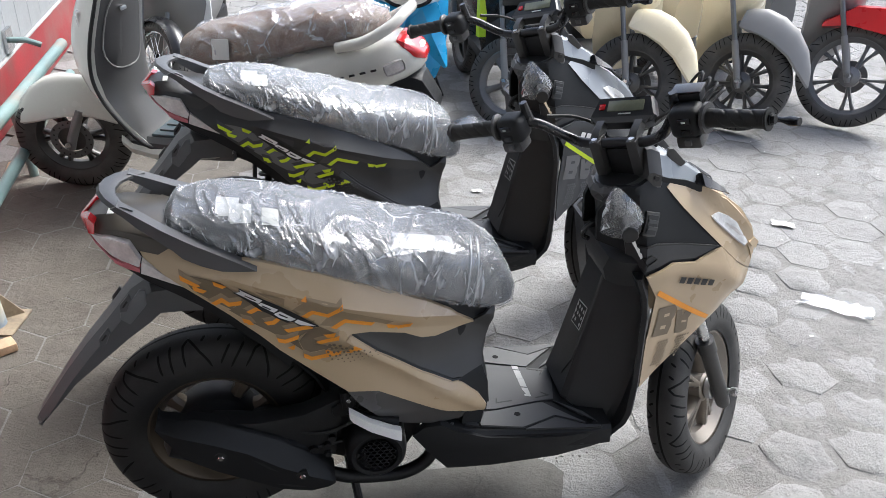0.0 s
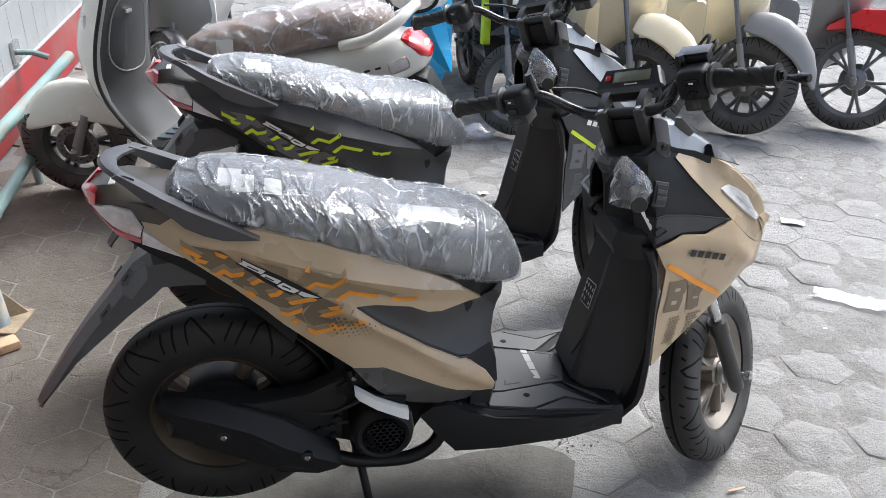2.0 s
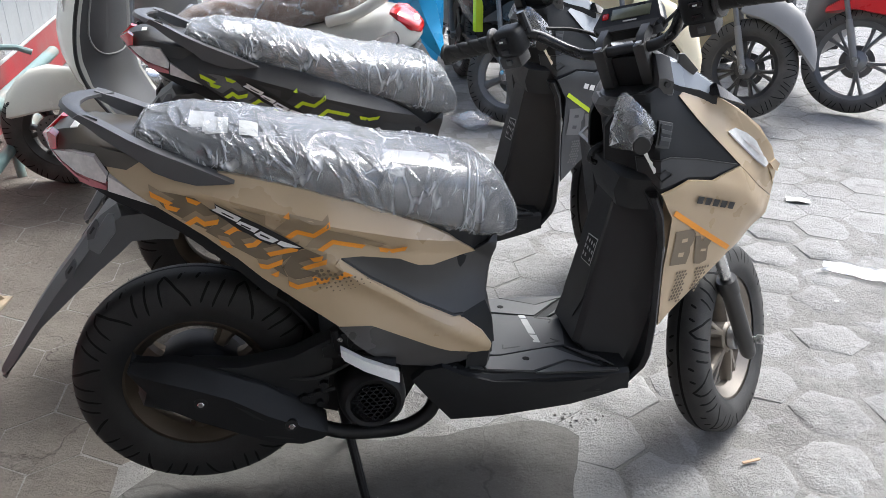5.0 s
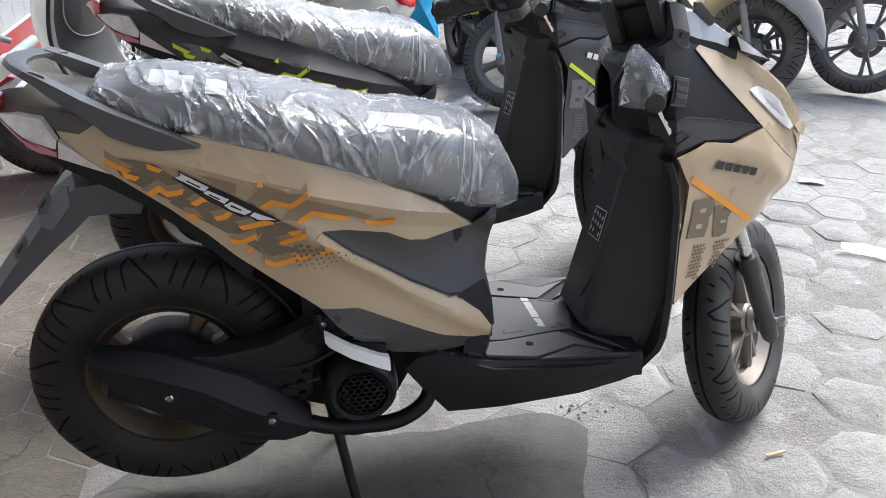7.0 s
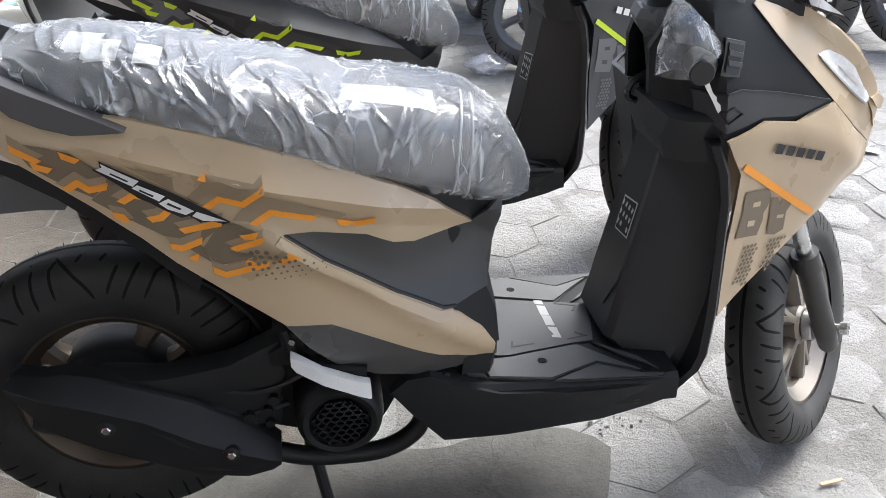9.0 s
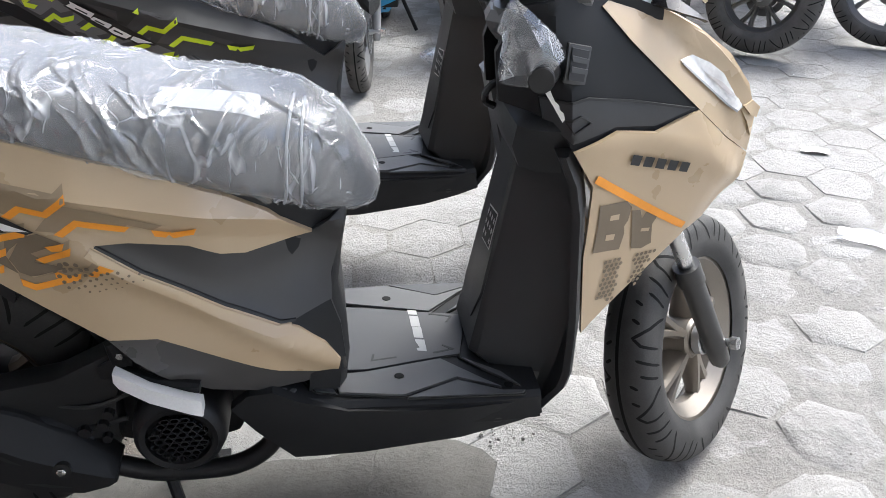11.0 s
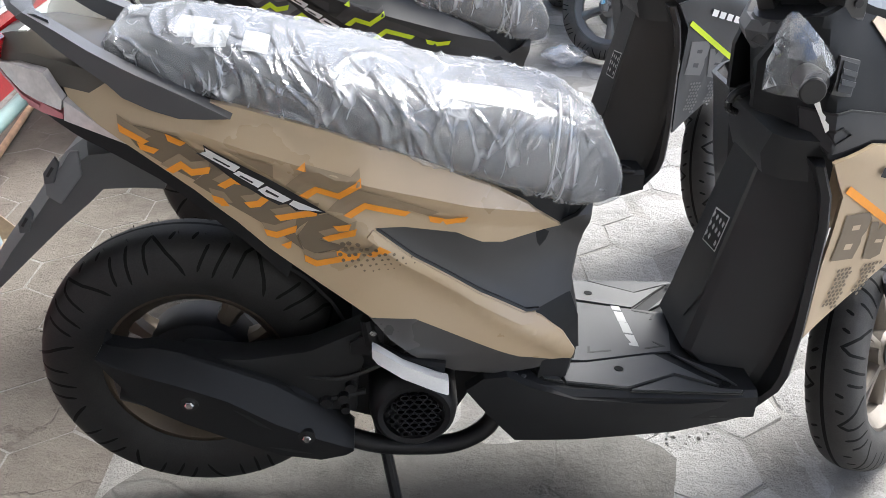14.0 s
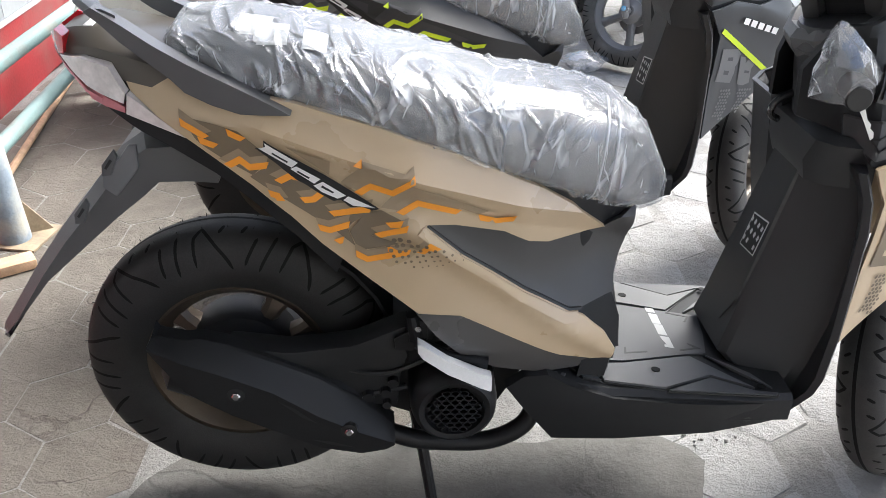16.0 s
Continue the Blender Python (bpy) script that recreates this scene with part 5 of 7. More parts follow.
        arm = [(-0.012, 0.010), (0.004, 0.024), (0.035, 0.030), (0.06, 0.034), (0.065, 0.02), (0.03, 0.004)]
        part("meter_bracket", loft([[hb(f, s * 0.045 + dy, u) for f, u in arm] for dy in (-0.009, 0.009)]), PLASTIC_GREY, bike, "slanted bracket under the instrument panel", at=STEERING)
    ring = []
    for k in range(13):
        a = 2 * math.pi * (k + 0.5) / 12
        f, y, rise = 0.074 * math.cos(a), 0.086 * math.sin(a), max(0.0, math.cos(a)) * 0.036
        ring.append([hb(f, y, -0.118), hb(f * 1.06, y * 1.06, -0.10), hb(f * 1.06, y * 1.06, -0.085 + rise), hb(f * 0.9, y * 0.9, -0.074 + rise), hb(f * 0.55, y * 0.55, -0.082), hb(f * 0.55, y * 0.55, -0.118)])
    part("mast_collar", loft(ring, caps=False), RAIL_GREY, bike, "dark grey angular collar under the handlebar", angle=15, at=STEERING)
    tilt = Matrix.Rotation(-RAKE - 0.55, 4, "Y")
    across, nrm = tilt @ Vector((1, 0, 0)), tilt @ Vector((0, 0, 1))
    mid = hb(0.072, 0, 0.030)
    face = [(0.034, -0.064), (0.034, 0.064), (-0.012, 0.079), (-0.026, 0.072), (-0.030, 0.058), (-0.030, -0.058), (-0.026, -0.072), (-0.012, -0.079)]
    dash = part("meter", loft([[mid + across * h * k + Vector((0, y * k, 0)) + nrm * d for h, y in face] for k, d in ((0.6, -0.042), (0.98, -0.018), (1.0, 0.008), (0.94, 0.014))]), BLACK_SHINY, bike, "small black digital instrument panel", at=STEERING, angle=15)
    part("meter_chin", loft([[mid + across * h + Vector((0, y, 0)) + nrm * d for h, y in ((-0.031, -0.06), (-0.031, 0.06), (-0.016, 0.072), (-0.016, -0.072))] for d in (0.010, 0.0165)]), PLASTIC_GREY, dash)
    part("display", box((0.026, 0.086, 0.003), mid + across * 0.011 + Vector((0, -0.006, 0)) + nrm * 0.0145, 0.001, None, tilt), LCD, dash, "grey-green display")
    part("meter_lamp", box((0.015, 0.014, 0.003), mid + across * 0.010 + Vector((0, 0.051, 0)) + nrm * 0.0145, 0.003, None, tilt), RED_LENS, dash)
    part("meter_mark", box((0.003, 0.03, 0.001), mid + across * -0.008 + Vector((0, -0.006, 0)) + nrm * 0.0145, 0, None, tilt), PAPER, dash)
    for s in (-1, 1):
        p0, p1 = hb(-0.065, s * 0.24, 0.089), hb(-0.08, s * 0.36, 0.089)
        ax = (p1 - p0)
        side_v, up_v = ax.cross(up).normalized(), up
        rows = []
        for i in range(61):
            t = i / 60
            row = []
            for j in range(28):
                a = 2 * math.pi * j / 28
                cutting = 0.12 < t < 0.9 and (j / 28 * 3 + t * 4.5) % 1 < 0.2
                r = 0.0186 - 0.0012 * math.sin(t * 3.1) - (0.0022 if cutting else 0.0)
                r = 0.028 if t < 0.03 else 0.022 if t > 0.965 else r
                row.append(p0 + ax * t + (side_v * math.cos(a) + up_v * math.sin(a)) * r)
            rows.append(row)
        grip = part("grip", loft(rows), RUBBER, bike, "black rubber grip with slanted grooves", at=STEERING, angle=40)
        part("bar_end", tube([p1 + ax * 0.004, p1 + ax * 0.03, p1 + ax * 0.04, p1 + ax * 0.09], [0.013, 0.013, 0.009, 0.009], 8), DARK_METAL, grip)
        part("grip_flange", tube([p0 - ax * 0.06, p0 - ax * 0.02, p0 + ax * 0.03], [0.024, 0.031, 0.030], 20), PLASTIC_GREY, grip)
        switch = part("switch_box", box((0.058, 0.062, 0.062), hb(-0.062, s * 0.200, 0.086), 0.02, None, lean, 4), PLASTIC, bike, "rounded black switch housing", at=STEERING)
        part("switch_foot", box((0.046, 0.050, 0.026), hb(-0.066, s * 0.204, 0.048), 0.006, None, lean), PLASTIC_GREY, switch)
        for u, w in ((0.098, 0.026), (0.074, 0.020), (0.050, 0.014)):
            part("switch_button", box((0.008, w, 0.012), hb(-0.091, s * 0.204, u), 0.003, None, lean), BLACK_SHINY if u > 0.06 else RAIL_GREY, switch)
        part("button_mark", box((0.001, 0.008, 0.003), hb(-0.0957, s * 0.204, 0.098), 0, None, lean), WHITE, switch)
        lever = smooth_path([hb(-0.03, s * 0.18, 0.07), hb(0.0, s * 0.215, 0.06), hb(-0.01, s * 0.30, 0.055), hb(-0.045, s * 0.40, 0.06)])
        part("brake_lever", tube(lever, [0.0065] * (len(lever) - 3) + [0.005, 0.010, 0.008], 10), BLACK_SHINY, bike, at=STEERING)
        part("mirror_boss", tube([hb(-0.04, s * 0.172, 0.09), hb(-0.04, s * 0.172, 0.135)], [0.013, 0.009], 10), BLACK_SHINY, bike, at=STEERING)
        part("cable", tube(smooth_path([hb(0.0, s * 0.15, 0.075), hb(0.05, s * 0.11, 0.04), hb(0.06, s * 0.06, 0.0), hb(0.05, s * 0.03, -0.08)]), 0.004, 6), RUBBER, bike, at=STEERING)
    tank = part("brake_reservoir", box((0.034, 0.056, 0.022), hb(-0.022, -0.196, 0.118), 0.007, None, lean), PLASTIC, bike, "black brake fluid reservoir", at=STEERING)
    part("reservoir_lid", box((0.038, 0.061, 0.005), hb(-0.022, -0.196, 0.131), 0.002, None, lean), BLACK_SHINY, tank)
    for k in range(4):
        part("cable", tube(smooth_path([hb(-0.03, -0.20 - 0.012 * k, 0.10), hb(0.03, -0.21 - 0.012 * k, 0.135 - 0.012 * k), hb(0.07, -0.16, 0.09 - 0.02 * k), hb(0.06, -0.08, -0.02), hb(0.05, -0.04, -0.08)]), 0.0032, 6), RUBBER, bike, at=STEERING)
    return bike


SEAT_LABELS = [(0.055, 0.10, -0.085, -0.015), (0.08, 0.125, -0.102, -0.04), (0.145, 0.178, -0.108, -0.05), (0.41, 0.54, -0.105, -0.055)]
scooter(pose(-0.498, 1.532, 0, 0, 0, 10.3), "matte sand-coloured new scooter with film-wrapped seat on its centre stand", SAND, SAND_DARK, ORANGE, INK_GAP_BLACK, SAND, TOP_SKY_GREY, SEAT_LABELS, "scooters side by side")
scooter(pose(-0.615, 2.314, 0, 0, 0, 13.74) @ Matrix.Scale(1.02, 4), "matte black new scooter with lime flashes and film-wrapped seat", CHARCOAL, GREY_DECAL, LIME, WHITE, COWL_GREY, TOP_SKY_GREY, SEAT_LABELS[:2], "scooters side by side")

# ---- floor and walls ----
def concrete(name, rgb, dirt, bump=0.8, random_tone=0.0, dust=0.0, cracks=0.0):
    """Worn concrete in world space: blotches, pits, dust and rough relief."""
    m = bpy.data.materials.new(name)
    m.use_nodes = True
    nt = m.node_tree
    n, link = nt.nodes, nt.links.new
    p = n["Principled BSDF"]
    pos = n.new("ShaderNodeNewGeometry").outputs["Position"]

    def noise_node(scale, detail, rough=0.55):
        t = n.new("ShaderNodeTexNoise")
        t.inputs["Scale"].default_value, t.inputs["Detail"].default_value, t.inputs["Roughness"].default_value = scale, detail, rough
        link(pos, t.inputs["Vector"])
        return t.outputs[0]

    def ramp(src, a, b, lo, hi):
        r = n.new("ShaderNodeMapRange")
        for i, v in ((1, a), (2, b), (3, lo), (4, hi)):
            r.inputs[i].default_value = v
        link(src, r.inputs[0])
        return r.outputs[0]

    def mixed(a, b, f):
        x = n.new("ShaderNodeMix")
        x.data_type = "RGBA"
        for sock, v in (("A", a), ("B", b)):
            if isinstance(v, tuple):
                x.inputs[sock].default_value = (*v, 1)
            else:
                link(v, x.inputs[sock])
        link(f, x.inputs["Factor"])
        return x.outputs["Result"]

    broad, mid, fine, lump = noise_node(1.3, 5), noise_node(7, 7, 0.62), noise_node(120, 5, 0.75), noise_node(26, 6, 0.7)
    col = mixed(rgb, dirt, ramp(broad, 0.42, 0.66, 0.0, 0.75))
    col = mixed(col, tuple(c * 0.62 for c in rgb), ramp(mid, 0.52, 0.72, 0.0, 0.7))
    col = mixed(col, tuple(min(0.8, c * 1.35) for c in rgb), ramp(fine, 0.55, 0.75, 0.0, 0.55 + dust))
    col = mixed(col, tuple(c * 0.55 for c in rgb), ramp(lump, 0.56, 0.74, 0.0, 0.6 + dust))
    col = mixed(col, tuple(min(0.8, c * 1.5) for c in rgb), ramp(lump, 0.44, 0.3, 0.0, 0.35))
    crack = None
    if cracks:
        warp = n.new("ShaderNodeTexNoise")
        warp.inputs["Scale"].default_value, warp.inputs["Detail"].default_value = 3.0, 6
        link(pos, warp.inputs["Vector"])
        bent = n.new("ShaderNodeVectorMath")
        bent.operation = "MULTIPLY_ADD"
        bent.inputs[1].default_value = (0.55, 0.55, 0.0)
        link(warp.outputs["Color"], bent.inputs[0])
        link(pos, bent.inputs[2])
        cell = n.new("ShaderNodeTexVoronoi")
        cell.feature = "DISTANCE_TO_EDGE"
        cell.inputs["Scale"].default_value = 2.1
        link(bent.outputs[0], cell.inputs["Vector"])
        both = n.new("ShaderNodeMath")
        both.operation = "MULTIPLY"
        link(ramp(cell.outputs["Distance"], 0.002, 0.012, 1.0, 0.0), both.inputs[0])
        link(ramp(noise_node(1.9, 3), 0.46, 0.56, 0.0, cracks), both.inputs[1])
        crack = both.outputs[0]
        col = mixed(col, tuple(c * 0.3 for c in rgb), crack)
    if random_tone:
        info = n.new("ShaderNodeObjectInfo")
        s = n.new("ShaderNodeVectorMath")
        s.operation = "SCALE"
        link(col, s.inputs[0])
        link(ramp(info.outputs["Random"], 0, 1, 1 - random_tone, 1 + random_tone), s.inputs["Scale"])
        col = s.outputs[0]
    link(col, p.inputs["Base Color"])
    link(ramp(mid, 0.3, 0.7, 0.68, 0.92), p.inputs["Roughness"])
    p.inputs["Specular IOR Level"].default_value = 0.35
    h = n.new("ShaderNodeMath")
    h.operation = "MULTIPLY_ADD"
    h.inputs[1].default_value = 3.0
    link(mid, h.inputs[0])
    link(fine, h.inputs[2])
    b = n.new("ShaderNodeBump")
    b.inputs["Strength"].default_value, b.inputs["Distance"].default_value = bump, 0.009
    h2 = n.new("ShaderNodeMath")
    h2.operation = "MULTIPLY_ADD"
    h2.inputs[1].default_value = 1.6
    link(lump, h2.inputs[0])
    link(h.outputs[0], h2.inputs[2])
    high = h2.outputs[0]
    if crack:
        h3 = n.new("ShaderNodeMath")
        h3.operation = "MULTIPLY_ADD"
        h3.inputs[1].default_value = -1.2
        link(crack, h3.inputs[0])
        link(high, h3.inputs[2])
        high = h3.outputs[0]
    link(high, b.inputs["Height"])
    link(b.outputs[0], p.inputs["Normal"])
    return m


PAVER = concrete("worn_paver_concrete", (0.272, 0.267, 0.260), (0.222, 0.215, 0.206), 0.75, 0.07, -0.05, 0.16)
JOINT = concrete("dusty_joint_sand", (0.225, 0.218, 0.208), (0.178, 0.170, 0.159), 0.8)
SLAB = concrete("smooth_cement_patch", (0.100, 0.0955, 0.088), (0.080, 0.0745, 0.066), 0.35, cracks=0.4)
# Brown dirt, with the shade of the roofed side put into the colour too.
PAVER_DIRTY_DIM = concrete("trodden_shaded_paver_concrete", (0.138, 0.123, 0.105), (0.108, 0.094, 0.078), 0.65, 0.02, cracks=0.5)
TILE = surface("white_wall_tile", (0.29, 0.305, 0.316), 0.2, var=0.05, scale=3, grain=60, bump=0.05)
GROUT = surface("grey_grout", (0.42, 0.42, 0.42), 0.8, var=0.1, bump=0.2)
RED_PAINT = surface("worn_red_wall_paint", (0.28, 0.023, 0.028), 0.5, var=0.2, scale=4, grain=90, bump=0.3, stain=(0.22, 0.15, 0.13), stain_amount=0.5)
TEAL = surface("chipped_teal_paint", (0.19, 0.27, 0.262), 0.45, var=0.12, scale=8, grain=120, bump=0.3, stain=(0.24, 0.19, 0.15), stain_amount=0.7)
PEEL = surface("peeling_post_paint", (0.22, 0.27, 0.32), 0.6, var=0.2, scale=10, grain=90, bump=0.5, stain=(0.47, 0.43, 0.33), stain_amount=1.0)
RUSTY = surface("dirty_cream_steel", (0.28, 0.22, 0.15), 0.7, var=0.25, scale=12, grain=90, bump=0.4, stain=(0.08, 0.06, 0.05), stain_amount=0.8)
WALL = surface("unseen_wall_render", (0.55, 0.55, 0.53), 0.85, var=0.08, scale=2, grain=50, bump=0.4)
ROOF = surface("unseen_roof_sheet", (0.30, 0.30, 0.31), 0.6, var=0.1, scale=2, bump=0.2)
WOOD = surface("raw_wood", (0.45, 0.30, 0.19), 0.7, var=0.2, scale=30, grain=200, bump=0.4)

b = bmesh.new()
bmesh.ops.create_grid(b, x_segments=6, y_segments=6, size=60)
for v in b.verts:
    v.co.z = -0.012
tagged(part("ground", b, JOINT), "dusty grey ground under the pavers", "ground", kind="structure")

WALL_X, WALL_SLOPE = -2.05, -0.19


def wall_x(y, off=0.0):
    return WALL_X + WALL_SLOPE * (y - 3) + off


def along_wall(u, off, z):
    """A place u metres along the side wall, off metres in front of it."""
    d = Vector((WALL_SLOPE, 1, 0)).normalized()
    nrm = Vector((d.y, -d.x, 0))
    return Vector((WALL_X, 3, 0)) + d * u + nrm * off + Vector((0, 0, z))


def wall_box(u0, u1, o0, o1, z0, z1, bm=None):
    return loft([[along_wall(u, o0, z0), along_wall(u, o1, z0), along_wall(u, o1, z1), along_wall(u, o0, z1)] for u in (u0, u1)], bm)


RED_TOP = 0.31
wall = tagged(part("wall_west", wall_box(-6.2, 7, -0.22, -0.012, 0, 3.4), GROUT), "side wall, white tiles over a painted red band", "wall", kind="structure")
part("red_band", wall_box(-5, 7, -0.012, 0.006, 0, RED_TOP), RED_PAINT, wall, "worn red painted band at the foot of the wall")
part("band_edge", wall_box(-5, 7, -0.012, 0.012, RED_TOP, RED_TOP + 0.012), GROUT, wall)
tile = None
for j in range(9):
    for i in range(-6, 22):
        u, z = i * 0.252, RED_TOP + 0.014 + j * 0.33
        if z + 0.33 > 3.4:
            continue
        if tile is None:
            q = box((0.249, 0.012, 0.326), (0, 0, 0), 0.003, None, None, 1)
            tile = part("wall_tile", q, TILE, wall)
        else:
            t2 = new("wall_tile", tile.data)
            t2.parent = wall
            tile = t2
        c = along_wall(u + 0.126, -0.006, z + 0.163)
        tile.matrix_basis = Matrix.Translation(c) @ Matrix.Rotation(math.atan2(1, WALL_SLOPE), 4, "Z")

# Unseen walls and roof, added to bound the place and shape its light.
tagged(part("wall_north", box((14, 0.2, 1.9), (2.5, 9.6, 0.95)), WALL), "unseen plain wall far behind the scooters, added to enclose the bay", "wall", kind="structure")
tagged(part("wall_south", box((14, 0.2, 3.4), (2.5, -3.2, 1.7)), WALL), "unseen plain wall behind the viewer, added to enclose the bay", "wall", kind="structure")
tagged(part("ceiling", box((ROOF_X + 4.5, ROOF_Y + 3.35, 0.12), ((ROOF_X - 4.5) / 2, (ROOF_Y - 3.35) / 2, 3.46)), ROOF), "unseen grey sheet roof, added to shade the parking bay", "ceiling", kind="structure")

# guard rail along the side wall
rail = thing("guard_rail", pose(0, 0, 0), "chipped teal pipe guard rail along the wall", "railing")

part("upper_rail", tube([(-1.678, 2.2, 0.349), (-2.093, 4.6, 0.349)], 0.03, 16), TEAL, rail)
part("lower_rail", tube([(-1.576, 2.2, 0.177), (-2.08, 4.6, 0.177)], 0.026, 16), TEAL, rail)
part("rail_post", tube([(-1.89, 3.6, 0.0), (-1.92, 3.6, 0.349)], 0.022, 12), TEAL, rail)
part("wall_clamp", tube([along_wall(1.49, 0.0, 0.40), along_wall(1.49, 0.10, 0.395), along_wall(1.50, 0.17, 0.365)], 0.016, 10), TEAL, rail)
part("clamp_plate", wall_box(1.43, 1.55, 0.0, 0.02, 0.34, 0.46), STEEL, rail)
post = thing("steel_post", pose(0, 0, 0), "round steel post with peeling blue and cream paint", "post")
part("shaft", tube([(-1.50, 2.36, 0.0), (-1.53, 2.375, 0.3), (-1.60, 2.41, 0.75), (-1.75, 2.46, 1.6)], 0.045, 18), PEEL, post)
part("gusset", loft([[(-1.49, 2.385, 0.0), (-1.42, 2.44, 0.0), (-1.50, 2.40, 0.13)], [(-1.495, 2.392, 0.0), (-1.425, 2.447, 0.0), (-1.505, 2.407, 0.13)]]), RUSTY, post)
part("foot_plate", box((0.16, 0.16, 0.008), (-1.49, 2.38, 0.004), 0.003), RUSTY, post)
tagged(part("pipe_offcut", tube([(-1.75, 2.72, 0.014), (-2.04, 3.69, 0.014)], 0.013, 10), WOOD), "thin rusty rod lying beside the wall", "rod")
tagged(part("wood_block", box((0.13, 0.06, 0.03), (-1.42, 2.20, 0.017), 0.005, None, Matrix.Rotation(0.75, 4, "Z")), WOOD), "offcut of pale wood on the floor", "wood block")

# ---- smaller litter ----
def scrap(name, at, sx, sy, yaw, mat, label, category, lift=0.012, seed=1, n=10):
    b = bmesh.new()
    g = [[None] * (n + 1) for _ in range(n + 1)]
    for i in range(n + 1):
        for j in range(n + 1):
            u, v = i / n - 0.5, j / n - 0.5
            k = Vector((u * 3, v * 3, seed))
            e = 1 + 0.35 * noise.noise(k * 0.9)
            g[i][j] = b.verts.new((u * sx * e, v * sy * (1 + 0.3 * noise.noise(k * 1.3 + Vector((5, 0, 0)))), 0.003 + lift * abs(noise.noise(k * 1.7)) * 2))
    for i in range(n):
        for j in range(n):
            b.faces.new((g[i][j], g[i + 1][j], g[i + 1][j + 1], g[i][j + 1]))
    ob = part(name, b, mat, None, "", 60, pose(*at, 0, 0, yaw))
    return tagged(ob, label, category)


LITTER_FILM = wrap_film("milky_litter_film", 0.45, 0.2, 20.0, (1, 1, 1), 0.004)
scrap("plastic_sheet", (1.535, 2.605, 0.004), 0.24, 0.085, -27, LITTER_FILM, "flattened milky plastic sheet on the pavers", "plastic litter", 0.012, 3)
scrap("paper_scrap", (1.57, 3.28, 0.004), 0.09, 0.05, -20, PAPER, "small white paper scrap on the pavers", "paper litter", 0.006, 8, 5)
scrap("paper_scrap", (0.21, 3.545, 0.004), 0.05, 0.03, 10, PAPER, "small white paper scrap on the pavers", "paper litter", 0.004, 11, 5)
scrap("paper_scrap", (2.12, 2.95, 0.004), 0.06, 0.035, 60, PAPER, "small white paper scrap on the pavers", "paper litter", 0.004, 14, 5)
scrap("paper_scrap", (-0.14, 1.47, 0.009), 0.05, 0.025, 5, PAPER, "torn pale scrap on the cement patch", "paper litter", 0.003, 17, 5)
scrap("paper_scrap", (1.02, 2.42, 0.004), 0.035, 0.02, 40, PAPER, "tiny pale scrap on the pavers", "paper litter", 0.003, 19, 4)
tagged(part("match_stick", box((0.05, 0.007, 0.004), (0.80, 1.617, 0.006), 0.001, None, Matrix.Rotation(0.3, 4, "Z")), WOOD), "short yellowish wooden stick on the pavers", "stick")
rings = []
for i in range(10):
    t = i / 9
    rr = 0.07 * math.sin(math.pi * min(0.97, max(0.08, t))) ** 0.6
    rings.append([(rr * 1.5 * math.cos(a) * (1 + 0.4 * noise.noise(Vector((math.cos(a) * 2, math.sin(a) * 2, t * 4)))), rr * math.sin(a) * (1 + 0.4 * noise.noise(Vector((math.sin(a) * 2, t * 4, math.cos(a) * 2)))), 0.10 * t) for a in [2 * math.pi * k / 20 for k in range(20)]])
tagged(part("plastic_bag", loft(rings), wrap_film("bag_litter_film", 0.1, 0.25, 30.0, (1, 1, 1), 0.006), None, "", 20, pose(0.21, 4.30, 0)), "crumpled clear plastic bag on the floor", "plastic bag")

rng = random.Random(12)
b = bmesh.new()
for k in range(70):
    t = rng.random()
    x, y = (0.405 + rng.gauss(0, 0.035), 1.795 + rng.gauss(0, 0.03)) if k < 22 else (rng.uniform(-0.9, 1.6), rng.uniform(0.9, 2.6))
    r = rng.uniform(0.0015, 0.006) if k < 22 else rng.uniform(0.0012, 0.003)
    ring = [[(x + r * e * math.cos(a) * rng.uniform(0.6, 1.2), y + r * e * math.sin(a) * rng.uniform(0.6, 1.2), r * h) for a in [math.pi / 3 * q for q in range(6)]] for e, h in ((0.9, 0.0), (1.0, 0.5), (0.5, 1.1))]
    loft(ring, b)
tagged(part("rubble", b, JOINT), "loose grit and broken cement crumbs on the floor", "rubble", kind="stuff")

b = bmesh.new()
for k in range(60):
    x, y, a, r = rng.uniform(0.7, 3.4), rng.uniform(1.7, 4.3), rng.uniform(0, 6.3), rng.uniform(0.003, 0.009)
    b.faces.new([b.verts.new((x + r * rng.uniform(0.5, 1.1) * math.cos(a + q), y + r * rng.uniform(0.3, 0.8) * math.sin(a + q), 0.005 + rng.uniform(0, 0.003))) for q in (0, 1.3, 2.7, 3.9, 5.1)])
tagged(part("paper_chips", b, PAPER), "tiny pale paper chips strewn on the pavers", "litter", kind="stuff")

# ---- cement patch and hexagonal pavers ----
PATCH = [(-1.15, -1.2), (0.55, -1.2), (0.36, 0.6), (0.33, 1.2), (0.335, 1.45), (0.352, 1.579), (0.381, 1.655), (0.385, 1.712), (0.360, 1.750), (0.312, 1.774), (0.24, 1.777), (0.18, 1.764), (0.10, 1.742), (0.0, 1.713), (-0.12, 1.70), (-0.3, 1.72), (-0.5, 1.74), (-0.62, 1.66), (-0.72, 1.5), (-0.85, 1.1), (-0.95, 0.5)]


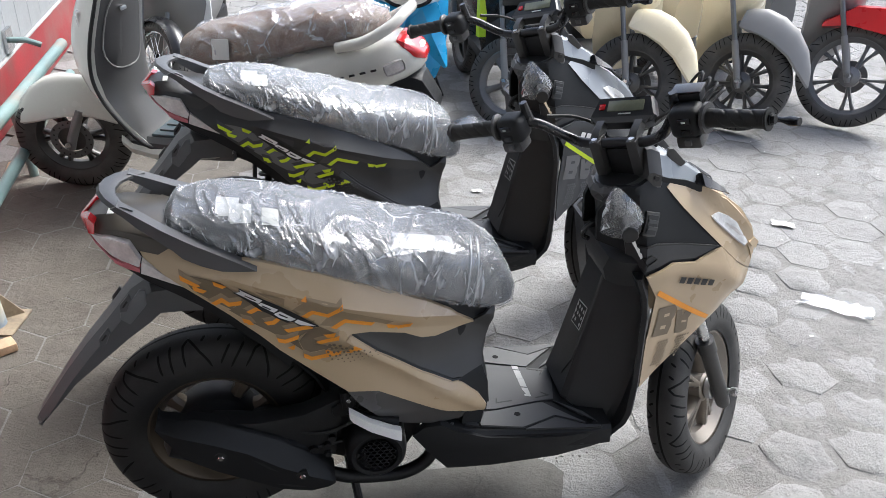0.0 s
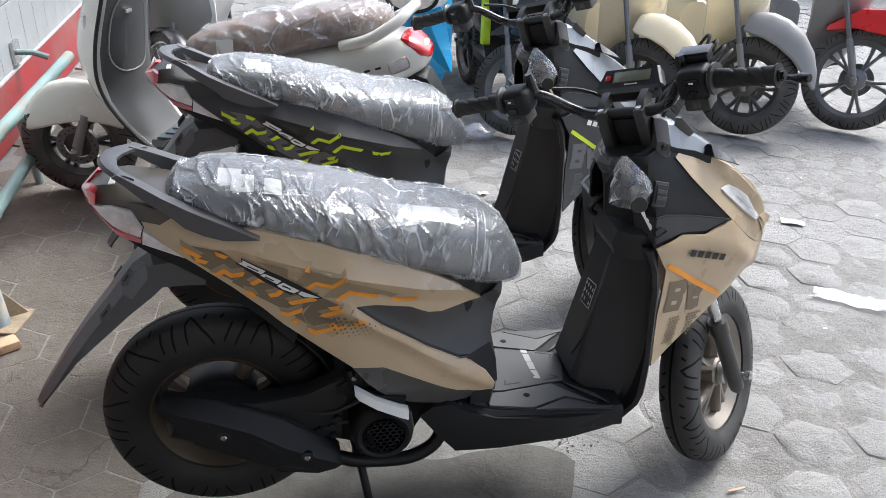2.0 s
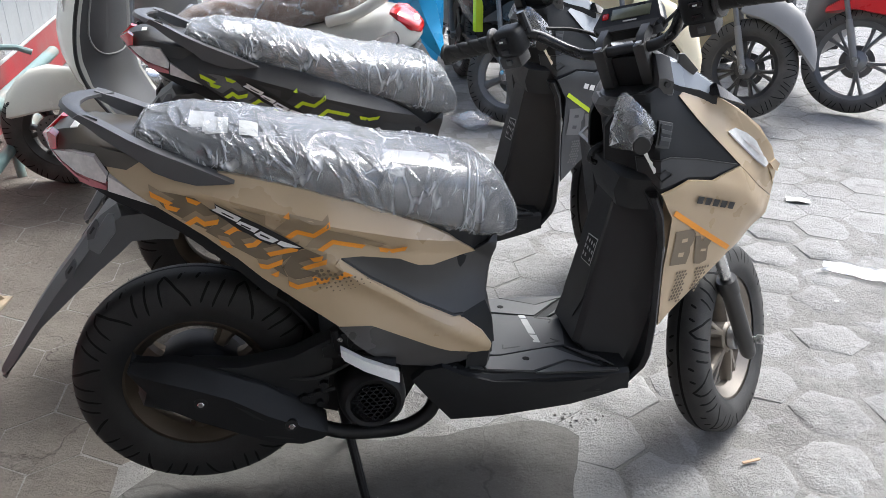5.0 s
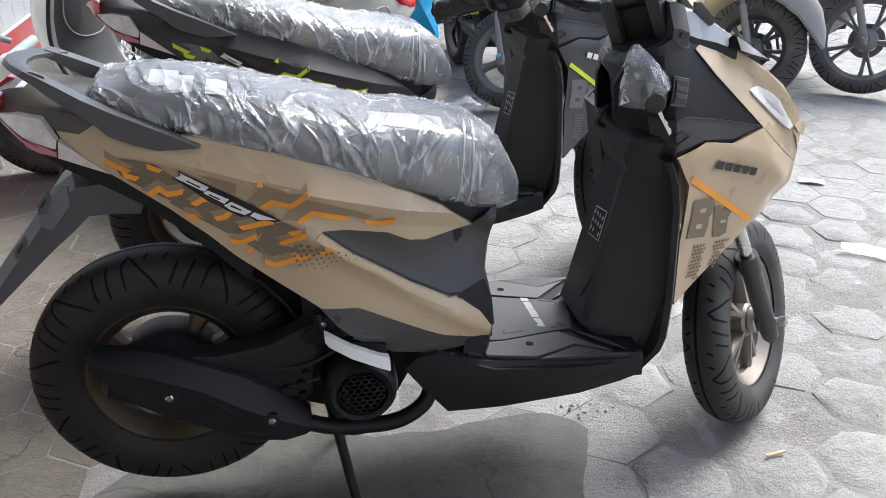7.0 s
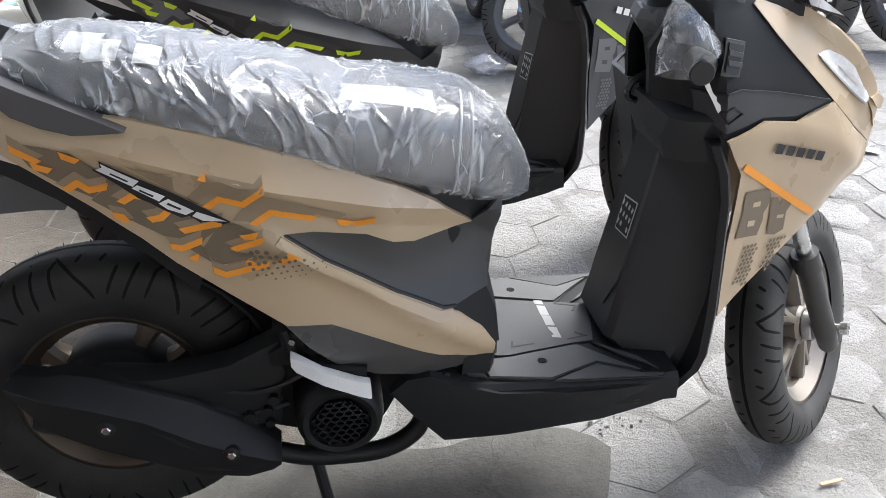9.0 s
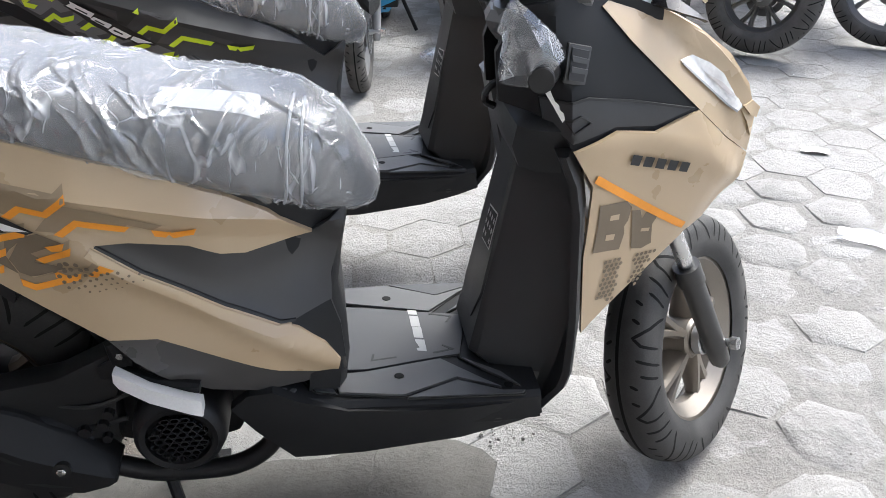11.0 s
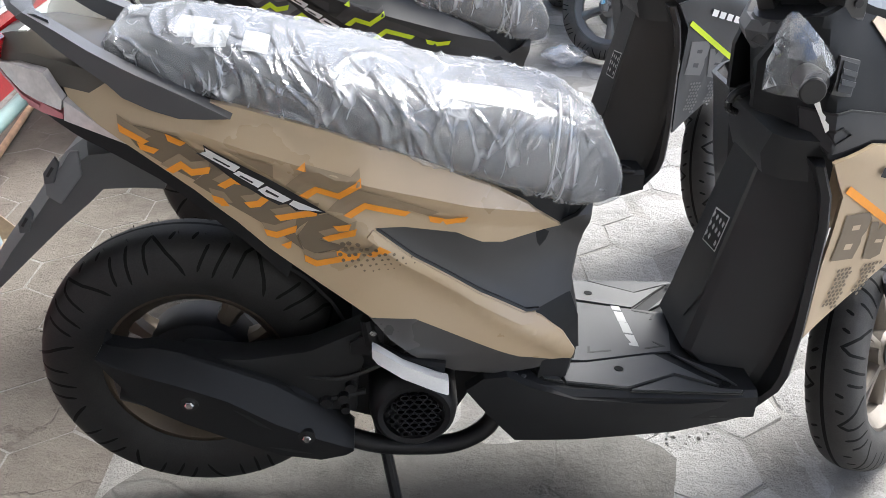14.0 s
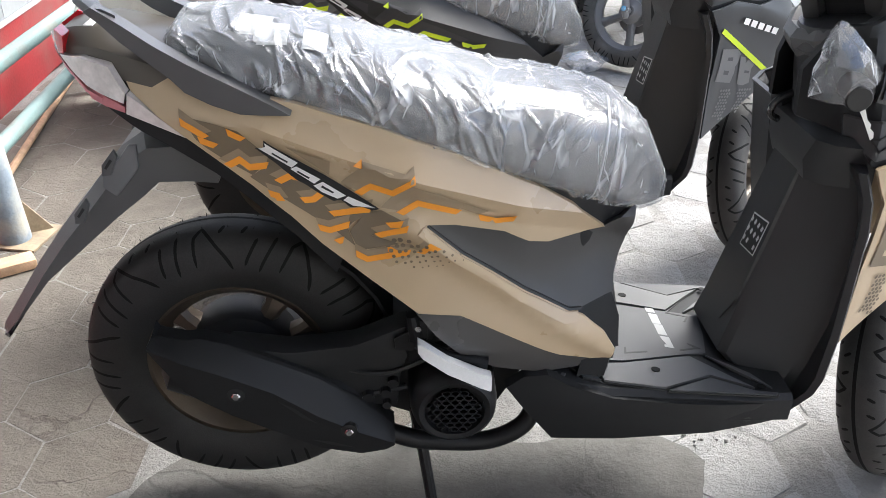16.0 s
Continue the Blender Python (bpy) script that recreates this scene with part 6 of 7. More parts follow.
def wavy(poly, step=0.02):
    out = []
    for (x0, y0), (x1, y1) in zip(poly, poly[1:] + poly[:1]):
        k = max(1, int(math.hypot(x1 - x0, y1 - y0) / step))
        for i in range(k):
            x, y = x0 + (x1 - x0) * i / k, y0 + (y1 - y0) * i / k
            out.append((x + 0.010 * noise.noise(Vector((x * 11, y * 11, 1))), y + 0.010 * noise.noise(Vector((x * 11, y * 11, 9)))))
    return out


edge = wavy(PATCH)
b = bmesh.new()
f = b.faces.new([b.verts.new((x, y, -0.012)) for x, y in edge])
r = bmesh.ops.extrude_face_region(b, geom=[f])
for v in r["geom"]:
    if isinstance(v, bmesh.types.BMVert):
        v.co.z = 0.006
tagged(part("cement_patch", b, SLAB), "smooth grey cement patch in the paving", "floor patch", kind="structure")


HEX, GAP, TURN_HEX = 0.1262, 0.0012, radians(-22)


def hexagon(seed, wear=1.0):
    """One worn paver: uneven top, ragged edge, 60 triangles; wear 1 for a rounded, crumbled one, near 0 for a flat one."""
    rng = random.Random(seed)
    rings = [[], [], []]
    lean = rng.uniform(0, 2 * math.pi)
    for k in range(12):
        a = TURN_HEX + math.pi / 6 * k
        R = HEX * (1.0 if k % 2 == 0 else math.cos(math.pi / 6) * 1.01)
        chip = rng.random() ** 2
        dip = 0.004 * math.cos(a - lean) * wear
        rings[0].append((R * 0.66 * math.cos(a), R * 0.66 * math.sin(a), (rng.gauss(0, 0.002) - 0.0005) * wear + dip * 0.5))
        r = R * (0.975 - 0.05 * wear) - 0.012 * chip * wear
        rings[1].append((r * math.cos(a), r * math.sin(a), (-0.0045 - 0.005 * chip) * wear + dip))
        r = R - GAP - 0.003 * chip * wear
        rings[2].append((r * math.cos(a), r * math.sin(a), -0.014))
    vs = rings[0] + rings[1] + rings[2] + [(0, 0, 0.002 * wear)]
    fs = []
    for k in range(12):
        j = (k + 1) % 12
        fs += [(36, k, j), (k, 12 + k, 12 + j, j), (12 + k, 24 + k, 24 + j, 12 + j)]
    return vs, fs


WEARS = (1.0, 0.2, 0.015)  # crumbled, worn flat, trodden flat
kinds = []
for k in range(24):
    vs, fs = hexagon(k, WEARS[k // 8])
    me = bpy.data.meshes.new("paver")
    me.from_pydata(vs, [], fs)
    me.materials.append(PAVER if k < 16 else PAVER_DIRTY_DIM)
    me.polygons.foreach_set("use_smooth", [True] * len(me.polygons))
    me.set_sharp_from_angle(angle=radians(38))
    kinds.append(me)


def sand_level(x, y):
    """Sand and dust between the pavers: it drowns some edges and leaves others standing."""
    q = Vector((x, y, 0))
    rough = min(1.0, max(0.1, (x + 0.3) / 0.8)) * (1.0 - 0.62 * min(1.0, max(0.0, (y - 2.7) / 0.5)))
    return -0.0006 - 0.0046 * rough + rough * (0.0052 * noise.noise(q * 3.1) + 0.0034 * noise.noise(q * 9.0 + Vector((7, 0, 0))))


b = bmesh.new()
grid = [[b.verts.new((-2.2 + 0.04 * i, 1.0 + 0.04 * j, sand_level(-2.2 + 0.04 * i, 1.0 + 0.04 * j))) for j in range(130)] for i in range(170)]
for p, q in zip(grid, grid[1:]):
    for j in range(129):
        b.faces.new((p[j], q[j], q[j + 1], p[j + 1]))
pavement = tagged(part("pavement", b, JOINT, angle=80), "worn grey hexagonal concrete pavers with dusty joints", "pavement", kind="structure")
spots = []
c, s = math.cos(TURN_HEX), math.sin(TURN_HEX)
for i in range(-50, 51):
    for j in range(-50, 51):
        u, v = 1.5 * HEX * i, math.sqrt(3) * HEX * (j + 0.5 * (i % 2))
        x, y = 1.745 + u * c - v * s, 3.43 + u * s + v * c
        if -1.2 < y < 9.4 and wall_x(y, 0.05) < x < 7.5 and not inside(x, y, PATCH):
            spots.append((math.hypot(x - 0.8, y - 2.4), x, y))
spots.sort()
rng = random.Random(5)
far_v, far_f, far_m = [], [], []
for k, (d, x, y) in enumerate(spots):
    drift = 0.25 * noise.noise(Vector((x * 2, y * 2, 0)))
    # Trodden pavers lie flat; their colour also holds shade from under the roof.
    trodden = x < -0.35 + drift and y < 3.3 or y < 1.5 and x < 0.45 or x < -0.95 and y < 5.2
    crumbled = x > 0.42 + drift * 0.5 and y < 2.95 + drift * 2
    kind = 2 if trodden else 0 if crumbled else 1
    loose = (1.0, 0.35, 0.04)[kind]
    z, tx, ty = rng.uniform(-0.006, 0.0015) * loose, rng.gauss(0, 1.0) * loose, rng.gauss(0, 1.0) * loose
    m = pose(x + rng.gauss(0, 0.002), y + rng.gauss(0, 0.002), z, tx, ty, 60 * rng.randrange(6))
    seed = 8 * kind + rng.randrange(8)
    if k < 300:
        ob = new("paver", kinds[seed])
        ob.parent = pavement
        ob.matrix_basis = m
    else:
        vs, fs = hexagon(seed, WEARS[kind])
        o = len(far_v)
        far_v += [tuple(m @ Vector(p)) for p in vs]
        far_f += [tuple(o + q for q in f) for f in fs]
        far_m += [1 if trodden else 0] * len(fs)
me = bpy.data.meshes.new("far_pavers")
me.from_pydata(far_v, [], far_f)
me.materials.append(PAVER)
me.materials.append(PAVER_DIRTY_DIM)
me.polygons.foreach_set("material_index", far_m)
me.polygons.foreach_set("use_smooth", [True] * len(me.polygons))
me.set_sharp_from_angle(angle=radians(38))
far = new("far_pavers", me)
far.parent = pavement
far["kind"] = "stuff"

# ---- other vehicles ----
IVORY = surface("ivory_gloss_paint", (0.66, 0.645, 0.585), 0.22, var=0.03, scale=3, bump=0.0, coat=0.5)
CREAM = surface("cream_gloss_paint", (0.80, 0.70, 0.48), 0.25, var=0.03, scale=3, bump=0.0, coat=0.5)
MID_GREY = surface("mid_grey_plastic", (0.22, 0.215, 0.21), 0.45, var=0.06, grain=600, bump=0.05)
RED_PLASTIC = surface("bright_red_plastic", (0.65, 0.015, 0.02), 0.3, var=0.05, bump=0.0, coat=0.3)
BLUE_PLASTIC = surface("sky_blue_plastic", (0.03, 0.30, 0.58), 0.3, var=0.05, bump=0.0, coat=0.3)
WHITE_PLASTIC = surface("white_gloss_plastic", (0.75, 0.76, 0.77), 0.25, var=0.04, bump=0.0, coat=0.3)
BROWN_SEAT = surface("brown_leatherette", (0.17, 0.105, 0.07), 0.5, var=0.1, grain=500, bump=0.2)
DARK_RIM = surface("dark_alloy", (0.095, 0.092, 0.088), 0.4, 0.6, var=0.1, grain=400, bump=0.05)
GREY_RIM = surface("grey_alloy", (0.17, 0.17, 0.17), 0.42, 0.6, var=0.1, grain=400, bump=0.05)
SHIELD_GREY = surface("dark_warm_grey_plastic", (0.066, 0.065, 0.065), 0.42, var=0.08, grain=600, bump=0.05)
TEAL_MAT = surface("blue_grey_rubber_mat", (0.06, 0.085, 0.095), 0.4, var=0.1, bump=0.1)
TYRE_FAR = {}


def wheel(parent, m, R, half, bead, rim_mat, spokes=5, split=True, wire=False, name="front_wheel", rotor=True):
    key = (R, half)
    if wire:
        b = revolve([(bead + 0.012, -0.022), (bead + 0.012, 0.022), (bead - 0.006, 0.018), (bead - 0.01, 0.0), (bead - 0.006, -0.018)], 64, closed=True)
        disc(0.045, -0.035, 0.035, seg=24, bevel=0.004, bm=b)
    else:
        b = alloy_rim(bead, half, 0.04)
    w = part(name, b, rim_mat, parent, at=m)
    if wire:
        b = bmesh.new()
        for k in range(36):
            a = 2 * math.pi * k / 36
            a2, y = a + (0.45 if k % 2 else -0.45), (0.03 if k % 4 < 2 else -0.03)
            tube([(0.042 * math.cos(a2), y, 0.042 * math.sin(a2)), (bead * math.cos(a), 0, bead * math.sin(a))], 0.0016, 5, b)
        tagged(part("wire_spokes", b, rim_mat, w), kind="stuff")
    else:
        add_spokes(w, bead, half, 0.04, spokes, rim_mat, split)
    if key not in TYRE_FAR:
        t = part("tyre", tyre_mesh(R, half, bead + 0.003, 12, 110, 20, 0.0048), RUBBER_GREY, w)
        t.data.materials.append(HOLLOW_SHADE)
        TYRE_FAR[key] = t.data
    else:
        t = new("tyre", TYRE_FAR[key])
        t.parent = w
    if rotor:
        b = revolve([(0.06, 0.045), (0.092, 0.045), (0.092, 0.049), (0.06, 0.049)], 48, closed=True)
        rotor_disc = part("brake_disc", b, GREY_RIM, w, "drilled steel brake disc")
        b = bmesh.new()
        for k in range(20):
            a, r = 2 * math.pi * k / 20, 0.07 + 0.006 * (k % 3)
            disc(0.0042, 0.0485, 0.0497, (r * math.cos(a), 0, r * math.sin(a)), 8, 0, b)
        tagged(part("drilled_holes", b, INK_GAP_BLACK, rotor_disc), kind="stuff")
        part("hub", revolve([(0.0001, -0.052), (0.022, -0.052), (0.03, -0.044), (0.056, -0.034), (0.06, 0.034), (0.0001, 0.04)], 32), rim_mat, w)
        part("disc_axle", tube([(0, -0.09, 0), (0, 0.09, 0)], 0.011, 10), ALLOY, w)
    return w


def arch(R, a0, a1, half, thick=0.006, drop=0.03, n=18, taper=0.25, lift=0.0):
    """A mudguard bent round the wheel from angle a0 to a1, rounded across."""
    rings = []
    for i in range(n + 1):
        t = i / n
        a = radians(a0 + (a1 - a0) * t)
        wd = half * (1 - taper * abs(2 * t - 1) ** 3)
        ring_o, ring_i = [], []
        for k in range(11):
            u = -1 + 0.2 * k
            r = R + lift * math.sin(math.pi * t) - drop * abs(u) ** 2.4
            ring_o.append((r * math.cos(a), u * wd, r * math.sin(a)))
            ring_i.append(((r - thick) * math.cos(a), u * wd * 0.97, (r - thick) * math.sin(a)))
        rings.append(ring_o + ring_i[::-1])
    return loft(rings)


def oval(cx, cz, rx, ry, n=20, power=0.7, lean=0.0):
    out = []
    for k in range(n):
        a = 2 * math.pi * k / n
        c, s = math.cos(a), math.sin(a)
        out.append((cx + lean * s, ry * math.copysign(abs(c) ** power, c), cz + rx * math.copysign(abs(s) ** power, s)))
    return out


LOW_BILL = ((1.12, 0.40, 0.44, 0.02), (1.08, 0.40, 0.56, 0.16), (0.95, 0.42, 0.82, 0.25), (0.72, 0.48, 1.08, 0.32), (0.42, 0.56, 1.28, 0.36), (0.08, 0.62, 1.36, 0.36), (-0.3, 0.62, 1.30, 0.34), (-0.65, 0.52, 1.12, 0.30), (-0.9, 0.40, 0.85, 0.24))
HIGH_BILL = ((1.26, 0.30, 0.34, 0.02), (1.19, 0.36, 0.62, 0.14), (1.0, 0.52, 0.98, 0.22), (0.7, 0.76, 1.28, 0.29), (0.35, 0.92, 1.46, 0.33), (0.0, 1.0, 1.52, 0.33), (-0.3, 1.02, 1.46, 0.30), (-0.42, 1.04, 1.40, 0.27))


def bill(cx, cz, R, shape=LOW_BILL):
    """A rounded fender like a bill: high over the wheel, drawn out to a tip in front."""
    rings = []
    for dx, lo, hi, wd in shape:
        ring_o, ring_i = [], []
        for q in range(13):
            u = -1 + q / 6
            z = lo + (hi - lo) * (1 - abs(u) ** 2.6)
            ring_o.append((cx + R * dx, u * wd * R, cz + R * z))
            ring_i.append((cx + R * (dx - 0.03 * (1 if dx > 0 else -1)), u * wd * R * 0.94, cz + R * (z - 0.035)))
        rings.append(ring_o + ring_i[::-1])
    return loft(rings)


def retro_scooter(m):
    """The ivory scooter with the brown seat, its near side a left one."""
    bike = thing("retro_scooter", m, "ivory retro scooter with film-wrapped brown seat and grey leg shield", "scooter", "parked scooters")
    steer = Matrix.Translation((1.10, 0, 0.7)) @ Matrix.Rotation(radians(14), 4, Vector((-0.42, 0, 0.9))) @ Matrix.Translation((-1.10, 0, -0.7))
    wheel(bike, steer @ pose(1.235, 0, 0.25), 0.25, 0.05, 0.158, DARK_RIM, 6)
    wheel(bike, pose(0, 0, 0.25), 0.25, 0.05, 0.158, DARK_RIM, 6, name="rear_wheel", rotor=False)
    part("front_fender", bill(1.215, 0.245, 0.222), IVORY, bike, "ivory rounded front fender", at=steer)
    for s in (-1, 1):
        part("fork_leg", tube([(1.235, s * 0.075, 0.22), (1.225, s * 0.074, 0.26), (1.165, s * 0.062, 0.40)], [0.018, 0.022, 0.02], 12), MID_GREY, bike, at=steer)
        part("axle_nut", shifted(disc(0.014, -0.012, 0.012, seg=6), (1.235, s * 0.095, 0.25)), STEEL, bike, at=steer)

    # leg shield: an ivory outer shell with a dark inner face
    def edge(z):
        return ip(z, (0.27, 0.31, 0.39, 0.51, 0.62, 0.72, 0.80, 0.92, 1.0), (0.70, 0.79, 0.865, 0.945, 0.97, 0.96, 0.94, 0.905, 0.885)), ip(z, (0.27, 0.31, 0.45, 0.7, 0.9, 1.0), (0.15, 0.175, 0.20, 0.205, 0.185, 0.16))

    outer, inner = [], []
    for k in range(16):
        z = 0.275 + 0.725 * k / 15
        x, y = edge(z)
        bulge = 0.17 * math.sin(math.pi * min(1, (z - 0.2) / 1.1))
        outer.append([(x + bulge * (1 - abs(u) ** 2.2), u * y, z) for u in [-1 + 0.2 * q for q in range(11)]] + [(x - 0.02 + bulge * 0.9 * (1 - abs(u) ** 2.2), u * y * 0.95, z) for u in [1 - 0.2 * q for q in range(11)]])
        hump = ip(z, (0.27, 0.34, 0.5, 0.62, 0.75, 0.9, 1.0), (0.0, 0.03, 0.06, 0.08, 0.07, 0.05, 0.05))
        inner.append([(x - 0.012 - hump * (1 - abs(u) ** 3), u * (y - 0.018), z) for u in [-1 + 0.125 * q for q in range(17)]] + [(x + 0.01, (y - 0.02), z), (x + 0.01, -(y - 0.02), z)])
    part("front_apron", loft(outer), IVORY, bike, "ivory front apron")
    part("leg_shield", loft(inner), SHIELD_GREY, bike, "dark grey inner leg shield")
    def on_shield(u, z, out=0.0):
        x, y = edge(z)
        hump = ip(z, (0.27, 0.34, 0.5, 0.62, 0.75, 0.9, 1.0), (0.0, 0.03, 0.06, 0.08, 0.07, 0.05, 0.05))
        return (x - 0.012 - hump * (1 - abs(u) ** 3) - out, u * (y - 0.018), z)

    rim_line = [(0.30 + 0.58 * math.copysign(abs(math.cos(a)) ** 0.6, math.cos(a)), 0.775 + 0.155 * math.copysign(abs(math.sin(a)) ** 0.6, math.sin(a))) for a in [2 * math.pi * q / 28 for q in range(28)]]
    door = part("glove_box_door", loft([[on_shield(u, z, 0.0) for u, z in rim_line], [on_shield(0.30 + (u - 0.30) * 0.97, 0.775 + (z - 0.775) * 0.98, 0.004) for u, z in rim_line], [on_shield(0.30 + (u - 0.30) * 0.5, 0.775 + (z - 0.775) * 0.5, 0.006) for u, z in rim_line]]), SHIELD_GREY, bike, "grey glove box door")
    part("door_trim", tube([on_shield(u, z, 0.003) for u, z in rim_line] + [on_shield(*rim_line[0], 0.003)], 0.0035, 6), MID_GREY, door)
    part("box_latch", box((0.01, 0.04, 0.016), (edge(0.86)[0] - 0.075, 0.09, 0.865), 0.004), ALLOY, bike)
    part("apron_trim", tube(smooth_path([(edge(z)[0] - 0.004, edge(z)[1] + 0.002, z) for z in (0.275, 0.33, 0.42, 0.52, 0.62, 0.75, 0.9, 1.0)]), 0.008, 8), RUBBER, bike)
    part("side_lamp", shifted(box((0.03, 0.05, 0.10), (0, 0, 0), 0.012), (1.02, 0.125, 0.80), Matrix.Rotation(0.7, 4, "Z")), CLEAR_LENS, bike)
    # foot board and body
    part("foot_board", loft([[(x, -wd, 0.27), (x, wd, 0.27), (x, wd, 0.325), (x, wd - 0.02, 0.345), (x, -wd + 0.02, 0.345), (x, -wd, 0.325)] for x, wd in ((0.42, 0.15), (0.55, 0.165), (0.74, 0.17), (0.87, 0.155))]), SHIELD_GREY, bike)
    for s in (-1, 1):
        part("floor_sill", loft([[(x, s * (wd - 0.02), z - 0.035), (x, s * wd, z - 0.02), (x, s * (wd + 0.006), z), (x, s * (wd - 0.004), z + 0.02), (x, s * (wd - 0.02), z + 0.01)] for x, wd, z in ((0.42, 0.165, 0.335), (0.50, 0.175, 0.31), (0.62, 0.18, 0.29), (0.76, 0.182, 0.285), (0.86, 0.175, 0.30), (0.90, 0.17, 0.33))]), IVORY, bike, "ivory sill of the footboard")
    board = part("foot_mat", box((0.24, 0.28, 0.012), (0.66, 0, 0.352), 0.005), TEAL_MAT, bike)
    for k in range(4):
        part("mat_rib", box((0.20, 0.012, 0.008), (0.66, -0.1 + 0.065 * k, 0.361), 0.003), MAT, board)
    rings = []
    for x, lo, hi, wd in ((0.54, 0.36, 0.62, 0.09), (0.48, 0.36, 0.65, 0.13), (0.30, 0.42, 0.68, 0.165), (0.13, 0.50, 0.75, 0.185), (-0.05, 0.57, 0.79, 0.185), (-0.20, 0.61, 0.835, 0.165), (-0.30, 0.655, 0.822, 0.12), (-0.35, 0.695, 0.79, 0.07), (-0.365, 0.72, 0.765, 0.03)):
        rings.append(oval(x, (lo + hi) / 2, (hi - lo) / 2, wd, 24, 0.72))
    body = part("rear_body", loft(rings), IVORY, bike, "rounded ivory rear body")
    b = bmesh.new()
    for k in range(6):
        box((0.024, 0.004, 0.009), (0.02 - 0.042 * k, 0.1875 - 0.0035 * max(0, k - 2), 0.655 + 0.012 * k), 0.002, b, Matrix.Rotation(0.3, 4, "Y"))
    part("model_mark", b, INK_GAP_BLACK, body)
    part("tail_lamp", loft([oval(x, z, rx, ry, 16) for x, z, rx, ry in ((-0.262, 0.808, 0.020, 0.10), (-0.295, 0.795, 0.032, 0.112), (-0.338, 0.768, 0.030, 0.092), (-0.366, 0.752, 0.018, 0.055))]), RED_LENS, bike, "red rounded tail lamp")
    for s in (-1, 1):
        part("turn_lamp", box((0.085, 0.02, 0.05), (-0.262, s * 0.138, 0.722), 0.02, None, Matrix.Rotation(s * 0.45, 4, "Z") @ Matrix.Rotation(0.35, 4, "Y")), CLEAR_LENS, bike, "clear turn lamp")
    rings, dense = [], []
    for x, t, l, h in ((0.632, 0.725, 0.668, 0.075), (0.618, 0.765, 0.645, 0.112), (0.55, 0.802, 0.635, 0.135), (0.40, 0.842, 0.655, 0.145), (0.20, 0.885, 0.71, 0.155), (0.05, 0.91, 0.755, 0.155), (-0.10, 0.918, 0.79, 0.14), (-0.19, 0.90, 0.81, 0.10), (-0.215, 0.87, 0.83, 0.04)):
        dense.append((x, (t + l) / 2, (t - l) / 2, h))
        rings.append(oval(*dense[-1], 24, 0.7))
    seat = part("seat", loft(rings), BROWN_SEAT, bike, "brown seat under creased clear film")
    film, fine = [], 260
    lift = crease_field(fine + 1, 120, 0.78, 0.5, 8, 170, 1.9)
    rings = [oval(*r, 120, 0.7) for r in dense]
    for i in range(fine + 1):
        t = (len(rings) - 1) * i / fine
        k = min(int(t), len(rings) - 2)
        ring = []
        for j, (p, q) in enumerate(zip(rings[k], rings[k + 1])):
            v = Vector(p).lerp(Vector(q), t - k)
            o = Vector((0, v.y, (v.z - 0.78) * 1.5)).normalized()
            ring.append(v + o * (0.004 + 1.2 * float(lift[i, j])))
        film.append(ring)
    part("film_wrap", loft(film), FILM_CLEAR, seat, "creased clear plastic film", 18)
    part("paper_label", loft([[(0.455 + dx, 0.152 + dx, 0.785), (0.385 + dx, 0.158 + dx, 0.79), (0.385 + dx, 0.164 + dx, 0.71), (0.455 + dx, 0.158 + dx, 0.705)] for dx in (0.004, 0.006)]), PAPER, seat)
    part("grab_rail", tube(smooth_path([(-0.04, 0.15, 0.785), (-0.15, 0.165, 0.82), (-0.25, 0.13, 0.88), (-0.285, 0.06, 0.915), (-0.29, -0.06, 0.915), (-0.25, -0.13, 0.88), (-0.15, -0.165, 0.82), (-0.04, -0.15, 0.785)]), 0.022, 12), IVORY, bike, "ivory tubular grab rail")
    part("rear_underside", loft([oval(x, z, rx, ry, 12) for x, z, rx, ry in ((0.25, 0.45, 0.05, 0.10), (0.0, 0.57, 0.05, 0.12), (-0.25, 0.66, 0.05, 0.10), (-0.36, 0.62, 0.06, 0.08), (-0.42, 0.55, 0.03, 0.07))]), PLASTIC, bike)
    part("engine_case", prism([(-0.08, 0.20), (-0.08, 0.32), (0.2, 0.38), (0.42, 0.42), (0.45, 0.28), (0.2, 0.20)], -0.10, 0.12, 0.02), DARK_METAL, bike)
    part("handlebar", tube(smooth_path([(0.84, -0.33, 1.06), (0.87, -0.2, 1.07), (0.90, 0, 1.05), (0.87, 0.2, 1.07), (0.84, 0.33, 1.06)]), 0.016, 10), DARK_METAL, bike)
    part("head_cover", loft([oval(x, 1.03, 0.06, w, 16) for x, w in ((0.84, 0.10), (0.90, 0.17), (0.98, 0.16), (1.03, 0.08))]), IVORY, bike)
    part("side_stand", tube([(0.35, 0.1, 0.26), (0.33, 0.2, 0.02)], 0.01, 8), DARK_METAL, bike)
    return bike


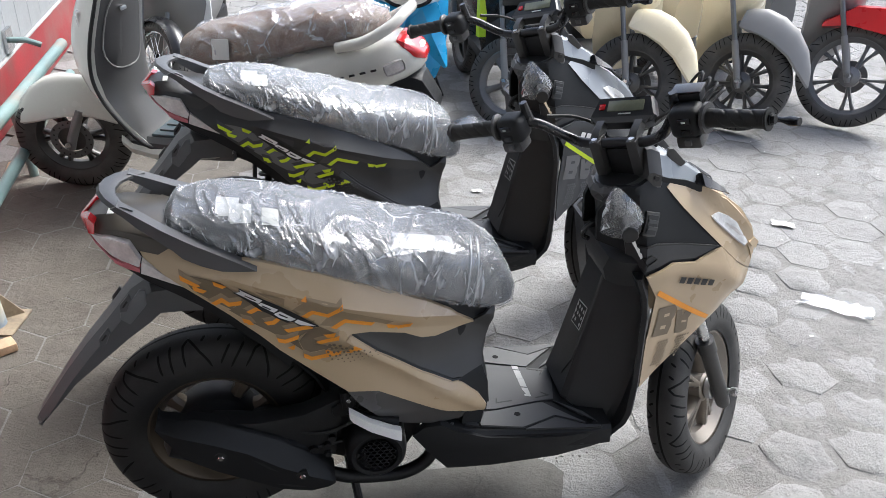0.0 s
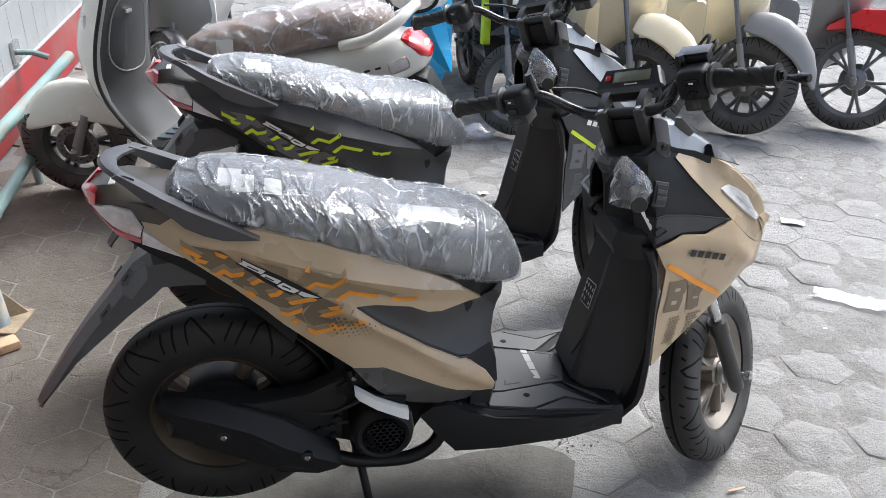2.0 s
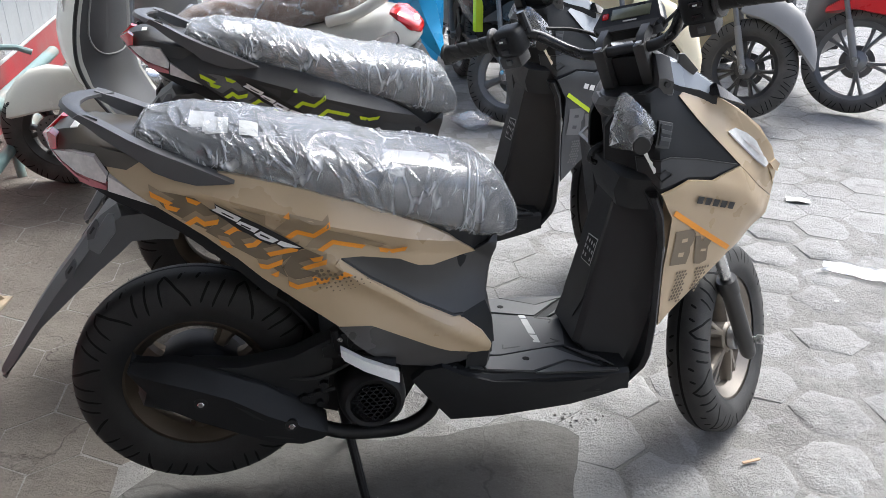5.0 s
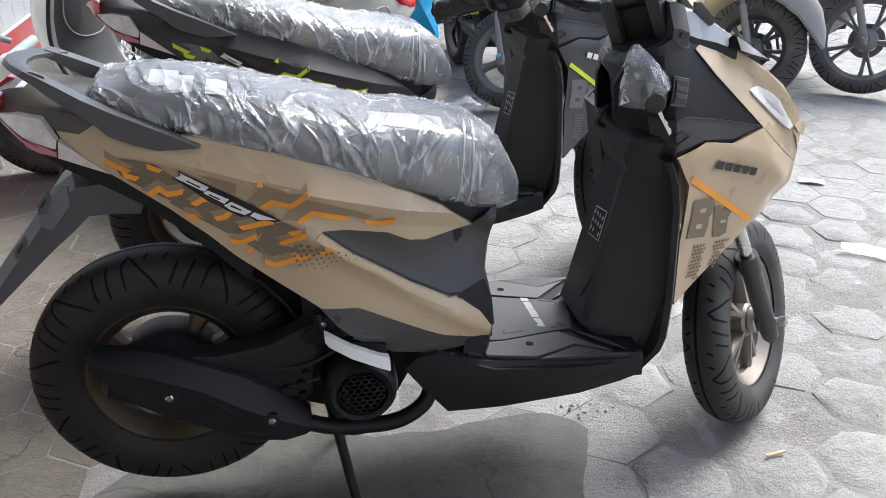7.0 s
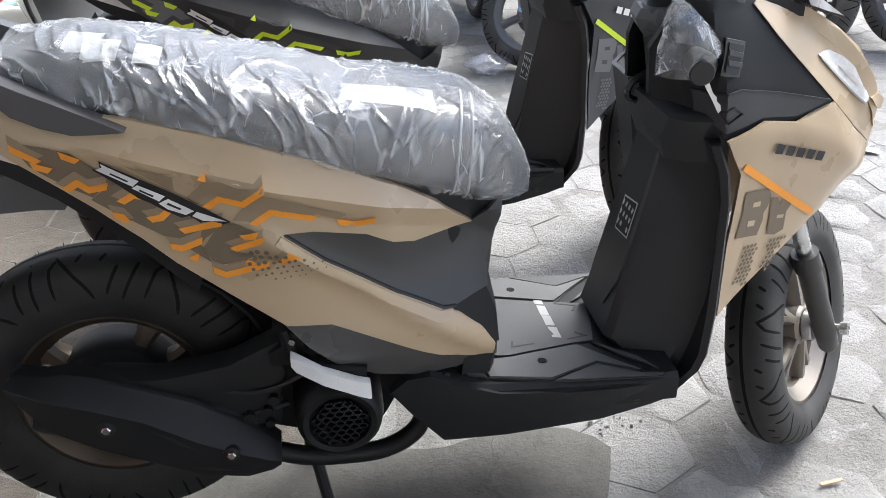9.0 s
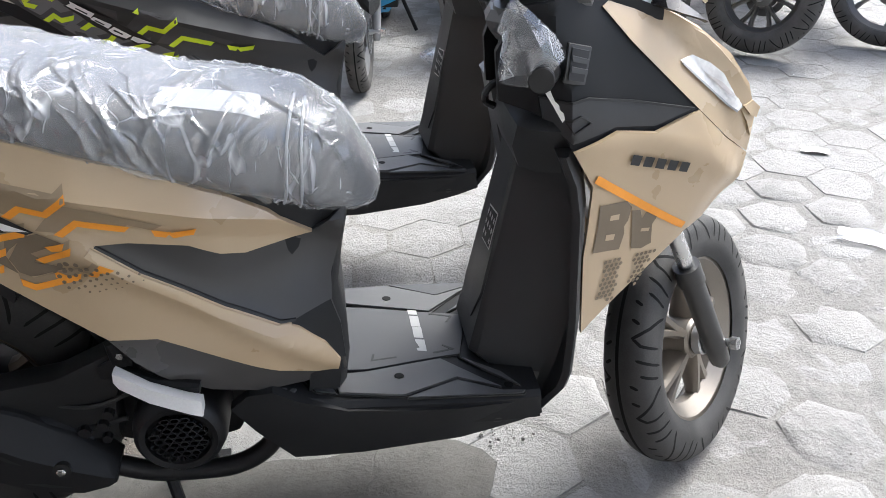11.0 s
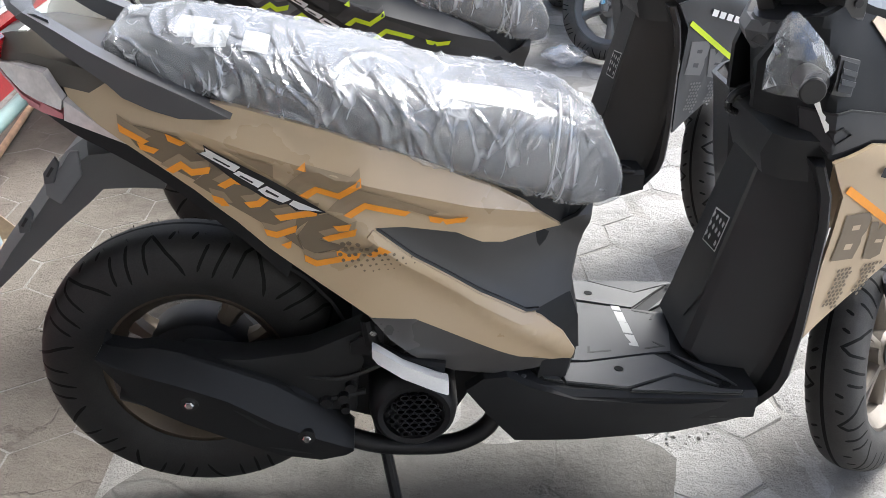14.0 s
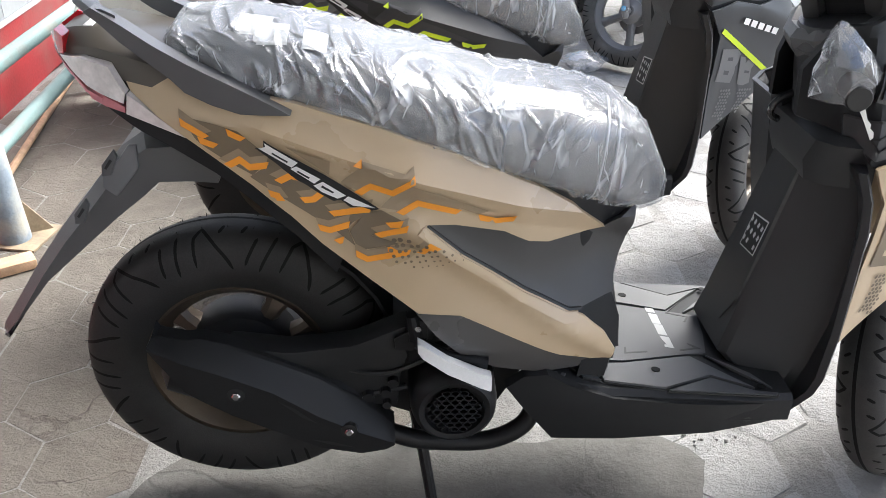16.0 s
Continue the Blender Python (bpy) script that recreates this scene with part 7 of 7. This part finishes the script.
def parked(m, label, steer, apron, fender, rim_mat, R=0.25, half=0.05, bead=0.158, spokes=5, split=True, wire=False, low_fender=True, extra=None, category="scooter", name="parked_scooter"):
    """A two-wheeler parked in the back row: its front, and a plain rest behind."""
    bike = thing(name, m, label, category, "parked back row")
    turn = Matrix.Translation((1.12, 0, 0.7)) @ Matrix.Rotation(radians(steer), 4, Vector((-0.42, 0, 0.9))) @ Matrix.Translation((-1.12, 0, -0.7))
    wheel(bike, turn @ pose(1.25, 0, R), R, half, bead, rim_mat, spokes, split, wire)
    wheel(bike, pose(0, 0, R), R, half, bead, rim_mat, spokes, split, wire, "rear_wheel", False)
    up = Vector((-0.42, 0, 0.9)).normalized()
    for s in (-1, 1):
        p = Vector((1.24, s * 0.075, R))
        leg = part("fork_slider", tube([p - up * 0.04, p - up * 0.02, p + up * 0.03, p + up * 0.22], [0.012, 0.018, 0.019, 0.018], 12), MID_GREY, bike, at=turn)
        part("fork_tube", tube([p + up * 0.2, p + up * 0.5], 0.014, 10), GREY_RIM, bike, at=turn)
        part("axle_nut", shifted(disc(0.013, -0.012, 0.012, seg=6), (1.245, s * 0.10, R)), STEEL, leg)
    if low_fender == "arch":
        part("front_fender", shifted(arch(R + 0.022, 35, 150, 0.055, 0.004, 0.03, 18, 0.2), (1.25, 0, R)), fender, bike, "thin front fender close to the tyre", at=turn)
    elif low_fender:
        part("front_fender", bill(1.25, R, R * 1.0, HIGH_BILL), fender, bike, "rounded front fender", at=turn)
    else:
        b = loft([[(1.25 + x, -wd, R + z), (1.25 + x, 0, R + z + 0.02), (1.25 + x, wd, R + z), (1.25 + x, wd * 0.9, R + z - th), (1.25 + x, -wd * 0.9, R + z - th)] for x, z, wd, th in ((-0.24, 0.24, 0.04, 0.02), (-0.10, 0.36, 0.085, 0.10), (0.05, 0.39, 0.09, 0.13), (0.16, 0.36, 0.075, 0.10), (0.32, 0.25, 0.03, 0.015))])
        part("front_fender", b, fender, bike, "pointed short front fender", at=turn)
    # apron
    rings = []
    for z, x, wd, nose in ((0.24, 0.86, 0.10, 0.03), (0.32, 0.93, 0.15, 0.05), (0.45, 0.985, 0.19, 0.05), (0.60, 1.0, 0.20, 0.09), (0.72, 0.99, 0.20, 0.17), (0.85, 0.96, 0.19, 0.20), (0.97, 0.93, 0.15, 0.13)):
        us = [-1 + 0.2 * q for q in range(11)]
        rings.append([(x + nose * (1 - abs(u) ** 2), u * wd, z) for u in us] + [(x - 0.03 + nose * 0.6 * (1 - abs(u) ** 2), u * wd * 0.94, z) for u in us[::-1]])
    part("front_apron", loft(rings), apron, bike, "curved front apron")
    part("wheel_well", loft([[(x, -wd, z), (x, wd, z), (x - 0.02, wd, z), (x - 0.02, -wd, z)] for x, wd, z in ((0.90, 0.09, 0.26), (0.98, 0.11, 0.45), (1.05, 0.12, 0.62))]), PLASTIC, bike)
    part("foot_board", box((0.40, 0.30, 0.06), (0.72, 0, 0.30), 0.015), PLASTIC, bike)
    rings = [oval(x, (lo + hi) / 2, (hi - lo) / 2, wd, 16) for x, lo, hi, wd in ((0.55, 0.32, 0.60, 0.10), (0.40, 0.36, 0.68, 0.15), (0.1, 0.50, 0.76, 0.17), (-0.2, 0.62, 0.80, 0.14), (-0.33, 0.70, 0.78, 0.05))]
    part("rear_body", loft(rings), apron, bike)
    part("seat", loft([oval(x, z, rz, wd, 14) for x, z, rz, wd in ((0.56, 0.68, 0.03, 0.06), (0.45, 0.72, 0.06, 0.12), (0.1, 0.80, 0.06, 0.14), (-0.2, 0.85, 0.05, 0.10), (-0.24, 0.85, 0.02, 0.05))]), SEAT, bike)
    part("handlebar", tube(smooth_path([(0.84, -0.32, 1.05), (0.90, -0.15, 1.06), (0.92, 0, 1.02), (0.90, 0.15, 1.06), (0.84, 0.32, 1.05)]), 0.014, 8), DARK_METAL, bike, at=turn)
    part("engine_case", box((0.42, 0.2, 0.16), (0.2, 0, 0.30), 0.03), DARK_METAL, bike)
    part("side_stand", tube([(0.35, 0.1, 0.26), (0.33, 0.2, 0.01)], 0.01, 8), DARK_METAL, bike)
    for n, bm, mat in extra or ():
        part(n, bm, mat, bike)
    return bike


def standing(x, y, yaw, steer, back=1.25):
    """The pose of a vehicle whose front wheel meets the floor at x, y."""
    a = radians(yaw)
    return pose(x - back * math.cos(a), y - back * math.sin(a), 0, 0, 0, yaw)


retro_scooter(pose(-0.396, 3.29, 0, 0, 0, 170.8))
parked(standing(1.12, 4.43, -78, 45), "cream retro scooter parked with its wheel turned", 48, CREAM, CREAM, DARK_RIM, 0.268, 0.052, 0.174, 6)
parked(standing(1.745, 4.51, -75, 45), "cream retro scooter with a grey front fender", 46, CREAM, MID_GREY, DARK_RIM, 0.268, 0.056, 0.174, 7)
parked(standing(2.39, 4.62, -72, 45), "grey motorcycle with a red front fender and alloy wheels", 44, MID_GREY, RED_PLASTIC, GREY_RIM, 0.285, 0.045, 0.215, 5, True, False, False, None, "motorcycle", "motorcycle")
parked(standing(0.47, 4.43, -80, 45), "black motorcycle with pale alloy front wheel", 53, BLACK_SHINY, BLACK_SHINY, GREY_RIM, 0.252, 0.045, 0.178, 5, False, False, False, [("side_panel", loft([[(1.0, -0.21, z), (1.03, -0.20, z), (1.03, -0.16, z), (1.0, -0.16, z)] for z in (0.45, 0.75)]), LIME), ("number_plate", box((0.008, 0.22, 0.09), (1.17, 0, 0.70), 0.003), INK_GAP_BLACK), ("plate_bar", box((0.004, 0.16, 0.03), (1.176, 0, 0.71)), WHITE)], "motorcycle", "motorcycle")
wings = []
for side in (-1, 1):
    wings.append(("apron_wing", loft([[(x, side * y0, z0), (x + 0.03, side * (y0 + y1) / 2, (z0 + z1) / 2 + 0.01), (x, side * y1, z1), (x - 0.04, side * y1, z1), (x - 0.04, side * y0, z0)] for x, y0, z0, y1, z1 in ((1.10, 0.0, 0.70, 0.10, 0.80), (1.15, 0.02, 0.62, 0.15, 0.74), (1.18, 0.07, 0.55, 0.175, 0.63), (1.19, 0.13, 0.49, 0.195, 0.53), (1.18, 0.185, 0.44, 0.20, 0.45))]), BLUE_PLASTIC))
parked(standing(-0.14, 3.97, -89, 0), "blue and white scooter with a clear headlamp and pointed wings", 0, BLUE_PLASTIC, BLACK_SHINY, GREY_RIM, 0.252, 0.042, 0.178, 5, True, False, "arch", wings + [("beak", loft([oval(x, z, rz, w, 18) for x, z, rz, w in ((1.0, 0.84, 0.13, 0.20), (1.10, 0.83, 0.11, 0.18), (1.16, 0.82, 0.08, 0.15), (1.18, 0.815, 0.05, 0.11))]), WHITE_PLASTIC), ("headlamp", loft([oval(x, z, rz, w, 18) for x, z, rz, w in ((1.13, 0.81, 0.075, 0.125), (1.185, 0.805, 0.06, 0.10), (1.20, 0.80, 0.03, 0.05))]), CLEAR_LENS), ("lamp_frame", tube([(1.182, 0.122 * math.cos(a), 0.807 + 0.07 * math.sin(a)) for a in [math.pi / 10 * q for q in range(21)]], 0.010, 8), BLACK_SHINY)], "scooter")
parked(standing(0.20, 5.45, -82, 0), "lime and white motorcycle behind the others", 5, WHITE_PLASTIC, BLACK_SHINY, DARK_RIM, 0.28, 0.045, 0.215, 5, False, False, False, [("side_fairing", loft([[(x, -0.22, z0), (x, -0.15, z0), (x, -0.15, z1), (x, -0.22, z1)] for x, z0, z1 in ((1.10, 0.55, 0.80), (0.95, 0.42, 0.90), (0.75, 0.45, 0.85))]), LIME)], "motorcycle", "motorcycle")
parked(standing(-1.44, 4.30, -88, 45), "silver motorcycle with wire-spoked wheels", 45, MID_GREY, BLACK_SHINY, STEEL, 0.28, 0.04, 0.22, 5, True, True, "arch", [("shield_edge", loft([[(0.98, s * 0.22, z) for s in (0.8, 1)] + [(1.0, s * 0.22, z) for s in (1, 0.8)] for z in (0.3, 0.8)]), WHITE_PLASTIC)], "motorcycle", "motorcycle")
